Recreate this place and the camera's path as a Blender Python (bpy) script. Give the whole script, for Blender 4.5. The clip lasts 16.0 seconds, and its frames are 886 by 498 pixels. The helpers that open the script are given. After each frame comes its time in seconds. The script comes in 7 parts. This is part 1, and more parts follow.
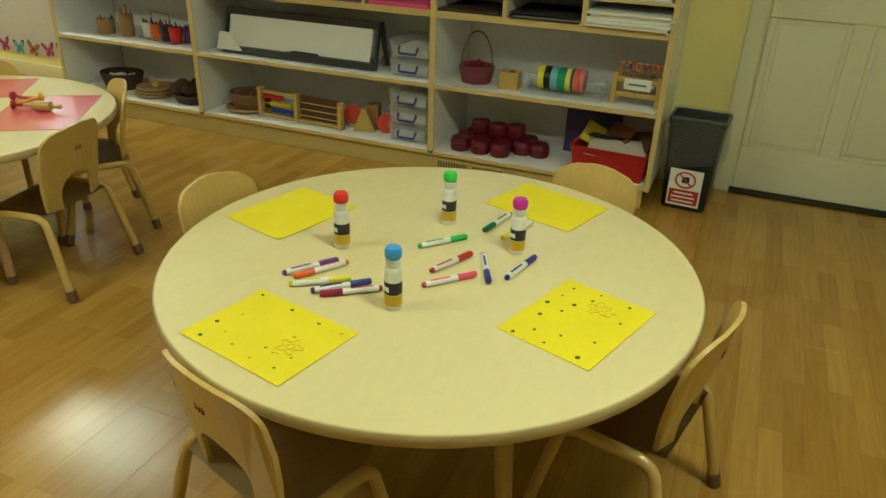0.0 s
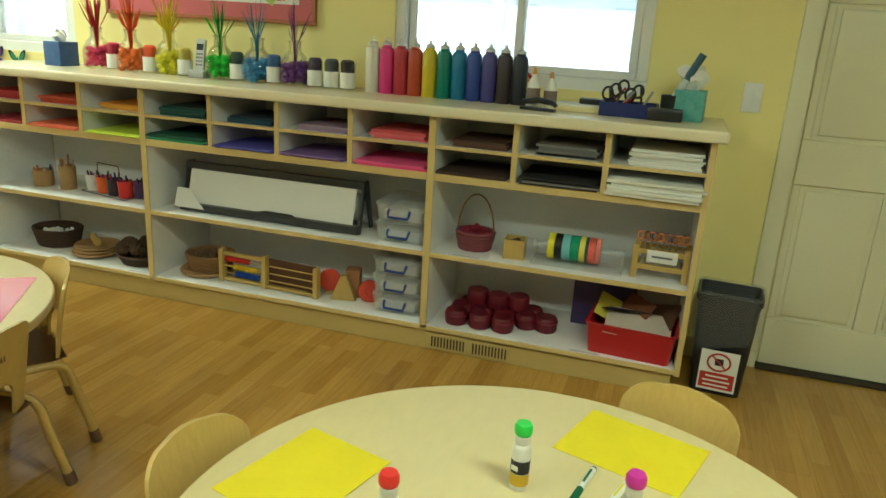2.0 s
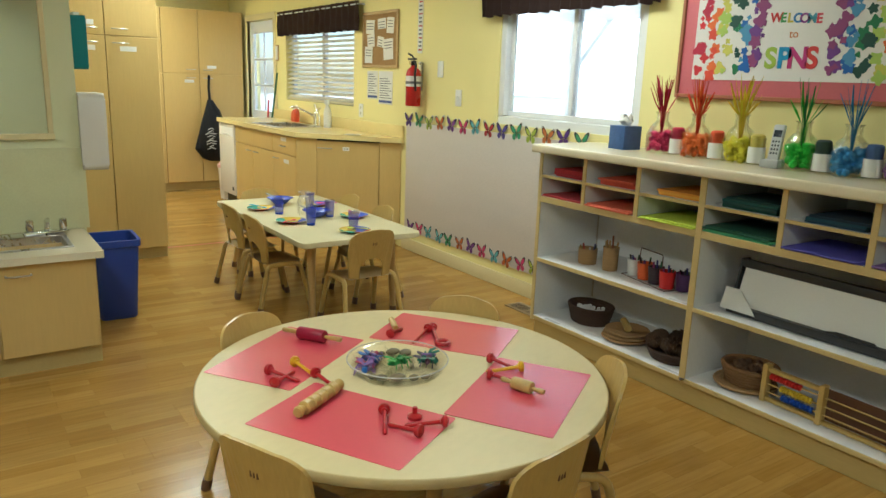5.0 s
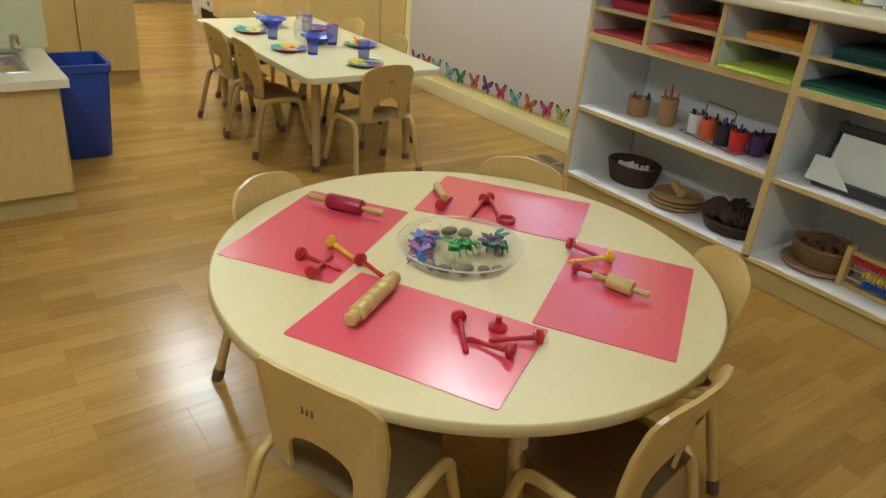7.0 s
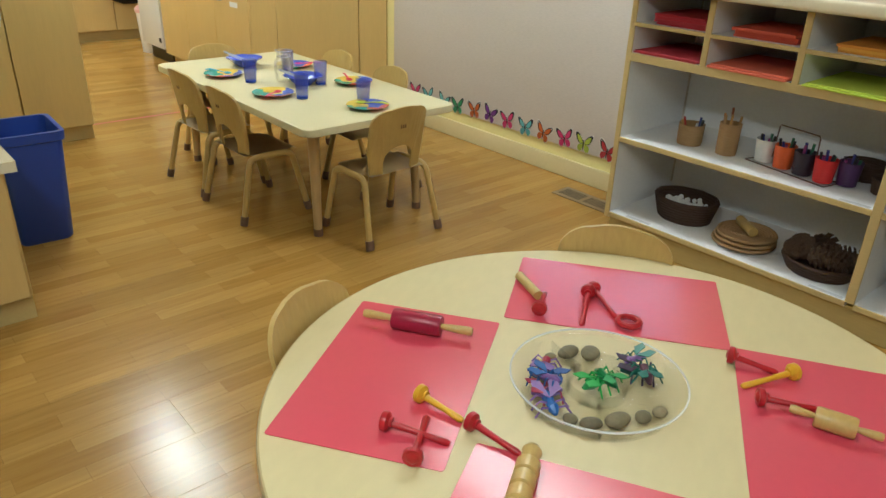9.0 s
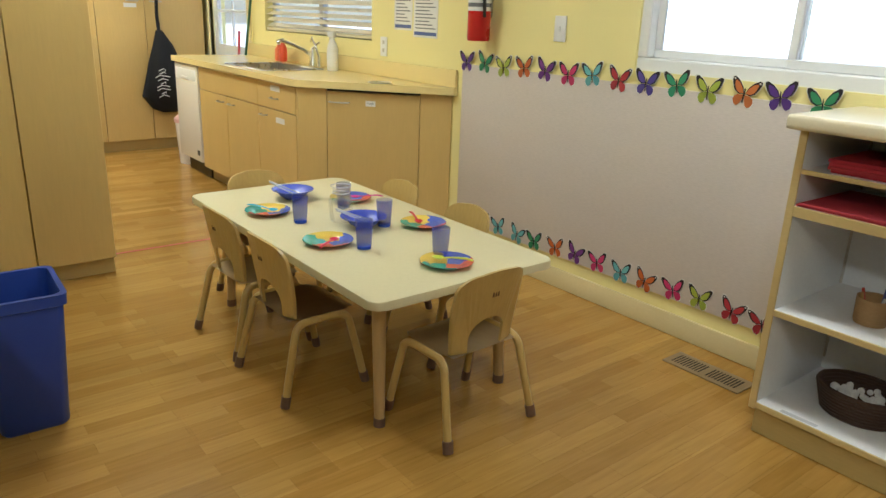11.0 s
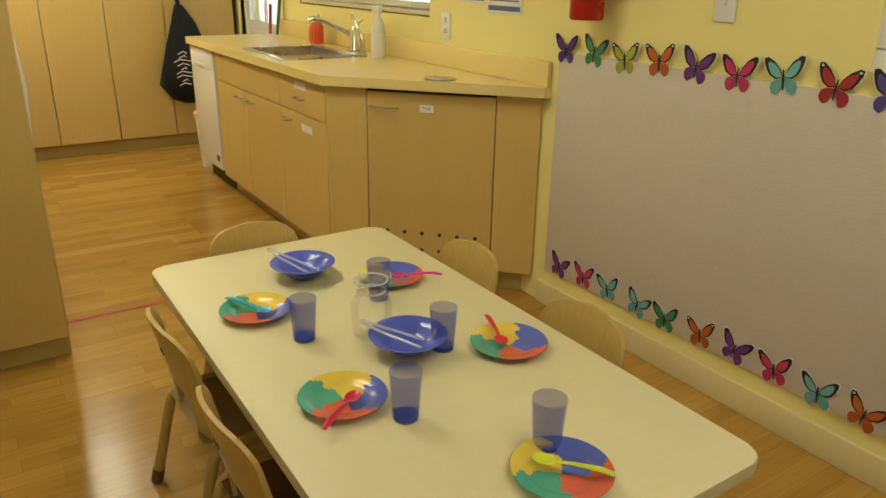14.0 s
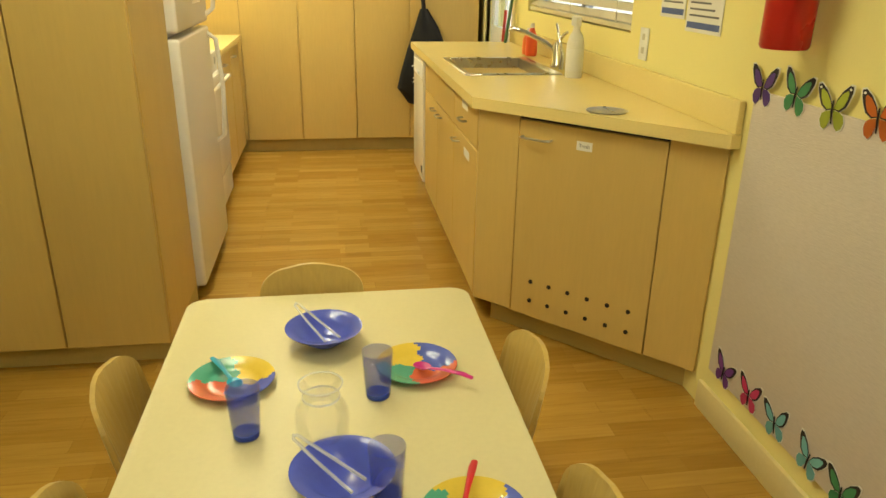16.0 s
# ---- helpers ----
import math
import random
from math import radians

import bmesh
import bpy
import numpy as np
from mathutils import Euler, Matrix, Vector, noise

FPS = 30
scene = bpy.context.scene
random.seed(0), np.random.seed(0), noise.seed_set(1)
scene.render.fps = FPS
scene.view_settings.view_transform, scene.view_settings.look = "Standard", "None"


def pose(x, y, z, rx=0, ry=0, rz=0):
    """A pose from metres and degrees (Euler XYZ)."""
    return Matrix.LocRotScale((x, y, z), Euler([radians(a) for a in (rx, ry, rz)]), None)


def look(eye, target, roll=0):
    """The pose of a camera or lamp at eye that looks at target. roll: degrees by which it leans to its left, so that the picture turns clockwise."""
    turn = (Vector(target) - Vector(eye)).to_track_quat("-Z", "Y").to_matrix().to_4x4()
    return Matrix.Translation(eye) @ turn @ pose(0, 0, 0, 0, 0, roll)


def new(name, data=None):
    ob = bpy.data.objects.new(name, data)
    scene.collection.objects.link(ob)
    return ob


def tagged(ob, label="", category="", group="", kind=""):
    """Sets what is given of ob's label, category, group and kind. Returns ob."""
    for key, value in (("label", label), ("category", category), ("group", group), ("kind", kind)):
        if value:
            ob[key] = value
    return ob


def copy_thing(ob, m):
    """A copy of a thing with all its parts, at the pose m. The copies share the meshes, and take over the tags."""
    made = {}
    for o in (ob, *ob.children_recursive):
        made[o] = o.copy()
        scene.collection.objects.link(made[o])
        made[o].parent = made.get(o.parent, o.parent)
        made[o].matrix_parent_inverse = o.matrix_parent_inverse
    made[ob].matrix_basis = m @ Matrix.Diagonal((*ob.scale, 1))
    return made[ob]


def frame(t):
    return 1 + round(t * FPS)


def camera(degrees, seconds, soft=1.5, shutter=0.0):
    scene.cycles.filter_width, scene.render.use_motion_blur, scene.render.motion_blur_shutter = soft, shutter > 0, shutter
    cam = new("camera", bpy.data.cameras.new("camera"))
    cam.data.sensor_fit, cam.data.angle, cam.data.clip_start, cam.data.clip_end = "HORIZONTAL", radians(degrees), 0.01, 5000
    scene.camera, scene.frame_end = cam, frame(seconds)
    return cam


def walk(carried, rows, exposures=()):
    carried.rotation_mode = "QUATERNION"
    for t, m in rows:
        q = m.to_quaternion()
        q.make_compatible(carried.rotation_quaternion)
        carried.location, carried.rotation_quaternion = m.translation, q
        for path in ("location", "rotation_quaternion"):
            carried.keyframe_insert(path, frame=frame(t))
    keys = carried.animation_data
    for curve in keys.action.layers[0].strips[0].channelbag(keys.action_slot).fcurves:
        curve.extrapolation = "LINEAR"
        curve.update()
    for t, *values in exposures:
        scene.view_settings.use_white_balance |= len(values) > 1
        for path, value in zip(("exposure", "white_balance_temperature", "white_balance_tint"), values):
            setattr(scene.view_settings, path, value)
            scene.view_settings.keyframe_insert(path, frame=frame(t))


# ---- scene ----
cam = camera(63.2, 16.0)
PATH = [
    (0, (-0.238, 0.017, 1.327), (-0.908, 1.673, 0.427), 2.0),
    (0.5, (-0.354, 0.118, 1.32), (-0.899, 1.832, 0.445), 3.4),
    (1, (-0.466, 0.278, 1.355), (-0.944, 2.055, 0.571), 3.3),
    (1.5, (-0.557, 0.372, 1.355), (-1.066, 2.183, 0.676), 4.9),
    (2, (-0.698, 0.417, 1.387), (-1.255, 2.247, 0.802), 3.4),
    (2.5, (-0.862, 0.4, 1.409), (-1.438, 2.249, 0.911), 2.3),
    (3, (-0.932, 0.404, 1.427), (-1.64, 2.22, 0.979), 2.2),
    (3.5, (-1.019, 0.459, 1.448), (-2.0, 2.156, 1.05), 2.6),
    (4, (-1.092, 0.514, 1.436), (-2.382, 1.986, 1.024), 3.2),
    (4.5, (-1.128, 0.539, 1.429), (-2.639, 1.777, 0.997), 2.2),
    (5, (-1.163, 0.57, 1.406), (-2.766, 1.676, 0.951), 2.0),
    (5.2, (-1.161, 0.559, 1.416), (-2.779, 1.625, 0.921), 2.4),
    (7.3, (-1.834, 0.674, 1.319), (-3.236, 1.763, 0.399), 5.9),
    (7.5, (-1.893, 0.72, 1.309), (-3.307, 1.787, 0.381), 6.2),
    (8, (-2.011, 0.761, 1.307), (-3.433, 1.796, 0.354), 5.5),
    (8.5, (-2.194, 0.75, 1.304), (-3.558, 1.871, 0.364), 2.8),
    (9, (-2.36, 0.735, 1.31), (-3.716, 1.93, 0.453), 2.0),
    (9.5, (-2.576, 0.835, 1.334), (-3.957, 2.071, 0.582), 2.8),
    (10, (-2.737, 0.95, 1.337), (-4.2, 2.144, 0.678), 3.3),
    (10.2, (-2.794, 0.973, 1.335), (-4.286, 2.141, 0.696), 2.4),
    (12.3, (-3.635, 1.226, 1.351), (-5.086, 2.464, 0.75), 1.6),
    (12.5, (-3.718, 1.283, 1.351), (-5.167, 2.507, 0.716), 0.8),
    (13, (-3.925, 1.371, 1.336), (-5.356, 2.607, 0.686), -1.0),
    (13.5, (-4.058, 1.528, 1.352), (-5.498, 2.731, 0.66), -1.0),
    (14, (-4.133, 1.737, 1.351), (-5.688, 2.772, 0.634), 1.0),
    (14.5, (-4.235, 1.91, 1.348), (-5.89, 2.757, 0.613), -1.4),
    (15, (-4.328, 2.073, 1.341), (-6.066, 2.712, 0.585), -0.6),
    (15.5, (-4.376, 2.279, 1.349), (-6.163, 2.757, 0.587), -3.0),
    (16, (-4.38, 2.513, 1.378), (-6.221, 2.8, 0.651), 0.9),
]
EXPOSURES = [(0, 0.86, 5700, -14), (0.5, 0.96, 5850, -13), (2, 1.16, 5400, -14), (3, 1.20, 5100, -9), (4, 1.06, 4950, 1), (5, 0.80, 5050, 2), (7.5, 0.98, 4950, 9), (8.2, 1.08, 4950, 9),
             (9, 0.93, 4950, 7), (10, 0.80, 4950, 11), (12.5, 0.66, 5550, 6), (13, 0.62, 5700, 5), (13.5, 0.46, 6000, 5), (14, 0.33, 6400, 5), (14.5, 0.45, 6700, 4), (15, 0.64, 6800, 2), (16, 0.66, 7100, -2)]
walk(cam, [(t, look(eye, target, roll)) for t, eye, target, roll in PATH], EXPOSURES)


# ---- world and large lights ----
world = bpy.data.worlds.new("sky")
scene.world = world
world.use_nodes = True
_n, _l = world.node_tree.nodes, world.node_tree.links
sky = _n.new("ShaderNodeTexSky")
sky.sky_type, sky.sun_disc = "NISHITA", False
sky.sun_elevation, sky.sun_rotation = radians(42), radians(164)
_l.new(sky.outputs[0], _n["Background"].inputs[0])
_n["Background"].inputs[1].default_value = 0.15
sun = new("sun", bpy.data.lights.new("sun", "SUN"))
sun.data.energy, sun.data.angle, sun.data.color = 5.0, radians(0.5), (1.0, 0.95, 0.86)
sun.matrix_world = look((5, -14, 16.5), (0, 3, 0))


def area(name, at, size_x, size_y, watts, colour, turn=(0, 0, 0)):
    lamp = new(name, bpy.data.lights.new(name, "AREA"))
    lamp.data.shape, lamp.data.size, lamp.data.size_y = "RECTANGLE", size_x, size_y
    lamp.data.energy, lamp.data.color = watts, colour
    lamp.matrix_world = pose(*at, *turn)
    return lamp


WARM = (1.0, 0.92, 0.66)
# First two are added to brighten tables and door; the rest match floor highlights.
CEILING_LIGHTS = [(0.1, 1.0), (-2.6, 0.2), (-6.65, 2.02), (-9.43, 2.03), (-4.12, 2.92)]
for (_x, _y), _w in zip(CEILING_LIGHTS, (15, 17, 14, 20, 9)):
    area("unseen_ceiling_lamp", (_x, _y, 2.405), 1.15, 0.26, _w, WARM)


# ---- materials ----
def material(name, colour, rough=0.5, metal=0.0, other=None, scale=6.0, fine=60.0, bump=0.05, stretch=(1, 1, 1), tint=0.0,
             coat=0.0, transmission=0.0, ior=1.45, speck=0.25, alpha=1.0, wear=0.04):
    """A surface with variation at two scales: slow patches towards the other colour, and a fine grain that also gives relief."""
    m = bpy.data.materials.new(name)
    m.use_nodes = True
    n, l = m.node_tree.nodes, m.node_tree.links
    b = n["Principled BSDF"]
    b.inputs["Metallic"].default_value = metal
    b.inputs["Coat Weight"].default_value = coat
    b.inputs["Coat Roughness"].default_value = 0.18
    b.inputs["Transmission Weight"].default_value = transmission
    b.inputs["IOR"].default_value = ior
    b.inputs["Alpha"].default_value = alpha
    other = other or tuple(c * 0.86 for c in colour)
    tc, mp = n.new("ShaderNodeTexCoord"), n.new("ShaderNodeMapping")
    mp.inputs["Scale"].default_value = stretch
    l.new(tc.outputs["Object"], mp.inputs["Vector"])
    slow, quick = n.new("ShaderNodeTexNoise"), n.new("ShaderNodeTexNoise")
    slow.inputs["Scale"].default_value, slow.inputs["Detail"].default_value = scale, 4
    quick.inputs["Scale"].default_value, quick.inputs["Detail"].default_value = fine, 6
    l.new(mp.outputs[0], slow.inputs["Vector"])
    l.new(mp.outputs[0], quick.inputs["Vector"])
    mix, grain = n.new("ShaderNodeMix"), n.new("ShaderNodeMix")
    mix.data_type = grain.data_type = "RGBA"
    mix.inputs[6].default_value, mix.inputs[7].default_value = (*colour, 1), (*other, 1)
    l.new(slow.outputs[0], mix.inputs[0])
    grain.blend_type = "MULTIPLY"
    grain.inputs[0].default_value = speck
    l.new(mix.outputs[2], grain.inputs[6])
    ramp = n.new("ShaderNodeValToRGB")
    ramp.color_ramp.elements[0].position, ramp.color_ramp.elements[1].position = 0.3, 0.7
    ramp.color_ramp.elements[0].color = (0.55, 0.55, 0.55, 1)
    l.new(quick.outputs[0], ramp.inputs[0])
    l.new(ramp.outputs[0], grain.inputs[7])
    last = grain.outputs[2]
    if tint:
        info, hsv, mul = n.new("ShaderNodeObjectInfo"), n.new("ShaderNodeHueSaturation"), n.new("ShaderNodeMapRange")
        mul.inputs[3].default_value, mul.inputs[4].default_value = 1 - tint, 1 + tint
        l.new(info.outputs["Random"], mul.inputs[0])
        l.new(mul.outputs[0], hsv.inputs["Value"])
        l.new(last, hsv.inputs["Color"])
        last = hsv.outputs[0]
    l.new(last, b.inputs["Base Color"])
    rr = n.new("ShaderNodeMapRange")
    rr.inputs[3].default_value, rr.inputs[4].default_value = max(rough - wear, 0.02), min(rough + wear, 1)
    l.new(slow.outputs[0], rr.inputs[0])
    l.new(rr.outputs[0], b.inputs["Roughness"])
    if bump:
        bp = n.new("ShaderNodeBump")
        bp.inputs["Strength"].default_value, bp.inputs["Distance"].default_value = bump, 0.004
        l.new(quick.outputs[0], bp.inputs["Height"])
        l.new(bp.outputs[0], b.inputs["Normal"])
    return m


def glowing(name, colour, strength):
    m = bpy.data.materials.new(name)
    m.use_nodes = True
    b = m.node_tree.nodes["Principled BSDF"]
    b.inputs["Base Color"].default_value = (*colour, 1)
    b.inputs["Emission Color"].default_value = (*colour, 1)
    b.inputs["Emission Strength"].default_value = strength
    return m


def floor_material():
    """Three-strip oak laminate: strips along y, each with its own shade, and long fine grain."""
    m = bpy.data.materials.new("oak_laminate")
    m.use_nodes = True
    n, l = m.node_tree.nodes, m.node_tree.links
    b = n["Principled BSDF"]
    tc, geo = n.new("ShaderNodeTexCoord"), n.new("ShaderNodeNewGeometry")
    brick = n.new("ShaderNodeTexBrick")
    turn = n.new("ShaderNodeMapping")
    turn.inputs["Rotation"].default_value = (0, 0, radians(90))
    l.new(geo.outputs["Position"], turn.inputs["Vector"])
    l.new(turn.outputs[0], brick.inputs["Vector"])
    brick.inputs["Color1"].default_value, brick.inputs["Color2"].default_value = (0.375, 0.205, 0.038, 1), (0.48, 0.285, 0.062, 1)
    brick.inputs["Mortar"].default_value = (0.32, 0.175, 0.034, 1)
    brick.inputs["Scale"].default_value = 1.0
    brick.inputs["Mortar Size"].default_value = 0.0007
    brick.inputs["Brick Width"].default_value, brick.inputs["Row Height"].default_value = 0.42, 0.0645
    brick.offset, brick.offset_frequency = 0.37, 2
    stretch, grain = n.new("ShaderNodeMapping"), n.new("ShaderNodeTexNoise")
    stretch.inputs["Scale"].default_value = (22, 1.6, 1)
    l.new(geo.outputs["Position"], stretch.inputs["Vector"])
    l.new(stretch.outputs[0], grain.inputs["Vector"])
    grain.inputs["Scale"].default_value, grain.inputs["Detail"].default_value = 3.0, 6
    mul = n.new("ShaderNodeMix")
    mul.data_type, mul.blend_type = "RGBA", "MULTIPLY"
    mul.inputs[0].default_value = 0.55
    ramp = n.new("ShaderNodeValToRGB")
    ramp.color_ramp.elements[0].position, ramp.color_ramp.elements[1].position = 0.25, 0.75
    ramp.color_ramp.elements[0].color = (0.62, 0.58, 0.5, 1)
    l.new(grain.outputs[0], ramp.inputs[0])
    l.new(brick.outputs[0], mul.inputs[6])
    l.new(ramp.outputs[0], mul.inputs[7])
    info, hsv, span = n.new("ShaderNodeObjectInfo"), n.new("ShaderNodeHueSaturation"), n.new("ShaderNodeMapRange")
    span.inputs[3].default_value, span.inputs[4].default_value = 0.93, 1.07
    l.new(info.outputs["Random"], span.inputs[0])
    l.new(span.outputs[0], hsv.inputs["Value"])
    l.new(mul.outputs[2], hsv.inputs["Color"])
    l.new(hsv.outputs[0], b.inputs["Base Color"])
    wear, rr = n.new("ShaderNodeTexNoise"), n.new("ShaderNodeMapRange")
    wear.inputs["Scale"].default_value, wear.inputs["Detail"].default_value = 3.0, 5
    l.new(geo.outputs["Position"], wear.inputs["Vector"])
    rr.inputs[3].default_value, rr.inputs[4].default_value = 0.17, 0.27
    l.new(wear.outputs[0], rr.inputs[0])
    l.new(rr.outputs[0], b.inputs["Roughness"])
    bp = n.new("ShaderNodeBump")
    bp.inputs["Strength"].default_value, bp.inputs["Distance"].default_value = 0.06, 0.002
    l.new(grain.outputs[0], bp.inputs["Height"])
    l.new(bp.outputs[0], b.inputs["Normal"])
    return m


OAK = floor_material()
YELLOW = material("yellow_wall_paint", (0.83, 0.745, 0.32), 0.6, other=(0.80, 0.72, 0.32), scale=1.2, fine=180, bump=0.12, speck=0.05)
PALE = material("pale_green_wall_paint", (0.70, 0.72, 0.46), 0.6, other=(0.67, 0.69, 0.45), scale=1.2, fine=180, bump=0.12, speck=0.05)
WHITE_WALL = material("white_ceiling_paint", (0.80, 0.78, 0.70), 0.8, scale=1, fine=150, bump=0.15, speck=0.05)
BOARD = material("woven_fabric_panel", (0.62, 0.56, 0.52), 0.85, other=(0.59, 0.53, 0.48), scale=2, fine=40, bump=0.25, stretch=(1, 1, 6), speck=0.22)
TRIM = material("cream_trim_paint", (0.76, 0.66, 0.36), 0.45, scale=2, fine=90, bump=0.04, speck=0.08)
DOOR = material("door_paint", (0.78, 0.75, 0.56), 0.42, scale=2, fine=120, bump=0.06, speck=0.06)
VINYL = material("white_vinyl", (0.82, 0.83, 0.84), 0.35, scale=2, fine=50, bump=0.02, speck=0.06)
MELAMINE = material("white_melamine", (0.85, 0.85, 0.86), 0.38, other=(0.80, 0.80, 0.81), scale=3, fine=70, bump=0.03, speck=0.1)
MAPLE = material("maple_laminate", (0.63, 0.45, 0.16), 0.42, other=(0.57, 0.40, 0.135), scale=2.2, fine=26, bump=0.03, stretch=(3, 3, 0.35), speck=0.11, tint=0.03)
EDGE = material("maple_edging", (0.64, 0.50, 0.22), 0.45, other=(0.57, 0.43, 0.18), scale=5, fine=40, bump=0.03, stretch=(1, 3, 3), speck=0.15)
KICK = material("kick_board", (0.54, 0.41, 0.15), 0.5, scale=3, fine=40, bump=0.04, stretch=(0.4, 3, 3), speck=0.15)
COUNTER = material("cream_laminate_worktop", (0.76, 0.69, 0.50), 0.22, other=(0.72, 0.65, 0.46), scale=4, fine=160, bump=0.02, speck=0.1)
KITCHEN_TOP = material("buff_laminate_worktop", (0.79, 0.65, 0.29), 0.25, other=(0.75, 0.61, 0.26), scale=4, fine=160, bump=0.02, speck=0.1)
TABLE = material("pale_maple_table_laminate", (0.66, 0.56, 0.30), 0.42, other=(0.645, 0.545, 0.29), scale=3, fine=50, bump=0.015, stretch=(1, 0.4, 1), speck=0.10)
TABLE_EDGE = material("table_edge_band", (0.56, 0.44, 0.21), 0.45, scale=4, fine=40, bump=0.03, speck=0.15)
TABLE_CREAM = material("cream_table_laminate", (0.66, 0.60, 0.37), 0.42, other=(0.65, 0.59, 0.36), scale=2, fine=80, bump=0.015, speck=0.08)
BIRCH = material("birch_plywood", (0.56, 0.40, 0.12), 0.36, other=(0.49, 0.33, 0.10), scale=4, fine=30, bump=0.04, stretch=(4, 4, 0.5), speck=0.22, tint=0.06, coat=0.2)
# Seat birch, darker than the backrests.
BIRCH_DARK = material("dark_birch_seat", (0.33, 0.235, 0.10), 0.32, other=(0.28, 0.19, 0.09), scale=5, fine=30, bump=0.04, stretch=(4, 0.5, 4), speck=0.25, tint=0.06, coat=0.2)
LEG_WOOD = material("maple_leg", (0.50, 0.34, 0.14), 0.4, scale=5, fine=30, bump=0.05, stretch=(4, 4, 0.5), speck=0.25, tint=0.06)
FOOT = material("brown_rubber", (0.16, 0.09, 0.055), 0.6, fine=80)
STEEL = material("brushed_steel", (0.55, 0.54, 0.52), 0.28, 1.0, scale=8, fine=120, stretch=(0.2, 4, 4), bump=0.03, speck=0.12)
CHROME = material("chrome", (0.78, 0.78, 0.78), 0.10, 1.0, scale=8, fine=60, bump=0.0, speck=0.05)
APPLIANCE = material("white_appliance_enamel", (0.78, 0.75, 0.70), 0.25, scale=2, fine=120, bump=0.03, speck=0.05)
VALANCE = material("brown_valance_cloth", (0.055, 0.030, 0.026), 0.9, other=(0.075, 0.042, 0.036), scale=20, fine=300, bump=0.2, speck=0.3)
BLACK = material("black_plastic", (0.018, 0.018, 0.02), 0.35, scale=5, fine=60, bump=0.03)
BLACK_CLOTH = material("black_cloth", (0.012, 0.012, 0.015), 0.9, scale=8, fine=300, bump=0.3)
PAPER = material("white_paper", (0.80, 0.79, 0.76), 0.7, scale=3, fine=120, bump=0.04, speck=0.06)
BLUE_BIN = material("blue_polyethylene", (0.028, 0.065, 0.36), 0.42, scale=3, fine=140, bump=0.05, speck=0.1)
RED_PAINT = material("red_enamel", (0.48, 0.015, 0.012), 0.28, scale=4, fine=60, bump=0.01, speck=0.08)
PINK_MAT = material("pink_frame_paint", (0.62, 0.17, 0.20), 0.55, scale=3, fine=80, bump=0.05, speck=0.12)
CORK = material("cork", (0.40, 0.25, 0.10), 0.85, other=(0.33, 0.19, 0.07), scale=30, fine=160, bump=0.3, speck=0.5)
GLASS = material("window_glass", (1, 1, 1), 0.03, transmission=1.0, scale=2, fine=10, bump=0, speck=0)
MIRROR = material("mirror_glass", (0.82, 0.84, 0.83), 0.03, 1.0, scale=2, fine=10, bump=0, speck=0)
DARK = material("dark_gap", (0.03, 0.022, 0.015), 0.8)
DIFFUSER = glowing("lamp_diffuser", (1.0, 0.90, 0.72), 5.0)
_cache = {}


def plain(colour, rough=0.45, kind="plastic", **more):
    key = (colour, rough, kind)
    if key not in _cache:
        _cache[key] = material(kind, colour, rough, scale=9, fine=more.pop("fine", 90), bump=more.pop("bump", 0.04), speck=more.pop("speck", 0.12), **more)
    return _cache[key]


# ---- mesh helpers ----
def mesh_from(bm, name, mat, smooth=False):
    bmesh.ops.recalc_face_normals(bm, faces=bm.faces)
    me = bpy.data.meshes.new(name)
    bm.to_mesh(me)
    bm.free()
    for m in (mat if isinstance(mat, (list, tuple)) else [mat]):
        me.materials.append(m)
    if smooth:
        me.polygons.foreach_set("use_smooth", [True] * len(me.polygons))
        me.set_sharp_from_angle(angle=radians(38))
    return me


ORIGIN = [Matrix.Identity(4)]


def section(x=0.0, y=0.0, z=0.0):
    """From here on, things are placed from this origin."""
    ORIGIN[0] = Matrix.Translation((x, y, z))


def part(name, bm, mat, parent=None, label="", smooth=True, at=None):
    ob = new(name, mesh_from(bm, name, mat, smooth))
    if parent is not None:
        ob.parent = parent
        if at is not None:
            ob.matrix_basis = at
    else:
        ob.matrix_basis = ORIGIN[0] @ (at or Matrix.Identity(4))
    if label:
        tagged(ob, label)
    return ob


def empty(name, at=None, label="", category="", group="", kind=""):
    ob = new(name)
    ob.empty_display_size = 0.05
    ob.matrix_basis = ORIGIN[0] @ (at or Matrix.Identity(4))
    return tagged(ob, label, category, group, kind)


def box(lo, hi, bevel=0.0, segments=2, bm=None):
    bm = bm or bmesh.new()
    lo, hi = Vector(lo), Vector(hi)
    made = bmesh.ops.create_cube(bm, size=1.0, matrix=Matrix.Translation((lo + hi) / 2) @ Matrix.Diagonal((*(hi - lo), 1)))
    if bevel:
        edges = list({e for v in made["verts"] for e in v.link_edges})
        bmesh.ops.bevel(bm, geom=edges, offset=bevel, segments=segments, profile=0.6, affect="EDGES", clamp_overlap=True)
    return bm


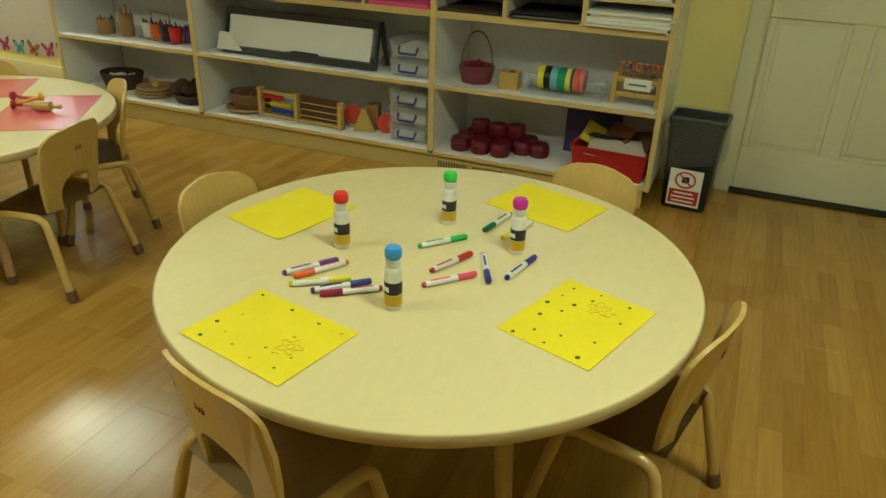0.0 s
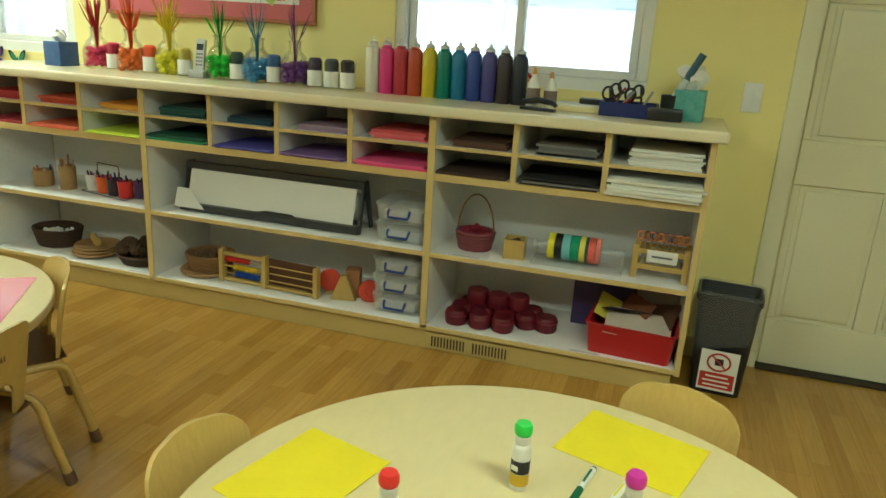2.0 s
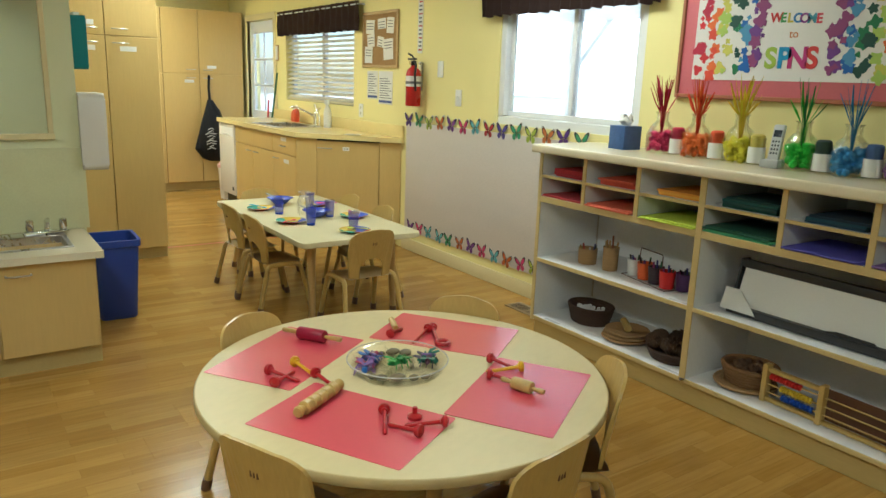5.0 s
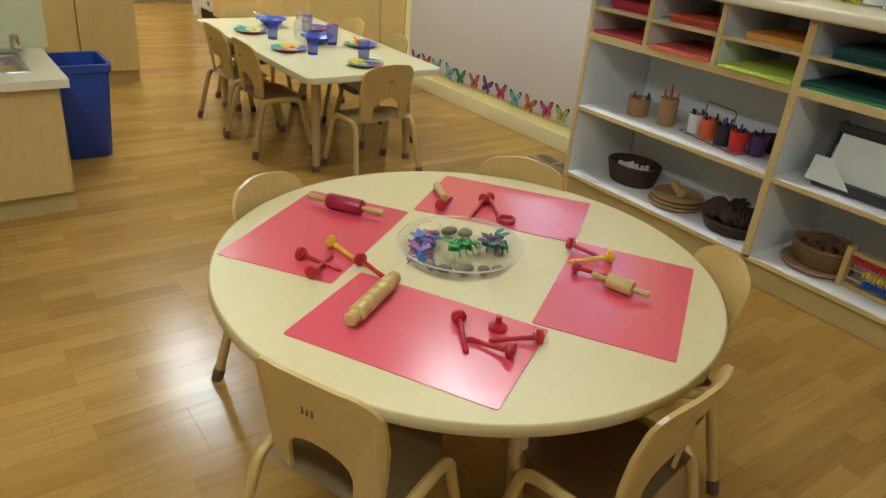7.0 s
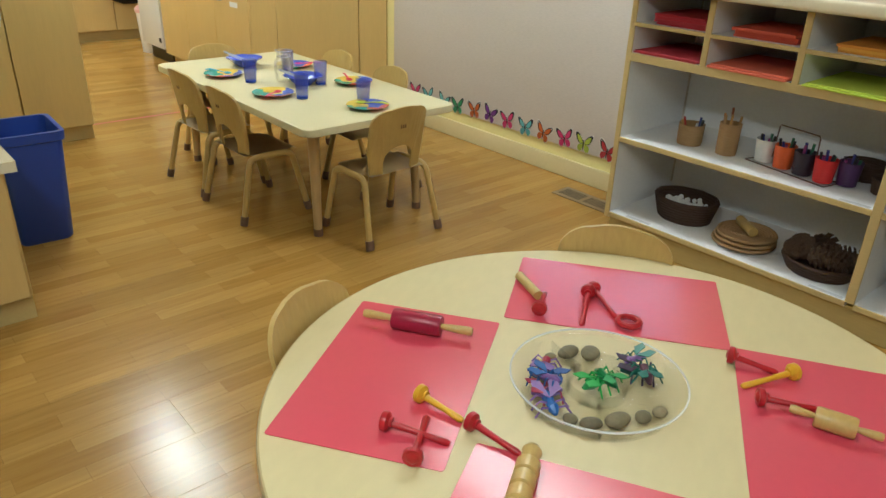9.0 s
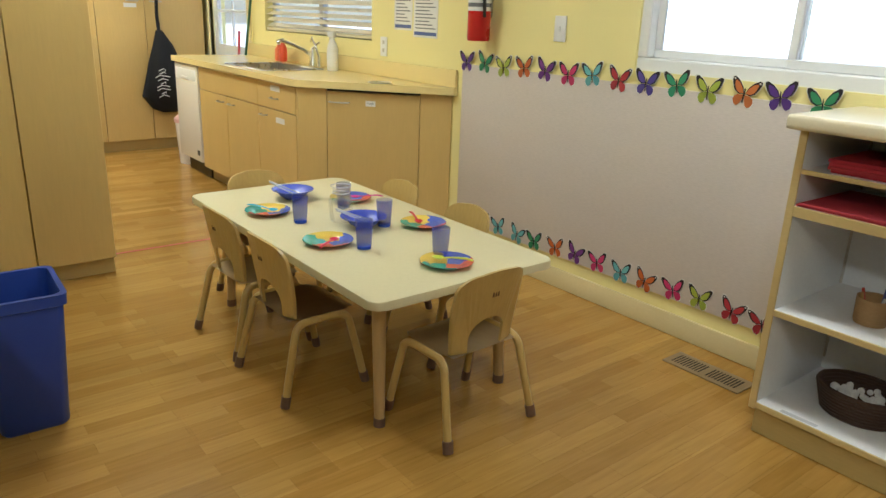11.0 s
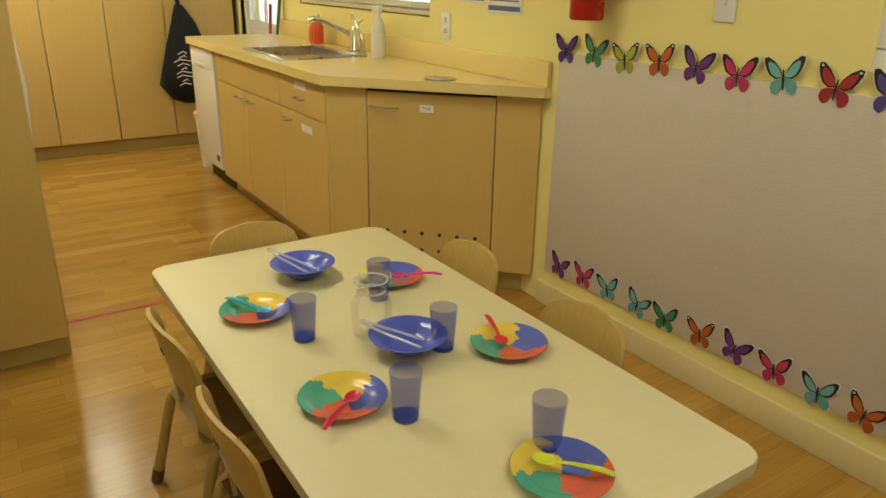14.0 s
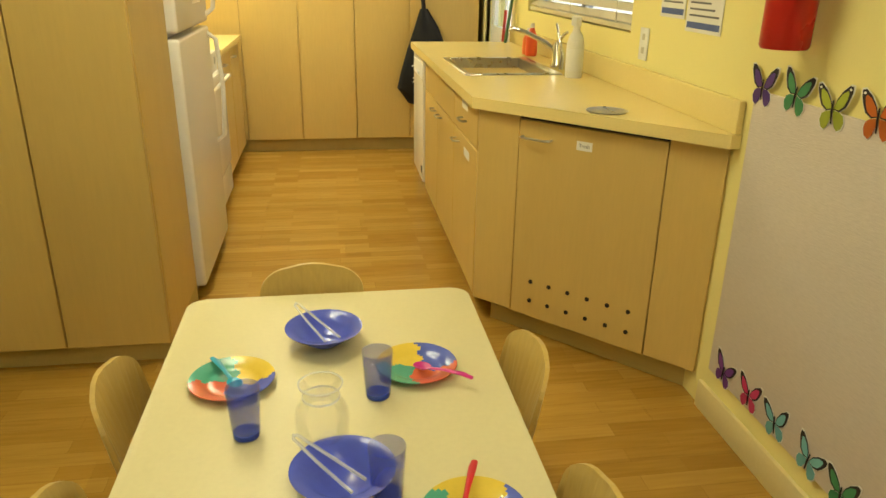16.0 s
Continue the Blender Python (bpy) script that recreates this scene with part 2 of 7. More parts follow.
def lathe(profile, steps=24, bm=None, m=None, sx=1.0, sy=1.0):
    """A turned shape from (radius, height) pairs, closed at both ends where the radius is 0."""
    bm = bm or bmesh.new()
    m = m or Matrix.Identity(4)
    rings = []
    for r, z in profile:
        if r <= 1e-6:
            rings.append([bm.verts.new(m @ Vector((0, 0, z)))])
        else:
            rings.append([bm.verts.new(m @ Vector((sx * r * math.cos(2 * math.pi * i / steps), sy * r * math.sin(2 * math.pi * i / steps), z))) for i in range(steps)])
    for a, b in zip(rings, rings[1:]):
        for i in range(steps):
            j = (i + 1) % steps
            if len(a) == 1 and len(b) > 1:
                bm.faces.new((a[0], b[i], b[j]))
            elif len(b) == 1 and len(a) > 1:
                bm.faces.new((a[i], a[j], b[0]))
            elif len(a) > 1:
                bm.faces.new((a[i], a[j], b[j], b[i]))
    return bm


def tube(points, radius, sides=8, bm=None, flat=1.0, closed=False):
    """A rod swept along points; radius may be one number or one per point."""
    bm = bm or bmesh.new()
    pts = [Vector(p) for p in points]
    n = len(pts)
    radii = radius if isinstance(radius, (list, tuple)) else [radius] * n
    rings, up = [], None
    for i, p in enumerate(pts):
        before = pts[i - 1] if i or closed else pts[0]
        after = pts[(i + 1) % n] if i < n - 1 or closed else pts[-1]
        d = (after - before).normalized()
        if up is None or abs(d.dot(up)) > 0.98:
            up = Vector((0, 0, 1)) if abs(d.z) < 0.9 else Vector((1, 0, 0))
        side = d.cross(up).normalized()
        up2 = side.cross(d).normalized()
        up = up2
        rings.append([bm.verts.new(p + radii[i] * (math.cos(2 * math.pi * k / sides) * side + flat * math.sin(2 * math.pi * k / sides) * up2)) for k in range(sides)])
    for a, b in zip(rings, rings[1:] + ([rings[0]] if closed else [])):
        for k in range(sides):
            j = (k + 1) % sides
            bm.faces.new((a[k], a[j], b[j], b[k]))
    if not closed:
        bm.faces.new(rings[0])
        bm.faces.new(list(reversed(rings[-1])))
    return bm


def slab(outline, z0, z1, bevel=0.0, bm=None, m=None, segments=2):
    """A flat plate with that outline (x, y), from z0 to z1, its rims rounded."""
    bm = bm or bmesh.new()
    m = m or Matrix.Identity(4)
    low = [bm.verts.new(m @ Vector((x, y, z0))) for x, y in outline]
    top = [bm.verts.new(m @ Vector((x, y, z1))) for x, y in outline]
    n = len(outline)
    faces = [bm.faces.new(list(reversed(low))), bm.faces.new(top)]
    rims = []
    for i in range(n):
        j = (i + 1) % n
        bm.faces.new((low[i], low[j], top[j], top[i]))
        rims += [bm.edges.get((low[i], low[j])), bm.edges.get((top[i], top[j]))]
    if bevel:
        bmesh.ops.bevel(bm, geom=rims, offset=bevel, segments=segments, profile=0.6, affect="EDGES", clamp_overlap=True)
    return bm


def rounded(w, d, r, steps=5, cx=0.0, cy=0.0):
    """A rectangle's outline with round corners."""
    out = []
    for k, (sx, sy) in enumerate(((1, 1), (-1, 1), (-1, -1), (1, -1))):
        for i in range(steps + 1):
            a = math.pi / 2 * (k + i / steps)
            out.append((cx + sx * (w / 2 - r) + r * math.cos(a), cy + sy * (d / 2 - r) + r * math.sin(a)))
    return out


def disc(r, steps=64, cx=0.0, cy=0.0):
    return [(cx + r * math.cos(2 * math.pi * i / steps), cy + r * math.sin(2 * math.pi * i / steps)) for i in range(steps)]


def lettering(name, words, size, mat, parent, at, depth=0.0006, bold=0.0):
    """Words in the built-in font, as a mesh in the plane x, y of the pose."""
    cu = bpy.data.curves.new(name, "FONT")
    cu.offset = size * bold
    cu.body, cu.size, cu.extrude, cu.align_x, cu.align_y = words, size, depth, "CENTER", "CENTER"
    tmp = bpy.data.objects.new(name, cu)
    me = bpy.data.meshes.new_from_object(tmp)
    bpy.data.objects.remove(tmp)
    me.materials.clear()
    me.materials.append(mat)
    ob = new(name, me)
    ob.parent = parent
    ob.matrix_basis = at
    return ob


def wall_with_openings(name, x0, x1, z0, z1, openings, y0, y1, mat):
    """A wall along x with rectangular openings (x0, x1, z0, z1) cut right through, as one mesh of joined blocks."""
    bm = bmesh.new()
    xs = sorted({x0, x1, *[v for o in openings for v in o[:2]]})
    for a, b in zip(xs, xs[1:]):
        holes = sorted((o[2], o[3]) for o in openings if o[0] <= a + 1e-6 and o[1] >= b - 1e-6)
        z = z0
        for lo, hi in holes + [(z1, z1)]:
            if lo > z + 1e-6:
                box((a, y0, z), (b, y1, lo), bm=bm)
            z = hi
    bmesh.ops.remove_doubles(bm, verts=bm.verts, dist=1e-5)
    return tagged(part(name, bm, mat, smooth=False), kind="structure")


# ---- the room ----
WALL, TOP = 3.71, 2.42
W1, W2 = (-5.12, -3.87, 1.13, 2.00), (-2.00, -0.83, 1.16, 2.00)
WK, DK = (-8.86, -7.25, 1.145, 2.02), (-10.06, -9.20, 0.0, 2.02)
DR = (-0.19, 0.62, 0.0, 2.04)
tagged(wall_with_openings("wall_north", -10.72, 2.0, 0.0, TOP, [W1, W2, WK, DK, DR], WALL, WALL + 0.15, YELLOW), "yellow painted wall with windows and a door", "wall")
tagged(part("wall_east", box((2.0, -3.2, 0), (2.15, WALL + 0.15, TOP)), PALE, smooth=False), "pale green painted wall", "wall", kind="structure")
tagged(wall_with_openings("wall_south", -10.72, 2.15, 0.0, TOP, [], -3.35, -3.2, PALE), "plain pale green painted wall", "wall")
tagged(part("wall_west", box((-10.87, -3.35, 0), (-10.72, WALL + 0.15, TOP)), YELLOW, smooth=False), "yellow painted kitchen wall", "wall", kind="structure")
tagged(part("wall_sink", box((-6.93, -3.2, 0), (-5.375, 1.14, TOP)), PALE, smooth=False), "pale green wall beside the children's sink", "wall", kind="structure")
tagged(part("wall_kitchen", box((-10.72, 0.96, 0), (-6.93, 1.11, TOP)), YELLOW, smooth=False), "yellow painted kitchen wall", "wall", kind="structure")
tagged(part("ceiling", box((-10.87, -3.35, TOP), (2.15, WALL + 0.15, TOP + 0.1)), WHITE_WALL, smooth=False), "white painted ceiling", "ceiling", kind="structure")
floor = tagged(part("floor", box((-10.87, -3.35, -0.14), (2.15, WALL + 0.15, -0.012)), KICK, smooth=False), "oak laminate floor in narrow strips", "floor", kind="structure")


# ---- windows, doors and trim ----
def sliding_window(o, name, mullion):
    x0, x1, z0, z1 = o
    w = tagged(empty(name, pose(0, 0, 0)), "white vinyl sliding window with bright daylight outside", "window", kind="structure")
    bm = bmesh.new()
    for a, b in (((x0 - 0.02, z0 - 0.03), (x1 + 0.02, z0 + 0.055)), ((x0 - 0.02, z1 - 0.05), (x1 + 0.02, z1 + 0.02)), ((x0 - 0.02, z0 + 0.055), (x0 + 0.05, z1 - 0.05)), ((x1 - 0.05, z0 + 0.055), (x1 + 0.02, z1 - 0.05))):
        box((a[0], WALL + 0.012, a[1]), (b[0], WALL + 0.10, b[1]), 0.006, 1, bm)
    part("window_frame", bm, VINYL, w)
    for a, b, y in ((x0 + 0.05, mullion + 0.02, WALL + 0.055), (mullion - 0.02, x1 - 0.05, WALL + 0.028)):
        bm = bmesh.new()
        za, zb, t = z0 + 0.055, z1 - 0.05, 0.036
        box((a, y, za), (b, y + 0.022, za + t), 0.004, 1, bm)
        box((a, y, zb - t), (b, y + 0.022, zb), 0.004, 1, bm)
        box((a, y, za + t), (a + t, y + 0.022, zb - t), 0.004, 1, bm)
        box((b - t, y, za + t), (b, y + 0.022, zb - t), 0.004, 1, bm)
        sash = part("sash", bm, VINYL, w)
        pane = part("pane", box((a + t, y + 0.008, za + t), (b - t, y + 0.013, zb - t)), GLASS, sash, smooth=False)
        pane.visible_shadow = False
    return w


sliding_window(W1, "window_1", -4.44)
sliding_window(W2, "window_2", -1.41)

def valance(x0, x1, z0, z1, folds):
    """A gathered cloth strip on a rod."""
    v = tagged(empty("valance", pose(0, 0, 0)), "dark brown gathered cloth valance above a window", "valance")
    bm, n, rows = bmesh.new(), folds * 8, 8
    grid = []
    for j in range(rows + 1):
        z = z1 + (z0 - z1) * j / rows
        row = []
        for i in range(n + 1):
            u = i / n
            a = 0.008 + 0.012 * j / rows
            y = WALL - 0.06 + a * math.sin(2 * math.pi * folds * u + 0.7 * math.sin(9 * u)) + 0.004 * math.sin(40 * u + j)
            row.append(bm.verts.new((x0 + (x1 - x0) * u, y, z + (0.006 * math.sin(folds * 5 * u) if j == rows else 0))))
        grid.append(row)
    for a, b in zip(grid, grid[1:]):
        for i in range(n):
            bm.faces.new((a[i], a[i + 1], b[i + 1], b[i]))
    bmesh.ops.solidify(bm, geom=bm.faces[:], thickness=0.003)
    part("cloth", bm, VALANCE, v)
    part("rod", tube([(x0, WALL - 0.002, z1 - 0.03), (x0 + 0.002, WALL - 0.06, z1 - 0.03), (x1 - 0.002, WALL - 0.06, z1 - 0.03), (x1, WALL - 0.002, z1 - 0.03)], 0.006), VINYL, v)
    return v


valance(-5.26, -3.75, 1.833, 2.13, 17)
valance(-2.225, -0.60, 1.84, 2.14, 18)
valance(-8.95, -7.05, 1.815, 2.065, 15)


def panel_door(o, name):
    """A six-panel door in its casing."""
    x0, x1, z0, z1 = o
    d = tagged(empty(name, pose(0, 0, 0)), "closed cream painted six-panel door", "door", kind="structure")
    face = WALL + 0.028
    leaf = part("door_leaf", box((x0 - 0.006, face + 0.012, 0.006), (x1 + 0.006, face + 0.05, z1 + 0.006)), DOOR, d, smooth=False)
    w = x1 - x0
    cols = [(x0 + 0.045, x0 + w / 2 - 0.045), (x0 + w / 2 + 0.045, x1 - 0.045)]
    rows = [(0.23, 0.84), (1.03, 1.57), (1.68, 1.90)]
    bm = bmesh.new()
    zs = [0.012, *[v for r in rows for v in r], z1 - 0.01]
    for a, b in zip(zs[0::2], zs[1::2]):
        box((x0 + 0.012, face, a), (x1 - 0.012, face + 0.012, b), 0.003, 1, bm)
    for a, b in rows:
        for p, q in ((x0 + 0.012, cols[0][0]), (cols[0][1], cols[1][0]), (cols[1][1], x1 - 0.012)):
            box((p, face, a), (q, face + 0.012, b), 0.003, 1, bm)
    part("stiles_and_rails", bm, DOOR, d)
    for a, b in rows:
        for p, q in cols:
            part("panel", box((p + 0.022, face + 0.002, a + 0.022), (q - 0.022, face + 0.014, b - 0.022), 0.009), DOOR, leaf)
    bm = bmesh.new()
    box((x0 - 0.075, WALL - 0.018, 0.0), (x0 - 0.002, WALL + 0.03, z1 + 0.07), 0.006, 2, bm)
    box((x1 + 0.002, WALL - 0.018, 0.0), (x1 + 0.075, WALL + 0.03, z1 + 0.07), 0.006, 2, bm)
    box((x0 - 0.002, WALL - 0.018, z1 + 0.002), (x1 + 0.002, WALL + 0.03, z1 + 0.07), 0.006, 2, bm)
    part("casing", bm, DOOR, d)
    part("threshold", box((x0, WALL - 0.03, 0.001), (x1, WALL + 0.09, 0.012), 0.004), DARK, d)
    part("door_knob", lathe([(0, 0), (0.028, 0), (0.028, 0.006), (0.011, 0.012), (0.011, 0.035), (0.026, 0.045), (0.027, 0.06), (0.016, 0.07), (0, 0.071)], 20, m=pose(x1 - 0.09, face, 1.0, 90)), STEEL, d, "round metal door knob")
    return d


panel_door(DR, "door_1")


def glazed_door(o, name):
    x0, x1, z0, z1 = o
    d = tagged(empty(name, pose(0, 0, 0)), "white kitchen door with small glazed panes", "door", kind="structure")
    f = WALL + 0.03
    bm = bmesh.new()
    gx0, gx1, gz0, gz1 = x0 + 0.11, x1 - 0.10, 0.98, 1.88
    box((x0 + 0.008, f, 0.01), (gx0, f + 0.04, z1 - 0.008), 0.004, 1, bm)
    box((gx1, f, 0.01), (x1 - 0.008, f + 0.04, z1 - 0.008), 0.004, 1, bm)
    box((gx0, f, 0.01), (gx1, f + 0.04, gz0), 0.004, 1, bm)
    box((gx0, f, gz1), (gx1, f + 0.04, z1 - 0.008), 0.004, 1, bm)
    leaf = part("door_leaf", bm, VINYL, d)
    bm = bmesh.new()
    for k in range(1, 3):
        z = gz0 + (gz1 - gz0) * k / 3
        box((gx0, f + 0.006, z - 0.012), (gx1, f + 0.03, z + 0.012), 0.003, 1, bm)
    box(((gx0 + gx1) / 2 - 0.010, f + 0.007, gz0), ((gx0 + gx1) / 2 + 0.010, f + 0.029, gz1), 0.003, 1, bm)
    part("glazing_bars", bm, VINYL, d)
    pane = part("pane", box((gx0, f + 0.016, gz0), (gx1, f + 0.02, gz1)), GLASS, leaf, smooth=False)
    pane.visible_shadow = False
    bm = bmesh.new()
    box((x0 - 0.07, WALL - 0.016, 0), (x0, WALL + 0.03, z1 + 0.07), 0.005, 1, bm)
    box((x1, WALL - 0.016, 0), (x1 + 0.07, WALL + 0.03, z1 + 0.07), 0.005, 1, bm)
    box((x0, WALL - 0.016, z1), (x1, WALL + 0.03, z1 + 0.07), 0.005, 1, bm)
    part("casing", bm, TRIM, d)


glazed_door(DK, "door_2")

kitchen_window = tagged(empty("window_3", pose(0, 0, 0)), "kitchen window behind a half-open slatted blind", "window", kind="structure")
bm = bmesh.new()
_x0, _x1, _z0, _z1 = WK
for a, b in (((_x0, _z0), (_x1, _z0 + 0.05)), ((_x0, _z1 - 0.05), (_x1, _z1)), ((_x0, _z0 + 0.05), (_x0 + 0.05, _z1 - 0.05)), ((_x1 - 0.05, _z0 + 0.05), (_x1, _z1 - 0.05)), ((-8.08, _z0 + 0.05), (-8.03, _z1 - 0.05))):
    box((a[0], WALL + 0.07, a[1]), (b[0], WALL + 0.12, b[1]), 0.004, 1, bm)
part("window_frame", bm, VINYL, kitchen_window)
_p = part("pane", box((_x0 + 0.05, WALL + 0.09, _z0 + 0.05), (_x1 - 0.05, WALL + 0.094, _z1 - 0.05)), GLASS, kitchen_window, smooth=False)
_p.visible_shadow = False

blind = tagged(empty("window_blind", pose(0, 0, 0)), "half-open cream slatted blind over the kitchen window", "blind")
SLAT = plain((0.74, 0.66, 0.45), 0.5, "blind_slat")
_me = mesh_from(box((-(_x1 - _x0) / 2 + 0.01, -0.025, -0.0015), ((_x1 - _x0) / 2 - 0.01, 0.025, 0.0015), 0.001, 1), "slat", SLAT)
for k in range(15):
    s = new("slat", _me)
    s.parent = blind
    s.matrix_basis = pose((_x0 + _x1) / 2, WALL + 0.032, 1.195 + k * 0.0455, 32 + 4 * math.sin(k * 1.7))
part("bottom_rail", box((_x0 + 0.01, WALL + 0.008, 1.152), (_x1 - 0.01, WALL + 0.055, 1.174), 0.004), SLAT, blind)
part("head_rail", box((_x0 + 0.01, WALL + 0.005, 1.87), (_x1 - 0.01, WALL + 0.06, 1.92), 0.004), SLAT, blind)
for x in (_x0 + 0.18, -8.055, _x1 - 0.18):
    part("ladder_cord", tube([(x, WALL + 0.004, 1.17), (x, WALL + 0.004, 1.88)], 0.0015, 6), SLAT, blind)

def baseboard(name, lo, hi):
    return tagged(part(name, box(lo, hi, 0.005), TRIM), "cream painted baseboard", "baseboard", kind="structure")


baseboard("baseboard", (-6.33, WALL - 0.016, 0.0), (-4.13, WALL - 0.001, 0.10))
baseboard("baseboard", (-0.50, WALL - 0.016, 0.0), (-0.268, WALL - 0.001, 0.10))
baseboard("baseboard", (0.698, WALL - 0.016, 0.0), (1.99, WALL - 0.001, 0.10))
tagged(part("fabric_panel", box((-6.287, WALL - 0.012, 0.165), (-4.09, WALL - 0.001, 1.07), 0.003), BOARD), "pale woven display panel on the wall", "display panel")

# ---- outside ----
CONCRETE = material("pale_concrete", (0.68, 0.67, 0.64), 0.85, scale=2, fine=30, bump=0.2)
tagged(part("ground", box((-60, 3.9, -0.35), (60, 90, -0.15)), CONCRETE, smooth=False), "pale concrete patio and ground outside", "ground", kind="structure")
porch = tagged(empty("porch_roof", pose(0, 0, 0)), "white painted timber porch roof outside the windows", "porch roof", kind="structure")
OUT_WHITE = plain((0.72, 0.72, 0.71), 0.6, "white_exterior_paint")
for k in range(9):
    x = -7.4 + 0.95 * k
    part("rafter", box((x, 3.92, 2.34), (x + 0.05, 6.9, 2.46)), OUT_WHITE, porch, smooth=False)
part("roofing", box((-8.2, 3.92, 2.46), (1.2, 7.0, 2.49)), material("translucent_roofing", (0.8, 0.82, 0.82), 0.7, alpha=0.7, transmission=0.95), porch, smooth=False)
part("beam", box((-8.2, 6.7, 2.12), (1.2, 6.82, 2.34)), OUT_WHITE, porch, smooth=False)
for x in (-7.6, -5.0, -2.3, 0.4):
    post = part("post", box((x, 6.7, -0.15), (x + 0.1, 6.8, 2.12)), OUT_WHITE, porch, smooth=False)
    part("brace", tube([(x + 0.05, 6.75, 1.55), (x + 0.6, 6.75, 2.14)], 0.045, 4), OUT_WHITE, post, smooth=False)
# Emissive plane added far off so that the windows look out on white.
SKYWHITE = bpy.data.materials.new("glowing_white_backdrop")
SKYWHITE.use_nodes = True
SKYWHITE.node_tree.nodes["Principled BSDF"].inputs["Emission Color"].default_value = (0.95, 0.98, 1.0, 1)
SKYWHITE.node_tree.nodes["Principled BSDF"].inputs["Emission Strength"].default_value = 2.2
tagged(part("backdrop", box((-110, 75, -0.3), (110, 75.3, 60)), SKYWHITE, smooth=False), "added glowing white plane standing in for the bright sky", "sky", kind="structure")
house = tagged(empty("neighbouring_house", pose(0, 0, 0)), "pale house across the yard with a shingled roof", "house")
part("wall", box((-7, 17, -0.2), (6, 22, 2.6)), plain((0.80, 0.77, 0.78), 0.8, "pale_siding"), house, smooth=False)
part("roof", slab([(16.4, 2.5), (19.5, 4.6), (22.6, 2.5)], -7.3, 6.3, m=Matrix(((0, 0, 1, 0), (1, 0, 0, 0), (0, 1, 0, 0), (0, 0, 0, 1)))), plain((0.26, 0.33, 0.38), 0.8, "shingles"), house, smooth=False)
for x in (-5, -2.2, 0.6, 3.4):
    wn = part("window", box((x, 16.95, 0.9), (x + 1.1, 17.02, 2.0)), plain((0.45, 0.50, 0.55), 0.3, "far_window"), house, smooth=False)
shed = tagged(empty("play_shed", pose(0, 0, 0)), "small lilac painted play shed in the yard", "shed")
part("wall", box((1.4, 9.5, -0.2), (3.4, 11.3, 1.9)), plain((0.26, 0.14, 0.36), 0.7, "lilac_paint"), shed, smooth=False)
part("roof", slab([(9.2, 1.85), (10.4, 2.6), (11.6, 1.85)], 1.2, 3.6, m=Matrix(((0, 0, 1, 0), (1, 0, 0, 0), (0, 1, 0, 0), (0, 0, 0, 1)))), OUT_WHITE, shed, smooth=False)

# ---- ceiling lights ----
# Unseen fixtures around those lamps; the first two are made up.
for _x, _y in CEILING_LIGHTS:
    f = empty("ceiling_light", pose(_x, _y, TOP), "long white ceiling light with a frosted diffuser, assumed out of view", "ceiling light", "ceiling lights")
    part("housing", box((-0.62, -0.16, -0.004), (0.62, 0.16, -0.0), 0.0), VINYL, f, smooth=False)
    bm = bmesh.new()
    for a, b in (((-0.62, -0.16), (0.62, -0.145)), ((-0.62, 0.145), (0.62, 0.16)), ((-0.62, -0.145), (-0.605, 0.145)), ((0.605, -0.145), (0.62, 0.145))):
        box((*a, -0.02), (*b, -0.004), 0.002, 1, bm)
    part("frame", bm, VINYL, f)
    part("diffuser", box((-0.60, -0.14, -0.010), (0.60, 0.14, -0.005)), DIFFUSER, f, smooth=False)

# ---- the long storage shelf ----
section(0, 0, -0.06)
SF, SB = 3.235, WALL - 0.002
XS = [-4.12, -3.78, -3.43, -3.07, -2.70, -2.355, -2.00, -1.63, -1.28, -0.92, -0.53]
unit = tagged(empty("storage_shelf", pose(0, 0, 0)), "long white open storage shelf with maple edges and paper cubbies", "shelf")
T = 0.02
for i, x in enumerate(XS):
    main = i in (0, 3, 7, 10)
    xa = x - 0.011 if 0 < i < 10 else (x if i == 0 else x - 0.022)
    wdt = 0.030 if main and 0 < i < 10 else 0.022
    if 0 < i < 10:
        xa = x - wdt / 2
    z0 = 0.155 if i in (0, 10) else (0.18 if main else 0.865)
    up = part("upright" if main else "divider", box((xa, SF + 0.006, z0), (xa + wdt, SB, 1.105)), MELAMINE, unit, smooth=False)
    part("edging", box((xa - 0.001, SF - 0.002, z0), (xa + wdt + 0.001, SF + 0.006, 1.105), 0.002, 1), EDGE, up)


def shelf_board(x0, x1, z, t, name, lip=0.0):
    b = part(name, box((x0, SF + 0.006, z - t), (x1, SB, z)), MELAMINE, unit, smooth=False)
    part("edging", box((x0, SF - 0.001, z - t - lip), (x1, SF + 0.006, z + 0.001), 0.002, 1), EDGE, b)


MAIN = [(XS[0] + 0.022, XS[3] - 0.015), (XS[3] + 0.015, XS[7] - 0.015), (XS[7] + 0.015, XS[10] - 0.022)]
for a, b in MAIN:
    shelf_board(a, b, 0.18, 0.02, "bottom_shelf")
    shelf_board(a, b, 0.52, 0.02, "middle_shelf")
    shelf_board(a, b, 0.868, 0.02, "cubby_floor", 0.012)
for i, (a, b) in enumerate(zip(XS, XS[1:])):
    a2 = a + (0.022 if i == 0 else 0.015 if i in (3, 7) else 0.011)
    b2 = b - (0.022 if i == 9 else 0.015 if i in (2, 6) else 0.011)
    shelf_board(a2, b2, 0.985, 0.014, "cubby_shelf")
part("back_panel", box((XS[0] + 0.022, SB - 0.006, 0.18), (XS[10] - 0.022, SB - 0.001, 1.105)), MELAMINE, unit, smooth=False)
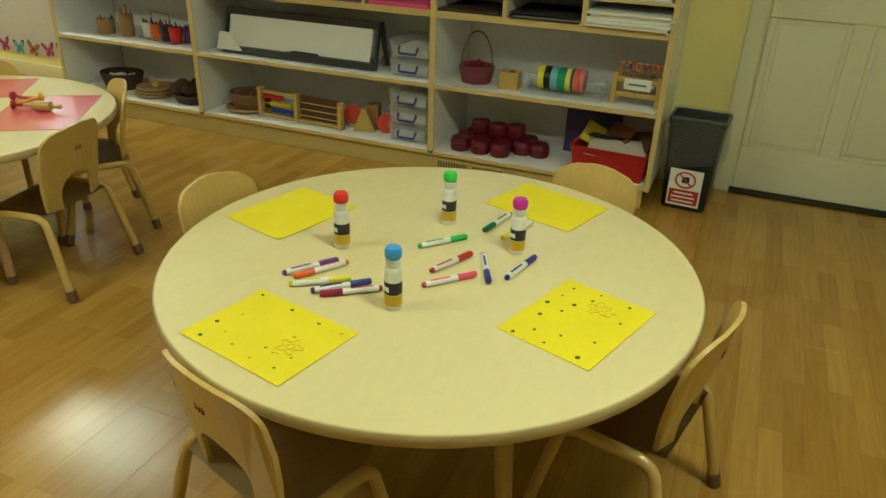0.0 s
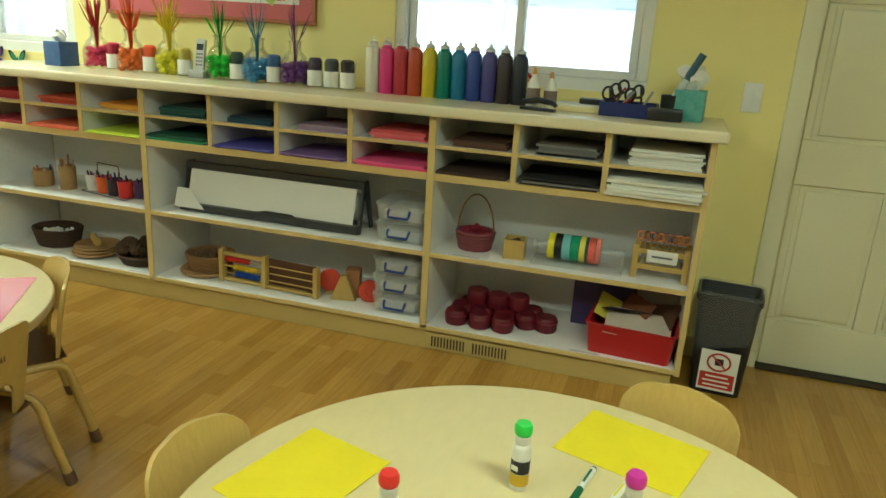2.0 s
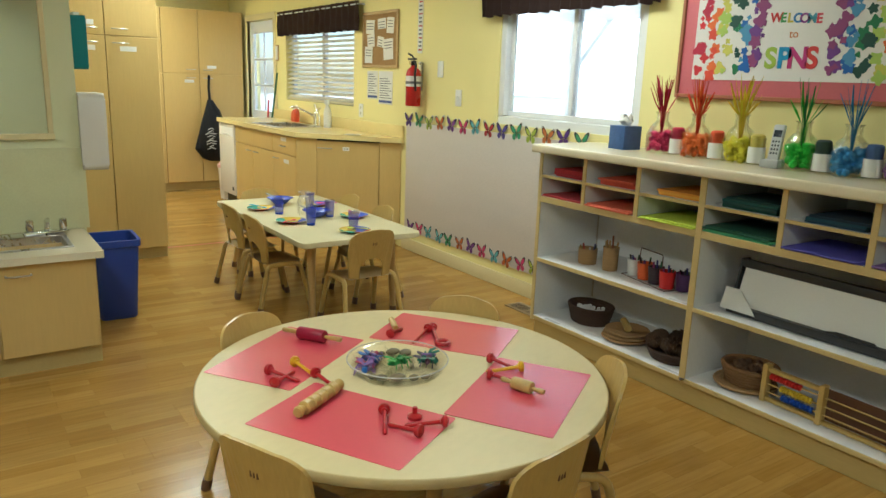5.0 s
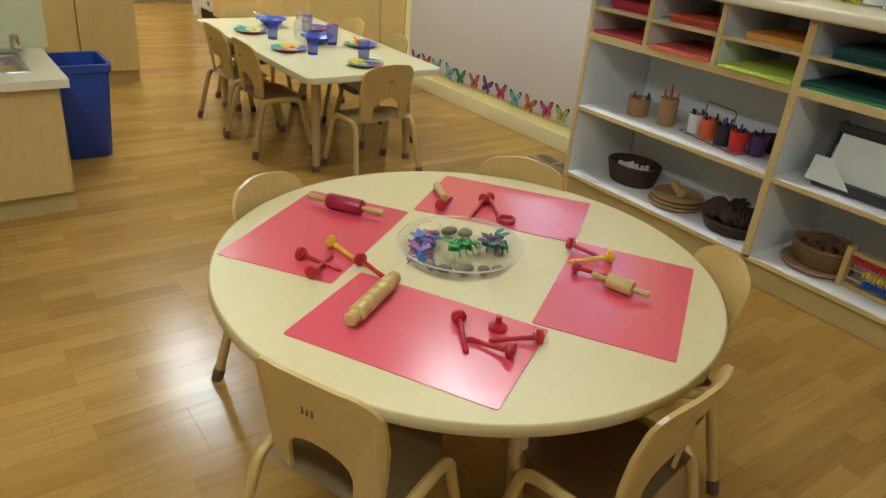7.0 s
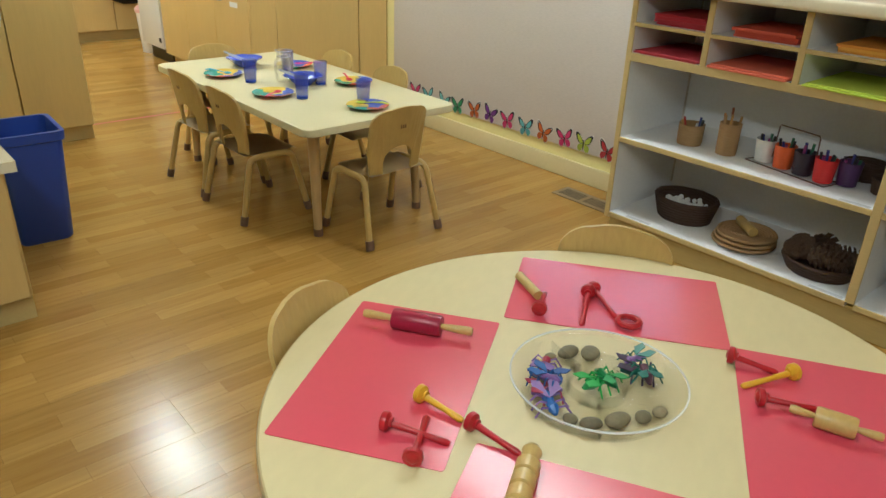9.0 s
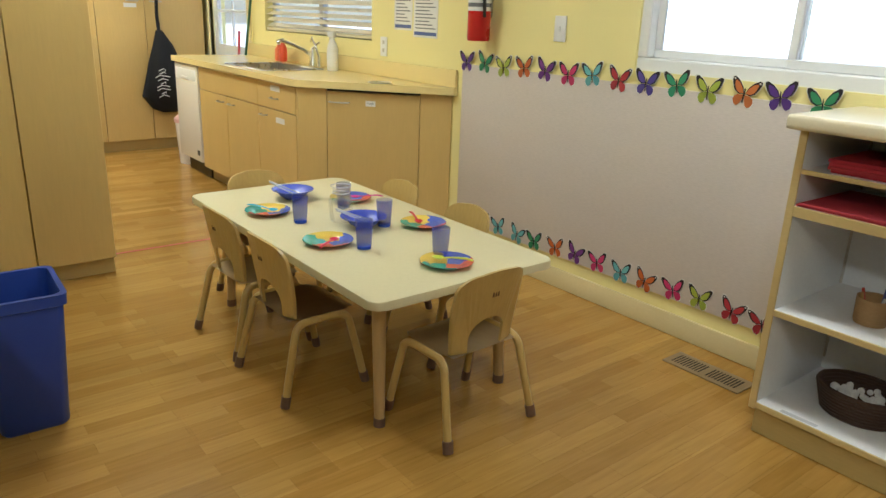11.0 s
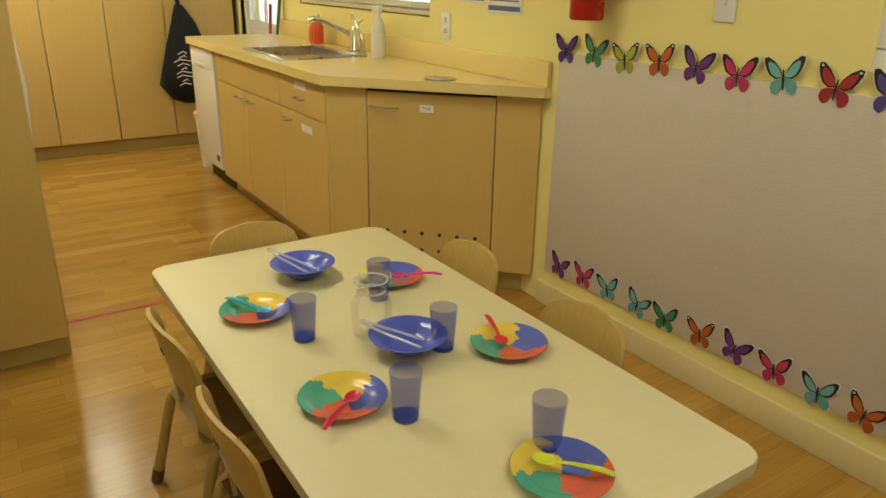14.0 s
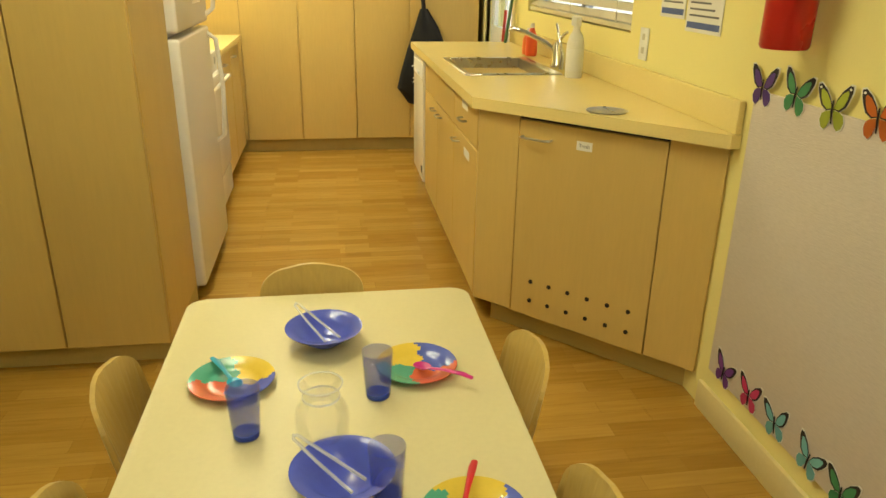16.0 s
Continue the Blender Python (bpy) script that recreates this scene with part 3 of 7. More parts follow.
part("kick_board", box((XS[0] + 0.015, SF + 0.022, 0.061), (XS[10] - 0.03, SF + 0.04, 0.16)), KICK, unit, smooth=False)
grille = part("kick_vent", box((-1.615, SF + 0.014, 0.070), (-1.235, SF + 0.022, 0.143), 0.003), KICK, unit, "cream metal air vent in the kick board")
# Dark bars on a closed plate paint the shade in its openings.
for k in range(24):
    x = -1.59 + k * 0.0147
    if k not in (11, 12):
        part("louvre", box((x, SF + 0.012, 0.082), (x + 0.007, SF + 0.0145, 0.130)), plain((0.07, 0.05, 0.03), 0.5, "vent_slot"), grille, smooth=False)
top = tagged(part("shelf_worktop", box((XS[0] - 0.03, SF - 0.045, 1.105), (XS[10] + 0.035, WALL - 0.003, 1.15), 0.012, 3), COUNTER), "long cream laminate worktop lying on the storage shelf", "worktop")


# ---- tables ----
section()
def leg(parent, x, y, h, lean=0.0, r0=0.024, r1=0.016):
    a = math.atan2(y, x)
    foot = (x + lean * math.cos(a), y + lean * math.sin(a))
    l = part("leg", tube([(foot[0], foot[1], 0.028), (x, y, h)], [r1, r0], 16), LEG_WOOD, parent)
    part("foot", tube([(foot[0], foot[1], 0.0), (foot[0], foot[1], 0.032)], [r1 + 0.002, r1 + 0.002], 16), FOOT, l)


def round_table(x, y, r, turn, label):
    t = empty("round_table", pose(x, y, 0, 0, 0, turn), label, "table", "round tables")
    part("tabletop", slab(disc(r - 0.004, 96), 0.490, 0.516, 0.001), TABLE, t)
    part("edge_band", lathe([(r - 0.006, 0.489), (r - 0.002, 0.489), (r, 0.492), (r, 0.512), (r - 0.002, 0.5155), (r - 0.005, 0.5163)], 96), TABLE_EDGE, t)
    bm = bmesh.new()
    for k in range(4):
        a = math.pi / 2 * k + math.pi / 4
        tube([(0.05 * math.cos(a), 0.05 * math.sin(a), 0.465), (0.40 * math.cos(a), 0.40 * math.sin(a), 0.465)], 0.018, 4, bm)
    part("under_frame", bm, LEG_WOOD, t)
    for k in range(4):
        a = math.pi / 2 * k + math.pi / 4
        leg(t, 0.40 * math.cos(a), 0.40 * math.sin(a), 0.485, 0.07)
    return t


round_table(-0.848, 1.453, 0.640, 0, "round pale maple activity table with four wooden legs")
round_table(-2.953, 1.676, 0.625, 25, "round pale maple activity table set with pink mats")
rect = empty("dining_table", pose(-5.493, 2.488, 0), "rectangular cream laminate children's table with wooden legs", "table")
part("tabletop", slab(rounded(1.53, 0.772, 0.045), 0.486, 0.516, 0.005), TABLE_CREAM, rect)
part("apron", box((-0.62, -0.27, 0.44), (0.62, -0.25, 0.486)), LEG_WOOD, rect, smooth=False)
part("apron", box((-0.62, 0.25, 0.44), (0.62, 0.27, 0.486)), LEG_WOOD, rect, smooth=False)
for sx in (-1, 1):
    for sy in (-1, 1):
        leg(rect, sx * 0.60, sy * 0.26, 0.486, 0.03, 0.026, 0.018)


# ---- chairs ----
def chair():
    """A child's bent plywood chair; it stands with its back over the origin and faces +y."""
    c = empty("child_chair", pose(0, 0, -5), "birch plywood child's chair with splayed legs and brown feet", "chair", "children's chairs")
    n = 22
    # backrest: shield outline with an arched opening above the seat
    bm = bmesh.new()
    outer = []
    for x, z in ((0.118, 0.300), (0.126, 0.38), (0.132, 0.46), (0.131, 0.53)):
        outer.append((x, z))
    for k in range(1, 7):
        a = math.pi / 2 * k / 6
        outer.append((0.061 + 0.07 * math.cos(a), 0.53 + 0.062 * math.sin(a)))
    right = outer[:]
    full = right + [(0.03, 0.598), (0.0, 0.600), (-0.03, 0.598)] + [(-x, z) for x, z in reversed(right)]
    hole = [(-0.068, 0.300), (-0.070, 0.35)] + [(-0.070 * math.cos(math.pi * k / 8), 0.36 + 0.066 * math.sin(math.pi * k / 8)) for k in range(9)] + [(0.070, 0.35), (0.068, 0.300)]
    outline = full + hole
    def back_at(x, z, off):
        curve = 0.030 * (x / 0.13) ** 2
        lean = -0.055 * ((z - 0.30) / 0.3) ** 1.4
        return Vector((x, lean + curve + off, z))
    fr = [bm.verts.new(back_at(x, z, 0.0055)) for x, z in outline]
    bk = [bm.verts.new(back_at(x, z, -0.0055)) for x, z in outline]
    m = len(outline)
    f1, f2 = bm.faces.new(fr), bm.faces.new(list(reversed(bk)))
    for i in range(m):
        j = (i + 1) % m
        bm.faces.new((fr[i], bk[i], bk[j], fr[j]))
    bmesh.ops.triangulate(bm, faces=[f1, f2])
    back = part("backrest", bm, BIRCH, c, smooth=False)
    for x in (-0.012, -0.002, 0.008):
        part("carved_mark", box((x, -0.0425, 0.505), (x + 0.004, -0.035, 0.525)), FOOT, back, smooth=False)
    # seat: dished board, its front edge rolled down
    bm = bmesh.new()
    grid = []
    for j in range(11):
        v = j / 10
        y = -0.005 + 0.295 * v
        half = 0.125 + 0.018 * math.sin(math.pi * min(v * 1.1, 1)) - (0.03 * max(v - 0.85, 0) / 0.15)
        row = []
        for i in range(11):
            u = i / 5 - 1
            z = 0.306 - 0.009 * (1 - u * u) * math.sin(math.pi * v) - 0.02 * max(v - 0.8, 0) ** 2 / 0.04
            row.append(bm.verts.new((half * u, y, z)))
        grid.append(row)
    for a, b in zip(grid, grid[1:]):
        for i in range(10):
            bm.faces.new((a[i], a[i + 1], b[i + 1], b[i]))
    bmesh.ops.solidify(bm, geom=bm.faces[:], thickness=0.012)
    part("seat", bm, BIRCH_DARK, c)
    for s in (-1, 1):
        pts, rad = [], []
        rear, front = Vector((s * 0.172, -0.055, 0.03)), Vector((s * 0.165, 0.285, 0.03))
        a, b = Vector((s * 0.150, 0.010, 0.300)), Vector((s * 0.148, 0.225, 0.300))
        path = [rear, rear.lerp(a, 0.5), rear.lerp(a, 0.86)]
        for k in range(1, 6):
            q = k / 6
            path.append(rear.lerp(a, 0.86).lerp(a, q).lerp(a.lerp(b, 0.22 * q), q))
        path += [a.lerp(b, 0.3), a.lerp(b, 0.7)]
        for k in range(1, 6):
            q = k / 6
            path.append(a.lerp(b, 0.7 + 0.3 * q).lerp(b.lerp(front, 0.14 * q), q))
        path += [b.lerp(front, 0.5), front]
        part("leg_frame", tube(path, 0.0145, 10, flat=0.85), BIRCH, c)
        for p, q in ((rear, a), (front, b)):
            d = (q - p).normalized()
            part("foot", tube([p - d * 0.03, p + d * 0.012], [0.0165, 0.0172], 12), FOOT, c)
    return c


first_chair = chair()


def seat_at(x, y, heading):
    return pose(x, y, 0.002, 0, 0, heading) @ Matrix.Diagonal((1.05, 0.98, 0.985, 1))


# the middle of each backrest's top edge, and the way the chair faces
CHAIRS = [(-1.55, 1.49, -98), (-1.00, 0.765, -18), (-0.57, 2.12, 161), (-0.145, 1.36, 77),
          (-3.535, 1.36, -63), (-3.345, 2.205, 214), (-2.545, 2.21, 146), (-2.25, 1.70, 100), (-2.635, 1.065, 24),
          (-5.335, 2.005, 1), (-5.76, 2.005, 2), (-4.61, 2.495, 92), (-5.775, 2.965, 180), (-5.265, 2.95, 178), (-6.325, 2.435, -90)]
for i, c in enumerate(CHAIRS):
    if i == 0:
        first_chair.matrix_basis = seat_at(c[0] - 0.055 * math.sin(radians(c[2])), c[1] + 0.055 * math.cos(radians(c[2])), c[2])
    else:
        copy_thing(first_chair, seat_at(c[0] - 0.055 * math.sin(radians(c[2])), c[1] + 0.055 * math.cos(radians(c[2])), c[2]))


# ---- kitchen ----
def pull(parent, at, w=0.10):
    """A small bow handle; it stands out along -y of its pose."""
    p = [(-w / 2, 0, 0), (-w / 2, -0.018, 0), (-w / 2 + 0.012, -0.028, 0), (w / 2 - 0.012, -0.028, 0), (w / 2, -0.018, 0), (w / 2, 0, 0)]
    part("handle", tube(p, 0.0045, 8), STEEL, parent, "satin metal bow handle", at=at)


def paper_label(parent, at, w=0.11, h=0.035):
    p = part("paper_label", box((-w / 2, -0.0012, -h / 2), (w / 2, 0, h / 2)), PAPER, parent, "small white paper label with grey writing", smooth=False, at=at)
    return p


GREY_INK = plain((0.16, 0.16, 0.18), 0.8, "grey_ink")


def tall_unit(name, x, ys, ysplit, ztop, turn_front, label, low_z=0.10, split=1.29, depth=0.55):
    """Tall cupboards whose doors face +x at x; door joints at ys."""
    c = empty(name, pose(0, 0, 0), label, "cupboard")
    part("body", box((x - depth, ys[0], low_z), (x - 0.022, ys[-1], ztop)), MAPLE, c, smooth=False)
    part("kick_board", box((x - depth, ys[0], 0), (x - 0.055, ys[-1], low_z)), KICK, c, smooth=False)
    for i, (a, b) in enumerate(zip(ys, ys[1:])):
        for z0, z1, up in ((low_z + 0.003, split - 0.003, False), (split + 0.003, ztop - 0.003, True)):
            d = part("door", box((x - 0.02, a + 0.003, z0), (x, b - 0.003, z1), 0.002, 1), MAPLE, c)
            z = z0 + 0.045 if up else z1 - 0.045
            y = b - 0.10 if i % 2 == 0 else a + 0.10
            pull(d, pose(x, y, z, 0, 0, 90))
            if (i + (1 if up else 0)) % 3 != 2:
                lab = paper_label(d, pose(x, y + (-0.02 if i % 2 == 0 else 0.05), z + (0.035 if up else -0.038), 0, 0, 90))
    return c


tall_unit("tall_cupboard", -10.09, [1.13, 1.44, 1.86, 2.28, 2.70, 3.12, 3.655], None, 2.12, 0, "tall maple kitchen cupboards with upper and lower doors", split=1.385, depth=0.60)
tall_unit("tall_cupboard", -6.815, [1.143, 1.543, 1.90], None, 2.38, 0, "tall maple cupboard with two tiers of doors beside the kitchen", low_z=0.09, split=1.635, depth=0.54)

# refrigerator
section(0.0, -0.09, 0)
fridge = empty("refrigerator", pose(0, 0, 0), "white top-freezer refrigerator with curved door handles", "refrigerator")
part("body", box((-8.14, 1.22, 0.05), (-7.39, 1.95, 1.70), 0.01), APPLIANCE, fridge)
part("kick_grille", box((-8.13, 1.25, 0.002), (-7.40, 1.965, 0.05)), BLACK, fridge, smooth=False)
for nm, z0, z1 in (("door", 0.06, 1.105), ("freezer_door", 1.125, 1.70)):
    d = part(nm, box((-8.14, 1.958, z0), (-7.385, 2.025, z1), 0.016, 3), APPLIANCE, fridge)
    lo, hi = (0.55, z1 - 0.03) if nm == "door" else (z0 + 0.03, 1.45)
    part("handle", tube([(-8.09, 2.02, lo), (-8.09, 2.06, lo + 0.03), (-8.09, 2.075, (lo + hi) / 2), (-8.09, 2.06, hi - 0.03), (-8.09, 2.02, hi)], 0.011, 10), APPLIANCE, d, "white curved door handle")
part("note", box((-7.95, 2.0265, 1.22), (-7.75, 2.0275, 1.46)), PAPER, fridge, "white paper note on the freezer door", smooth=False)

# cooker
cooker = empty("cooker", pose(0, 0, 0), "white freestanding cooker with an oven door", "cooker")
part("body", box((-8.95, 1.22, 0.05), (-8.18, 1.93, 0.905), 0.008), APPLIANCE, cooker)
part("plinth", box((-8.94, 1.25, 0.002), (-8.19, 1.90, 0.05)), BLACK, cooker, smooth=False)
part("oven_door", box((-8.94, 1.932, 0.24), (-8.19, 1.965, 0.80), 0.01), APPLIANCE, cooker)
part("drawer", box((-8.94, 1.932, 0.06), (-8.19, 1.96, 0.225), 0.01), APPLIANCE, cooker)
part("oven_handle", tube([(-8.88, 1.96, 0.765), (-8.88, 2.0, 0.765), (-8.25, 2.0, 0.765), (-8.25, 1.96, 0.765)], 0.011, 8), APPLIANCE, cooker)
part("backguard", box((-8.95, 1.22, 0.905), (-8.18, 1.29, 1.10), 0.01), APPLIANCE, cooker)
for k in range(4):
    part("hotplate", tube(disc(0.07 if k % 2 else 0.09, 24, -8.75 + 0.36 * (k % 2), 1.45 + 0.27 * (k // 2)) and [(x, y, 0.912) for x, y in disc(0.07 if k % 2 else 0.09, 24, -8.75 + 0.36 * (k % 2), 1.45 + 0.27 * (k // 2))], 0.007, 6, closed=True), BLACK, cooker)
    part("knob", lathe([(0, 0), (0.022, 0), (0.019, 0.02), (0, 0.021)], 16, m=pose(-8.85 + 0.19 * k, 1.931, 0.855, 90)), BLACK, cooker)
wall_run = empty("base_cupboard", pose(0, 0, 0), "maple base cupboard beside the cooker", "cupboard")
part("body", box((-9.95, 1.22, 0.10), (-8.98, 1.92, 0.865)), MAPLE, wall_run, smooth=False)
part("kick_board", box((-9.95, 1.22, 0.0), (-8.98, 1.87, 0.10)), KICK, wall_run, smooth=False)
for a, b in ((-9.95, -9.47), (-9.46, -8.98)):
    d = part("door", box((a + 0.003, 1.921, 0.11), (b - 0.003, 1.94, 0.86), 0.002, 1), MAPLE, wall_run)
    pull(d, pose(b - 0.08, 1.94, 0.80, 0, 0, 180))
tagged(part("kitchen_worktop", box((-9.975, 1.20, 0.866), (-8.965, 1.96, 0.905), 0.008), KITCHEN_TOP), "buff laminate worktop beside the cooker", "worktop")

section()
# sink run along the north wall with the angled recycling cupboard
KF = 3.062
B = Vector((-7.06, KF))
C = Vector((-6.362, WALL - 0.004))
dirn = (C - B).normalized()
nrm = Vector((dirn.y, -dirn.x))
dw = empty("dishwasher", pose(0, 0, 0), "white dishwasher at the end of the kitchen worktop", "dishwasher")
part("body", box((-9.19, KF + 0.03, 0.12), (-8.69, WALL - 0.01, 0.885)), APPLIANCE, dw, smooth=False)
part("door", box((-9.185, KF - 0.012, 0.13), (-8.695, KF + 0.028, 0.878), 0.008), APPLIANCE, dw)
part("kick_plate", box((-9.18, KF + 0.06, 0.0), (-8.70, KF + 0.075, 0.12)), BLACK, dw, smooth=False)
part("control_strip", box((-9.16, KF - 0.0145, 0.755), (-8.72, KF - 0.011, 0.845), 0.002), VINYL, dw)
part("latch", box((-9.02, KF - 0.022, 0.765), (-8.87, KF - 0.014, 0.785), 0.003), VINYL, dw)
part("badge", box((-8.78, KF - 0.0155, 0.18), (-8.73, KF - 0.0125, 0.22), 0.001), BLACK, dw)

sink_unit = empty("sink_cupboard", pose(0, 0, 0), "maple sink cupboard with drawers and labelled doors", "cupboard")
part("body", box((-8.685, KF + 0.024, 0.10), (-7.27, WALL - 0.01, 0.885)), MAPLE, sink_unit, smooth=False)
part("kick_board", box((-8.685, KF + 0.07, 0.0), (-7.30, KF + 0.085, 0.10)), KICK, sink_unit, smooth=False)
for a, b, z0, z1, nm in ((-8.68, -7.63, 0.715, 0.878, "false_front"), (-7.625, -7.085, 0.715, 0.878, "drawer"), (-8.68, -8.16, 0.105, 0.709, "door"), (-8.155, -7.63, 0.105, 0.709, "door"), (-7.625, -7.085, 0.105, 0.709, "door")):
    d = part(nm, box((a, KF, z0), (b, KF + 0.02, z1), 0.002, 1), MAPLE, sink_unit)
    if nm == "door":
        pull(d, pose(b - 0.09 if a < -8.4 else a + 0.10, KF, z1 - 0.045), 0.085)
    elif nm == "drawer":
        pull(d, pose(-7.36, KF, 0.785), 0.085)
paper_label(sink_unit, pose(-7.36, KF, 0.845), 0.13, 0.035)
paper_label(sink_unit, pose(-7.30, KF, 0.65), 0.12, 0.035)
part("filler", slab([(-7.08, KF + 0.002), (B.x, B.y + 0.002), (B.x, B.y + 0.3), (-7.08, B.y + 0.3)], 0.10, 0.885), MAPLE, sink_unit, smooth=False)

corner = empty("recycling_cupboard", pose(0, 0, 0), "angled maple cupboard with a tilt-out front and air holes", "cupboard")
L = (C - B).length
ANG = math.degrees(math.atan2(dirn.y, dirn.x))
CP = pose(B.x, B.y, 0, 0, 0, ANG)
corner.matrix_basis = CP
part("body", slab([(0.004, 0.025), (L - 0.03, 0.025), (L - 0.09, 0.12), (0.12, 0.34), (0.02, 0.28)], 0.10, 0.885), MAPLE, corner, smooth=False)
part("kick_board", box((0.05, 0.06, 0.0), (L - 0.06, 0.075, 0.10)), KICK, corner, smooth=False)
part("side_panel", box((0.0, 0.002, 0.10), (0.181, 0.024, 0.885), 0.002, 1), MAPLE, corner)
part("side_panel", box((0.752, 0.002, 0.10), (L - 0.012, 0.024, 0.885), 0.002, 1), MAPLE, corner)
front = part("tilt_front", box((0.185, 0.0, 0.098), (0.748, 0.02, 0.871), 0.002, 1), MAPLE, corner)
# Solid dark strip painting the shade in the slit above the front.
part("finger_gap_shade", box((0.185, 0.004, 0.873), (0.748, 0.024, 0.885)), DARK, corner, smooth=False)
pull(front, pose(0.262, 0, 0.81), 0.12)
lab = paper_label(front, pose(0.452, 0, 0.81), 0.06, 0.032)
lettering("word", "Trash", 0.018, GREY_INK, front, pose(0.452, -0.0014, 0.81, 90))
# Dark discs on the face paint the shade inside the air holes.
for r in range(2):
    for k in range(6):
        part("air_hole_shade", lathe([(0, 0), (0.0085, 0), (0.0085, 0.002), (0, 0.002)], 12, m=pose(0.271 + 0.0817 * k, -0.0002, 0.247 - 0.08 * r, 90)), DARK, front)

wt = empty("kitchen_worktop", pose(0, 0, 0), "buff laminate kitchen worktop with a sink and an angled end", "worktop")
SX0, SX1, SY0, SY1 = -8.27, -7.62, 3.105, 3.56
bm = bmesh.new()
over = 0.03
e0, e1 = B + nrm * over, C + nrm * over
fy = KF - over
part("top_section", slab([(-9.20, fy), (SX0, fy), (SX0, WALL - 0.003), (-9.20, WALL - 0.003)], 0.888, 0.93, 0.0), KITCHEN_TOP, wt, smooth=False)
part("top_section", slab([(SX0, fy), (SX1, fy), (SX1, SY0), (SX0, SY0)], 0.888, 0.93, 0.0), KITCHEN_TOP, wt, smooth=False)
part("top_section", slab([(SX0, SY1), (SX1, SY1), (SX1, WALL - 0.003), (SX0, WALL - 0.003)], 0.888, 0.93, 0.0), KITCHEN_TOP, wt, smooth=False)
part("top_section", slab([(SX1, fy), (B.x + 0.005, fy), (C.x + 0.03, C.y - 0.03), (C.x + 0.03, WALL - 0.003), (SX1, WALL - 0.003)], 0.888, 0.93, 0.0), KITCHEN_TOP, wt, smooth=False)
part("backsplash", box((-9.20, WALL - 0.024, 0.93), (C.x + 0.028, WALL - 0.003, 1.03), 0.006), KITCHEN_TOP, wt)
part("round_inset", lathe([(0, 0.93), (0.068, 0.93), (0.072, 0.933), (0.066, 0.9345), (0.06, 0.9325), (0, 0.9315)], 32, m=pose(-6.735, 3.44, 0)), STEEL, wt, "round steel waste chute lid")
sk = part("sink_bowl", box((SX0 + 0.03, SY0 + 0.03, 0.74), (SX1 - 0.03, SY1 - 0.03, 0.745)), STEEL, wt, "stainless steel sink bowl", smooth=False)
bm = bmesh.new()
for lo, hi in (((SX0, SY0, 0.745), (SX1, SY0 + 0.03, 0.937)), ((SX0, SY1 - 0.05, 0.745), (SX1, SY1, 0.937)), ((SX0, SY0 + 0.03, 0.745), (SX0 + 0.03, SY1 - 0.05, 0.937)), ((SX1 - 0.03, SY0 + 0.03, 0.745), (SX1, SY1 - 0.05, 0.937))):
    box(lo, hi, 0.004, 1, bm)
part("sink_rim", bm, STEEL, wt, "stainless steel sink rim")
tap = empty("kitchen_tap", pose(-7.86, 3.60, 0.937), "chrome kitchen mixer tap with a swivel spout", "tap")
part("base", lathe([(0, 0), (0.03, 0), (0.03, 0.015), (0.022, 0.03), (0.022, 0.10), (0.017, 0.115), (0, 0.118)], 24), CHROME, tap)
part("spout", tube([(0, 0, 0.07), (-0.04, -0.05, 0.11), (-0.09, -0.13, 0.15), (-0.12, -0.19, 0.17), (-0.13, -0.21, 0.155)], 0.012, 12), CHROME, tap)
part("lever", tube([(0, 0, 0.115), (0.02, 0.02, 0.15), (0.05, 0.03, 0.165)], [0.011, 0.009, 0.007], 10), CHROME, tap)
part("sprayer", tube([(0.10, 0.0, 0.0), (0.10, 0, 0.07), (0.085, -0.02, 0.14), (0.03, -0.02, 0.20), (-0.02, 0.0, 0.17)], [0.018, 0.012, 0.007, 0.006, 0.006], 10), CHROME, tap)


def spray_bottle(x, y, z, body, head, name, label, h=0.24):
    b = empty(name, pose(x, y, z), label, "bottle")
    part("bottle", lathe([(0, 0), (0.036, 0), (0.038, 0.01), (0.038, h * 0.55), (0.03, h * 0.68), (0.014, h * 0.78), (0.014, h * 0.84), (0, h * 0.84)], 20), body, b)
    part("trigger_head", box((-0.05, -0.012, h * 0.84), (0.028, 0.012, h), 0.006), head, b)
    part("trigger", tube([(-0.028, 0, h * 0.86), (-0.038, 0, h * 0.78), (-0.03, 0, h * 0.7)], 0.005, 6), head, b)
    part("label", lathe([(0.0387, h * 0.12), (0.0387, h * 0.48)], 20), PAPER, b, "white paper label")


spray_bottle(-7.547, 3.585, 0.93, plain((0.78, 0.76, 0.70), 0.3), plain((0.80, 0.79, 0.75), 0.4), "spray_bottle", "white plastic spray bottle beside the sink", 0.26)
ORANGE = plain((0.75, 0.10, 0.035), 0.35)
for dx, col, h in ((0.0, ORANGE, 0.17), (-0.07, plain((0.72, 0.16, 0.05), 0.35), 0.14)):
    d = empty("soap_bottle", pose(-8.33 + dx, 3.60, 0.937), "orange plastic dish soap bottle by the sink", "bottle", "soap bottles")
    part("bottle", lathe([(0, 0), (0.03, 0), (0.033, 0.02), (0.031, h * 0.6), (0.014, h * 0.8), (0.012, h * 0.86), (0, h * 0.86)], 18), col, d)
    part("cap", lathe([(0.0, h * 0.86), (0.013, h * 0.86), (0.010, h), (0, h)], 14), plain((0.8, 0.78, 0.7), 0.4), d)

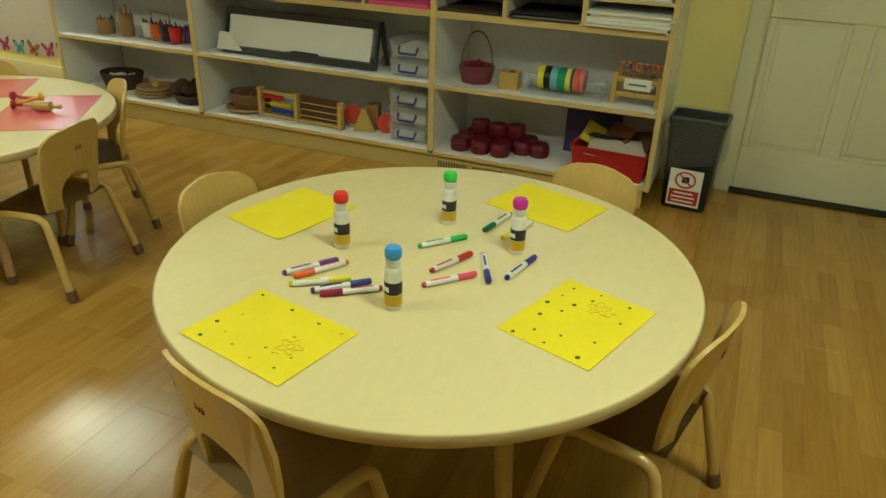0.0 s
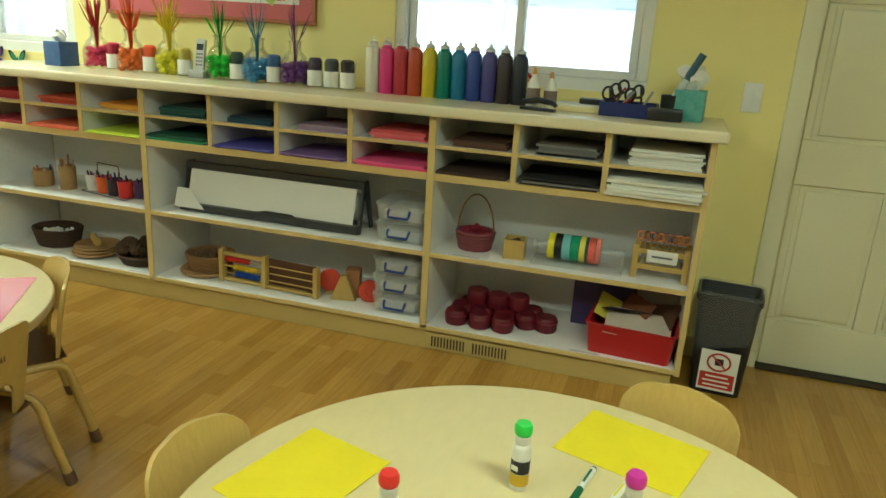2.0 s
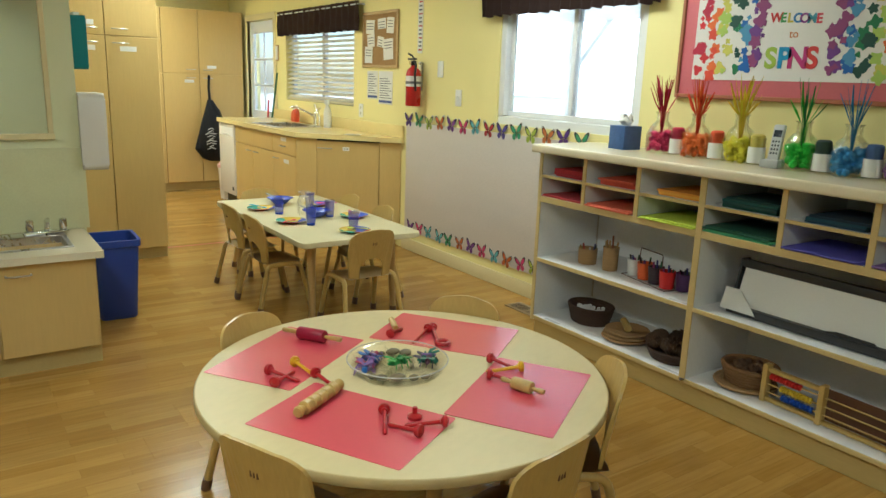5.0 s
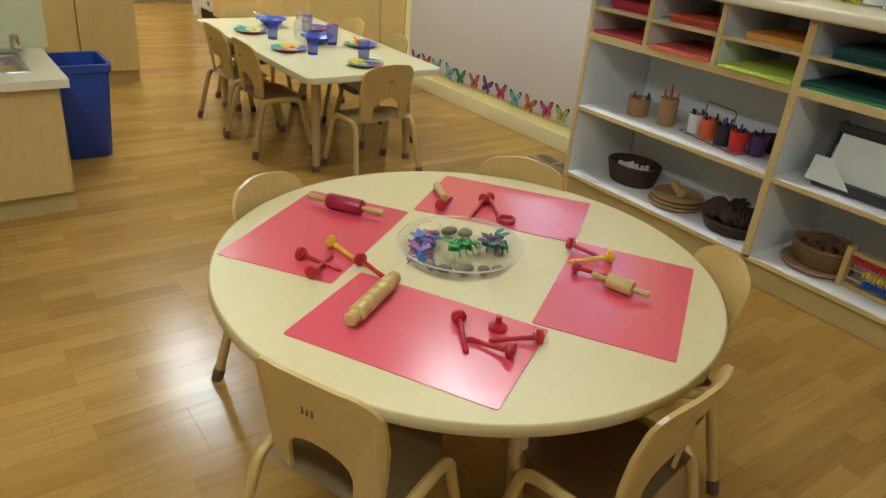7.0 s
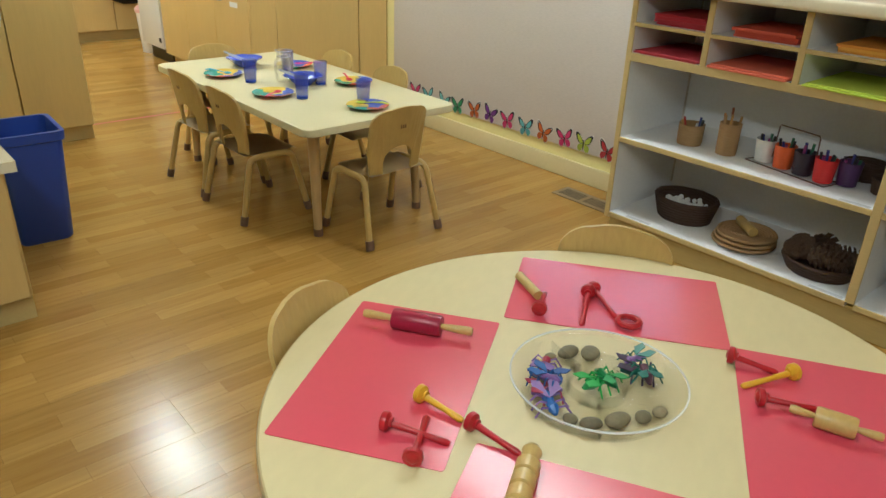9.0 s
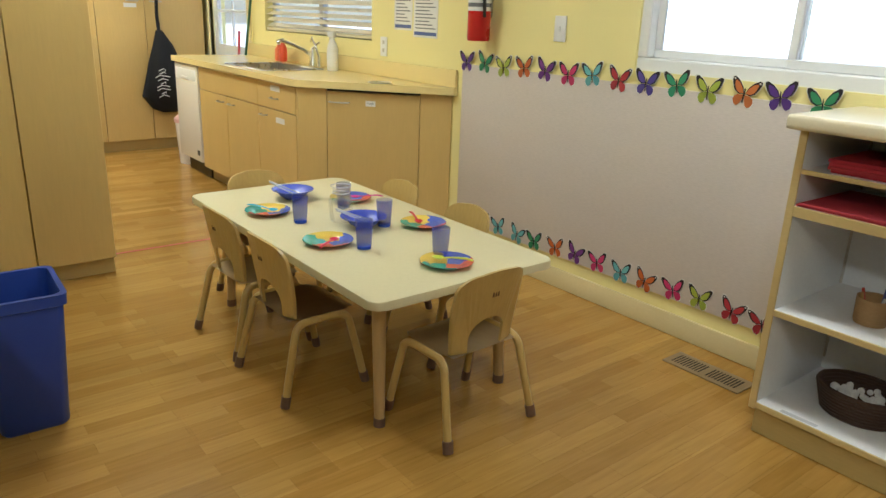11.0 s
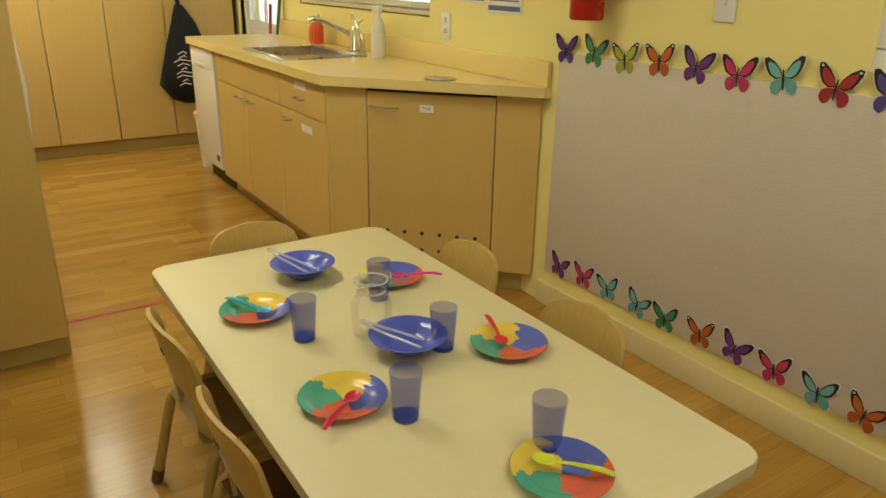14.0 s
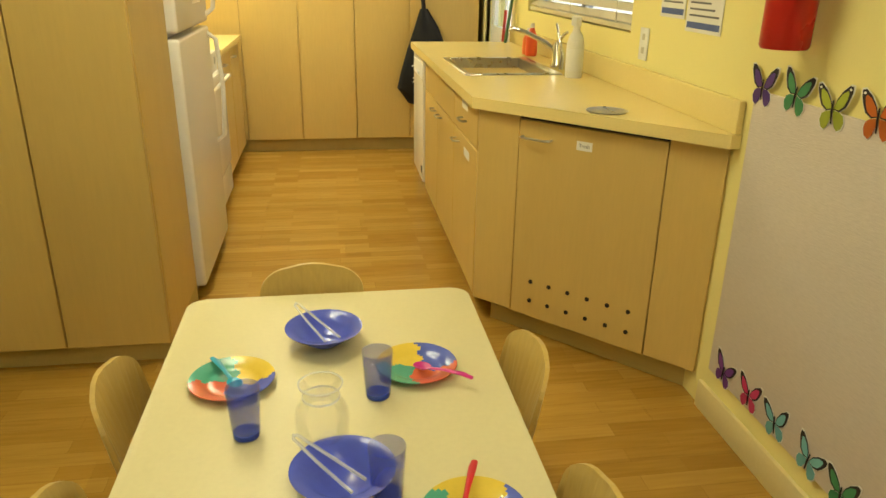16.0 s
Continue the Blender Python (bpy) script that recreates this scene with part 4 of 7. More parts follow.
# hanging bag, pail, brooms, fire extinguisher, notices
bag = empty("hanging_bag", pose(-10.085, 3.25, 0.35) @ Matrix.Scale(1.32, 4), "black cloth drawstring bag hanging from a cupboard handle", "bag")
bm = bmesh.new()
rings = []
for z, w, d, off in ((0.0, 0.05, 0.02, 0.02), (0.03, 0.12, 0.06, 0.015), (0.12, 0.185, 0.10, 0.0), (0.22, 0.16, 0.10, 0), (0.34, 0.115, 0.085, 0), (0.46, 0.07, 0.06, -0.01), (0.56, 0.022, 0.025, -0.02)):
    rings.append([bm.verts.new((0.005 + d * (1 + 0.12 * math.sin(5 * a + z * 9)) * (1 + math.cos(a)) / 2 * 1.2, off + w * math.sin(a) * (1 + 0.06 * math.sin(3 * a + 20 * z)), z)) for a in [2 * math.pi * i / 28 for i in range(28)]])
for a, b in zip(rings, rings[1:]):
    for i in range(28):
        bm.faces.new((a[i], a[(i + 1) % 28], b[(i + 1) % 28], b[i]))
bm.faces.new(rings[0])
bm.faces.new(list(reversed(rings[-1])))
part("sack", bm, BLACK_CLOTH, bag)
part("strap", tube([(0.02, -0.02, 0.55), (0.03, -0.03, 0.66), (0.02, -0.02, 0.775)], 0.012, 8), BLACK_CLOTH, bag)
bm = bmesh.new()
for k in range(9):
    z = 0.12 + 0.022 * k
    x, sway = 0.128 - 0.05 * max(z - 0.2, 0), 0.018 * math.sin(k * 1.9)
    tube([(x, -0.085 + sway, z), (x + 0.008, -0.055 + sway, z + 0.016), (x + 0.006, -0.02 - sway, z + 0.004)], 0.0032, 5, bm)
part("print", bm, PAPER, bag, "white printed motif")
pail = empty("waste_pail", pose(-9.38, 3.23, 0), "white plastic pail with a pink lid beside the dishwasher", "pail")
part("body", lathe([(0, 0.0), (0.12, 0), (0.14, 0.36), (0, 0.36)], 28), APPLIANCE, pail)
part("lid", lathe([(0.146, 0.355), (0.148, 0.385), (0.12, 0.41), (0, 0.42)], 28), plain((0.72, 0.42, 0.40), 0.5), pail, "faded pink lid")
for x, col, nm in ((-9.12, (0.05, 0.14, 0.07), "green"), (-9.40, (0.55, 0.04, 0.03), "red")):
    br = empty("broom", pose(x, 3.66, 0.93 if x > -9.2 else 0.0), nm + " broom handle leaning by the kitchen door", "broom")
    z0 = 0.0 if x > -9.2 else 0.06
    part("handle", tube([(0, -0.02, z0), (0.05, 0.03, 0.50 if x > -9.2 else 1.12)], 0.011, 8), plain(col, 0.4), br)
    if x < -9.2:
        part("brush_head", box((-0.09, -0.045, 0.0), (0.09, 0.005, 0.065), 0.01), plain(col, 0.5), br)
ext = empty("fire_extinguisher", pose(-6.09, WALL - 0.078, 1.203), "red fire extinguisher hanging on the yellow wall", "fire extinguisher")
part("cylinder", lathe([(0, 0), (0.055, 0), (0.060, 0.008), (0.060, 0.24), (0.05, 0.275), (0.022, 0.30), (0.02, 0.31), (0, 0.31)], 28), RED_PAINT, ext)
part("valve", lathe([(0, 0.31), (0.022, 0.31), (0.022, 0.345), (0, 0.35)], 16), BLACK, ext)
part("handle", box((-0.075, -0.012, 0.352), (0.03, 0.012, 0.366), 0.004), BLACK, ext)
part("lever", tube([(0.02, 0, 0.355), (-0.03, 0, 0.385), (-0.08, 0, 0.40)], 0.007, 6), BLACK, ext)
part("hose", tube([(0.02, -0.01, 0.335), (0.06, -0.015, 0.32), (0.068, -0.03, 0.24), (0.066, -0.02, 0.12)], 0.009, 8), BLACK, ext)
part("gauge", lathe([(0, 0), (0.014, 0), (0.014, 0.01), (0, 0.01)], 16, m=pose(0.0, -0.03, 0.33, 90)), CHROME, ext)
bm = bmesh.new()
lathe([(0.0605, 0.15), (0.0605, 0.23)], 28, bm)
part("label", bm, PAPER, ext, "printed instruction label")
part("label_bar", lathe([(0.0608, 0.17), (0.0608, 0.19)], 28), GREY_INK, ext)
part("bracket", box((-0.02, 0.055, 0.12), (0.02, 0.075, 0.34), 0.003), STEEL, ext)
tape = empty("height_tape", pose(-6.125, WALL - 0.002, 1.61), "white printed strip hanging on the wall above the extinguisher", "wall sign")
part("strip", box((-0.035, -0.002, 0), (0.035, 0, 0.55)), PAPER, tape, smooth=False)
for k in range(18):
    part("mark", box((-0.02, -0.003, 0.02 + 0.03 * k), (0.02 if k % 3 else 0.028, -0.002, 0.032 + 0.03 * k)), plain((0.5, 0.12, 0.1), 0.7, "red_ink") if k % 3 == 0 else GREY_INK, tape, smooth=False)
cb = empty("cork_board", pose(-7.062, WALL - 0.002, 1.495) @ Matrix.Diagonal((1.06, 1, 1.06, 1)), "framed cork notice board with pinned papers", "notice board")
part("cork", box((0.02, -0.010, 0.02), (0.56, -0.001, 0.42)), CORK, cb, smooth=False)
bm = bmesh.new()
for lo, hi in (((0, 0), (0.58, 0.022)), ((0, 0.418), (0.58, 0.44)), ((0, 0.022), (0.022, 0.418)), ((0.558, 0.022), (0.58, 0.418))):
    box((lo[0], -0.018, lo[1]), (hi[0], -0.0005, hi[1]), 0.003, 1, bm)
part("frame", bm, LEG_WOOD, cb)
for x, z, w, h, tilt in ((0.06, 0.27, 0.14, 0.11, 3), (0.09, 0.16, 0.12, 0.10, -4), (0.04, 0.04, 0.13, 0.13, 2), (0.26, 0.30, 0.13, 0.08, -2), (0.36, 0.06, 0.15, 0.16, -3), (0.40, 0.27, 0.11, 0.12, 5), (0.25, 0.17, 0.10, 0.08, 8)):
    n = part("pinned_note", box((0, -0.0125, 0), (w, -0.0105, h)), PAPER, cb, smooth=False, at=pose(x, 0, z, 0, tilt, 0))
    for k in range(3):
        part("writing", box((0.015, -0.0132, h - 0.03 - 0.022 * k), (w - 0.02, -0.0126, h - 0.024 - 0.022 * k)), GREY_INK, n, smooth=False)
for x0, x1, z0, z1 in ((-6.985, -6.795, 1.227, 1.468), (-6.78, -6.542, 1.192, 1.468)):
    nt = empty("wall_notice", pose(x0, WALL - 0.002, z0), "printed paper notice taped on the yellow wall", "notice", "wall notices")
    part("sheet", box((0, -0.0015, 0), (x1 - x0, 0, z1 - z0)), PAPER, nt, smooth=False)
    for k in range(9):
        part("print_line", box((0.02, -0.0022, 0.05 + 0.02 * k), (x1 - x0 - 0.02 - 0.03 * ((k * 7) % 3), -0.0016, 0.056 + 0.02 * k)), GREY_INK, nt, smooth=False)
    part("print_band", box((0.01, -0.0022, 0.012), (x1 - x0 - 0.01, -0.0016, 0.032)), plain((0.10, 0.14, 0.35), 0.7, "blue_ink"), nt, smooth=False)
picture = empty("wall_picture", pose(-9.14, WALL - 0.002, 1.56), "small framed notice between door and window", "picture")
part("frame", box((0, -0.012, 0), (0.09, 0, 0.17), 0.003), LEG_WOOD, picture)
part("sheet", box((0.012, -0.0135, 0.012), (0.078, -0.0125, 0.158)), PAPER, picture, smooth=False)


def wall_plate(x, z, holes, label, switch=False):
    p = empty("wall_plate", pose(x, WALL - 0.001, z), label, "switch" if switch else "socket")
    part("plate", box((-0.037, -0.006, -0.06), (0.037, 0, 0.06), 0.003), VINYL, p)
    if switch:
        part("toggle", box((-0.006, -0.016, -0.012), (0.006, -0.005, 0.012), 0.002), VINYL, p)
    for k in range(holes):
        part("slot", box((-0.012, -0.0068, -0.035 + 0.05 * k), (0.012, -0.0058, -0.012 + 0.05 * k), 0.001), plain((0.55, 0.53, 0.48), 0.5), p)


wall_plate(-0.40, 1.186, 0, "white wall light switch", True)
wall_plate(-5.577, 1.285, 0, "cream wall plate on the yellow wall", True)
wall_plate(-5.825, 1.49, 0, "small cream wall plate")
wall_plate(-7.10, 1.117, 2, "white electric socket above the worktop")

# ---- children's sink ----
section(0.125, -0.04, 0)
SZ = 0.57
cs = empty("childrens_sink_cabinet", pose(0, 0, 0), "low maple cabinet below the children's sink", "cabinet")
part("body", box((-5.485, -1.6, 0.09), (-4.965, 1.135, SZ - 0.035)), MAPLE, cs, smooth=False)
part("kick_board", box((-5.485, -1.6, 0.0), (-4.98, 1.135, 0.09)), KICK, cs, smooth=False)
for a, b in ((0.72, 1.13), (0.30, 0.715), (-0.12, 0.295), (-0.54, -0.125)):
    d = part("door", box((-4.964, a, 0.095), (-4.945, b - 0.004, SZ - 0.04), 0.002, 1), MAPLE, cs)
    pull(d, pose(-4.945, a + 0.09, SZ - 0.085, 0, 0, 90))
st = empty("childrens_sink_worktop", pose(0, 0, 0), "cream worktop with a stainless steel sink", "worktop")
bm = bmesh.new()
box((-5.497, 1.06, SZ - 0.034), (-4.915, 1.165, SZ), 0.0, 1, bm)
box((-5.497, -1.6, SZ - 0.034), (-4.915, 0.52, SZ), 0.0, 1, bm)
box((-5.05, 0.52, SZ - 0.034), (-4.915, 1.06, SZ), 0.0, 1, bm)
box((-5.497, 0.52, SZ - 0.034), (-5.44, 1.06, SZ), 0.0, 1, bm)
part("top", bm, COUNTER, st, smooth=False)
bm = bmesh.new()
for lo, hi in (((-5.44, 0.52, 0.45), (-5.34, 1.06, SZ + 0.006)), ((-5.075, 0.52, 0.45), (-5.05, 1.06, SZ + 0.006)), ((-5.34, 0.52, 0.45), (-5.075, 0.545, SZ + 0.006)), ((-5.34, 1.035, 0.45), (-5.075, 1.06, SZ + 0.006)), ((-5.34, 0.545, 0.45), (-5.075, 1.035, 0.456))):
    box(lo, hi, 0.003, 1, bm)
part("steel_bowl", bm, STEEL, st, "stainless steel sink bowl")
tap2 = empty("childrens_tap", pose(-5.385, 0.98, SZ + 0.006), "chrome tap with two knobs on the children's sink", "tap")
part("base", box((-0.025, -0.10, 0), (0.025, 0.10, 0.02), 0.008), CHROME, tap2)
part("spout", tube([(0, 0, 0.015), (0.01, 0, 0.07), (0.06, 0, 0.085), (0.13, -0.01, 0.07), (0.14, -0.01, 0.055)], 0.011, 10), CHROME, tap2)
for s in (-0.075, 0.075):
    part("knob", lathe([(0, 0.02), (0.016, 0.02), (0.02, 0.04), (0.018, 0.075), (0, 0.08)], 16, m=pose(0, s, 0)), CHROME, tap2)
tagged(part("backsplash", box((-5.499, -1.6, SZ + 0.002), (-5.490, 1.195, 1.0), 0.002), plain((0.66, 0.66, 0.40), 0.3, "green_laminate")), "pale green laminate splashback behind the sink", "splashback")
mir = empty("wall_mirror", pose(0, 0, 0), "wide wall mirror in a thin cream frame above the sink", "mirror")
part("glass", box((-5.498, -0.9, 1.075), (-5.492, 1.035, 1.95)), MIRROR, mir, smooth=False)
bm = bmesh.new()
box((-5.4985, -0.93, 1.045), (-5.475, 1.065, 1.075), 0.003, 1, bm)
box((-5.4985, 1.035, 1.075), (-5.482, 1.06, 1.95), 0.003, 1, bm)
box((-5.4985, -0.93, 1.95), (-5.482, 1.06, 1.975), 0.003, 1, bm)
part("frame", bm, TRIM, mir)
disp = empty("towel_dispenser", pose(-5.60, 1.181, 0.90), "white plastic paper towel dispenser on the wall end", "dispenser")
part("cover", slab(rounded(0.27, 0.40, 0.03), 0.0, 0.13, 0.02, m=pose(0, 0, 0.18, -90)), APPLIANCE, disp)
soap = empty("wall_pocket", pose(-5.64, 1.181, 1.40), "teal wall pocket hung on the wall end", "wall pocket")
part("pocket", slab(rounded(0.22, 0.27, 0.015), 0.0, 0.075, 0.012, m=pose(0, 0, 0.135, -90)), plain((0.02, 0.22, 0.25), 0.6, "teal_cloth"), soap)
part("papers", box((-0.09, 0.02, 0.25), (0.09, 0.05, 0.285)), PAPER, soap, smooth=False)
section()
rb = empty("recycling_bin", pose(-5.575, 1.292, 0, 0, 0, -2) @ Matrix.Diagonal((0.93, 0.93, 0.91, 1)), "tall blue plastic recycling bin", "bin")
bm = bmesh.new()
outs = []
for z, w, d in ((0.0, 0.23, 0.20), (0.012, 0.245, 0.215), (0.47, 0.31, 0.265), (0.475, 0.33, 0.285), (0.515, 0.335, 0.29), (0.515, 0.30, 0.255), (0.02, 0.225, 0.195)):
    outs.append([bm.verts.new((x, y, z)) for x, y in rounded(w, d, 0.03)])
for a, b in zip(outs, outs[1:]):
    for i in range(len(a)):
        bm.faces.new((a[i], a[(i + 1) % len(a)], b[(i + 1) % len(a)], b[i]))
bm.faces.new(outs[0])
bm.faces.new(list(reversed(outs[-1])))
part("bin", bm, BLUE_BIN, rb)
tagged(part("floor_tape", box((-7.16, 1.905, 0.0005), (-7.142, 2.9, 0.0012)), plain((0.45, 0.05, 0.04), 0.6, "red_tape"), smooth=False), "thin red tape line across the floor", "tape")


# ---- things in the storage shelf ----
section(0, 0, -0.06)
def paper(colour):
    return plain(colour, 0.75, "coloured_paper", speck=0.06)


def paper_stack(x0, x1, z, colours, words, seed, deep=0.30, thick=0.008, front=None):
    """A loose stack of construction paper in a cubby; each pack is a part."""
    rng = random.Random(seed)
    st = empty("paper_stack", pose((x0 + x1) / 2, SF + 0.03 + deep / 2, z), words, "paper stack", "stacks of coloured paper")
    h = 0.0005
    for c in colours:
        dx, dy, turn = rng.uniform(-0.012, 0.012), rng.uniform(-0.012, 0.012), rng.uniform(-1.5, 1.5)
        if front is not None:
            dy += front
        t = thick * rng.uniform(0.7, 1.3)
        part("paper_pack", box((-(x1 - x0) / 2, -deep / 2, h), ((x1 - x0) / 2, deep / 2, h + t), 0.0008, 1), paper(c), st, smooth=False, at=pose(dx, dy, 0, 0, 0, turn))
        h += t + 0.0004


CUB = [((XS[i] + 0.035, XS[i + 1] - 0.03)) for i in range(10)]
R1, R2, CO1, CO2 = (0.42, 0.02, 0.035), (0.50, 0.05, 0.075), (0.62, 0.10, 0.05), (0.70, 0.16, 0.09)
UP = [([R1, (0.36, 0.02, 0.03), R1, R1], "crimson red"), ([CO1, (0.55, 0.07, 0.04), CO1], "coral red"), ([(0.75, 0.34, 0.03), (0.80, 0.42, 0.05), (0.72, 0.30, 0.03)], "golden orange"),
      ([(0.012, 0.075, 0.06), (0.016, 0.06, 0.055), (0.02, 0.09, 0.08), (0.012, 0.05, 0.05)], "dark green"), ([(0.015, 0.05, 0.09), (0.02, 0.07, 0.11), (0.012, 0.03, 0.06)], "dark navy"),
      ([(0.30, 0.20, 0.33), (0.36, 0.26, 0.38)], "pale lavender"), ([(0.62, 0.10, 0.12), (0.66, 0.13, 0.15), (0.60, 0.09, 0.11)], "coral pink"), ([(0.10, 0.045, 0.03), (0.12, 0.055, 0.04), (0.08, 0.04, 0.028)], "brown"),
      ([(0.03, 0.03, 0.032), (0.20, 0.19, 0.18), (0.16, 0.15, 0.15), (0.22, 0.21, 0.20)], "grey and black"), ([(0.75, 0.74, 0.70)] * 6, "white")]
LOW = [([R2, R2], "rose red"), ([CO2, CO2], "coral"), ([(0.60, 0.72, 0.06), (0.64, 0.76, 0.08)], "lime green"), ([(0.10, 0.42, 0.20), (0.13, 0.48, 0.24), (0.02, 0.10, 0.06), (0.015, 0.08, 0.05)], "green"),
       ([(0.09, 0.08, 0.42), (0.11, 0.10, 0.48)], "blue violet"), ([(0.27, 0.15, 0.47), (0.22, 0.13, 0.36)], "purple"), ([(0.75, 0.07, 0.25), (0.78, 0.10, 0.30)], "hot pink"),
       ([(0.06, 0.03, 0.025), (0.05, 0.028, 0.022)], "dark brown"), ([(0.02, 0.02, 0.022), (0.22, 0.20, 0.20), (0.018, 0.018, 0.02), (0.02, 0.02, 0.02)], "black"), ([(0.78, 0.77, 0.72)] * 5, "white")]
for i, (a, b) in enumerate(CUB):
    cs_, nm = UP[i]
    paper_stack(a + 0.05, b - 0.005, 0.985, cs_, "stack of " + nm + " construction paper in a cubby", i, 0.29, 0.011 if i != 9 else 0.010)
    cs_, nm = LOW[i]
    paper_stack(a - 0.01 if i < 9 else a - 0.015, b + 0.005 if i < 9 else b + 0.012, 0.868, cs_, "stack of " + nm + " construction paper in a cubby", 40 + i, 0.34 if i < 9 else 0.40, 0.007 if i < 9 else 0.012, -0.03 if i < 9 else -0.05)

WICKER = material("woven_wicker", (0.30, 0.17, 0.07), 0.8, other=(0.20, 0.10, 0.04), scale=30, fine=120, bump=0.4, stretch=(1, 1, 5), speck=0.5)
WICKER_DARK = material("dark_wicker", (0.045, 0.022, 0.014), 0.7, other=(0.07, 0.035, 0.02), scale=30, fine=120, bump=0.4, stretch=(1, 1, 5), speck=0.4)
STRAW = material("straw_coil", (0.42, 0.27, 0.12), 0.8, other=(0.34, 0.20, 0.085), scale=25, fine=120, bump=0.4, stretch=(1, 1, 6), speck=0.4)
CONE = material("pine_cone_scale", (0.06, 0.035, 0.022), 0.8, other=(0.12, 0.07, 0.04), scale=20, fine=120, bump=0.4, speck=0.4)


def basket(x, y, z, r, h, mat, words, sx=1.0, sy=1.0, rows=7, flare=0.82, name="basket"):
    """Coiled strands laid ring on ring, with a thicker rim."""
    b = empty(name, pose(x, y, z), words, "basket", "baskets")
    rr = h / rows / 1.7
    bm = bmesh.new()
    for k in range(rows):
        q = r * (flare + (1 - flare) * k / (rows - 1))
        tube([(sx * (q + 0.0012 * math.sin(9 * a)) * math.cos(a), sy * (q + 0.0012 * math.sin(9 * a)) * math.sin(a), rr + k * (h - 2 * rr) / (rows - 1)) for a in [2 * math.pi * i / 36 for i in range(36)]], rr * 1.15, 6, bm, closed=True)
    tagged(part("weave", bm, mat, b), kind="stuff")
    part("bottom", lathe([(0, 0.001), (r * flare, 0.001), (r * flare, 0.008), (0, 0.008)], 30, sx=sx, sy=sy), mat, b)
    return b


def woven_plate(x, y, z, r, words):
    b = empty("woven_plate", pose(x, y, z), words, "woven plate", "woven plates")
    bm = bmesh.new()
    for k in range(1, 11):
        q = r * k / 10
        tube([(q * math.cos(a), q * math.sin(a), 0.006 + 0.012 * (k / 10) ** 3) for a in [2 * math.pi * i / 32 for i in range(32)]], r / 17, 6, bm, closed=True)
    tagged(part("weave", bm, STRAW, b), kind="stuff")


def lumps(n, spread, size, seed, zs=0.5):
    """A small heap of rounded lumps as one mesh."""
    rng, bm = random.Random(seed), bmesh.new()
    for _ in range(n):
        a, q = rng.uniform(0, 6.28), spread * math.sqrt(rng.random())
        bmesh.ops.create_icosphere(bm, subdivisions=1, radius=size * rng.uniform(0.75, 1.2), matrix=Matrix.Translation((q * math.cos(a), q * math.sin(a), rng.uniform(0, spread * zs))))
    return bm


# first bay
def pencil_pot(x, y, z, r, h, mat, sticks, words, tall, seed):
    rng = random.Random(seed)
    p = empty("pencil_pot", pose(x, y, z), words, "pot", "pencil pots")
    bm = bmesh.new()
    part("pot", lathe([(0, 0), (r * 0.92, 0), (r * 0.96, h * 0.1), (r, h), (r * 0.92, h), (r * 0.88, 0.01), (0, 0.01)], 22), mat, p)
    for k in range(len(sticks)):
        a = k * 2.4 + rng.random()
        bx, by = 0.45 * r * math.cos(a), 0.45 * r * math.sin(a)
        tx, ty = 0.8 * r * math.cos(a + 0.3), 0.8 * r * math.sin(a + 0.3)
        part("stick", tube([(bx, by, 0.012), (tx, ty, h + tall * rng.uniform(0.5, 1.2)), ], 0.005, 7), plain(sticks[k], 0.5), p)


pencil_pot(-3.87, 3.40, 0.52, 0.052, 0.085, STRAW, [(0.05, 0.05, 0.06), (0.5, 0.06, 0.05), (0.6, 0.6, 0.58), (0.08, 0.1, 0.3), (0.5, 0.3, 0.1), (0.04, 0.2, 0.1)], "round tan woven pot full of crayons", 0.02, 3)
pencil_pot(-3.705, 3.40, 0.52, 0.042, 0.125, STRAW, [(0.45, 0.25, 0.09), (0.40, 0.2, 0.07), (0.5, 0.3, 0.1), (0.3, 0.1, 0.05), (0.42, 0.28, 0.12)], "tall tan woven pot with wooden brushes", 0.05, 4)
caddy = empty("marker_caddy", pose(-3.44, 3.40, 0.52, 0, 0, -12), "wire caddy holding small coloured marker pots", "caddy")
part("wire_handle", tube([(-0.09, 0.0, 0.03), (-0.085, 0.0, 0.15), (-0.08, 0, 0.158), (0.08, 0, 0.158), (0.085, 0, 0.15), (0.09, 0, 0.03)], 0.0025, 6), plain((0.12, 0.06, 0.05), 0.4), caddy)
part("wire_base", tube([(-0.17, -0.045, 0.004), (0.17, -0.045, 0.004), (0.17, 0.045, 0.004), (-0.17, 0.045, 0.004)], 0.0025, 6, closed=True), plain((0.12, 0.06, 0.05), 0.4), caddy)
for k, (col, x) in enumerate((((0.75, 0.74, 0.72), -0.125), ((0.72, 0.12, 0.02), -0.04), ((0.03, 0.02, 0.035), 0.045), ((0.60, 0.02, 0.02), 0.13), ((0.08, 0.03, 0.12), 0.19))):
    pt = part("pot", lathe([(0, 0), (0.033, 0), (0.040, 0.085), (0.036, 0.085), (0.031, 0.006), (0, 0.006)], 20), plain(col, 0.35), caddy, at=pose(x, 0.0 if k < 4 else 0.05, 0.006))
    for q in range(5):
        a = q * 1.3 + k
        part("marker", tube([(0.012 * math.cos(a), 0.012 * math.sin(a), 0.01), (0.026 * math.cos(a + 0.4), 0.026 * math.sin(a + 0.4), 0.10 + 0.012 * math.sin(q * 3 + k))], 0.005, 6), plain([(0.02, 0.02, 0.03), (0.04, 0.15, 0.08), (0.05, 0.05, 0.25), (0.03, 0.02, 0.03), (0.3, 0.05, 0.2)][(q + k) % 5], 0.4), pt)
basket(-3.24, 3.56, 0.52, 0.075, 0.06, WICKER_DARK, "dark round wicker basket on the middle shelf")
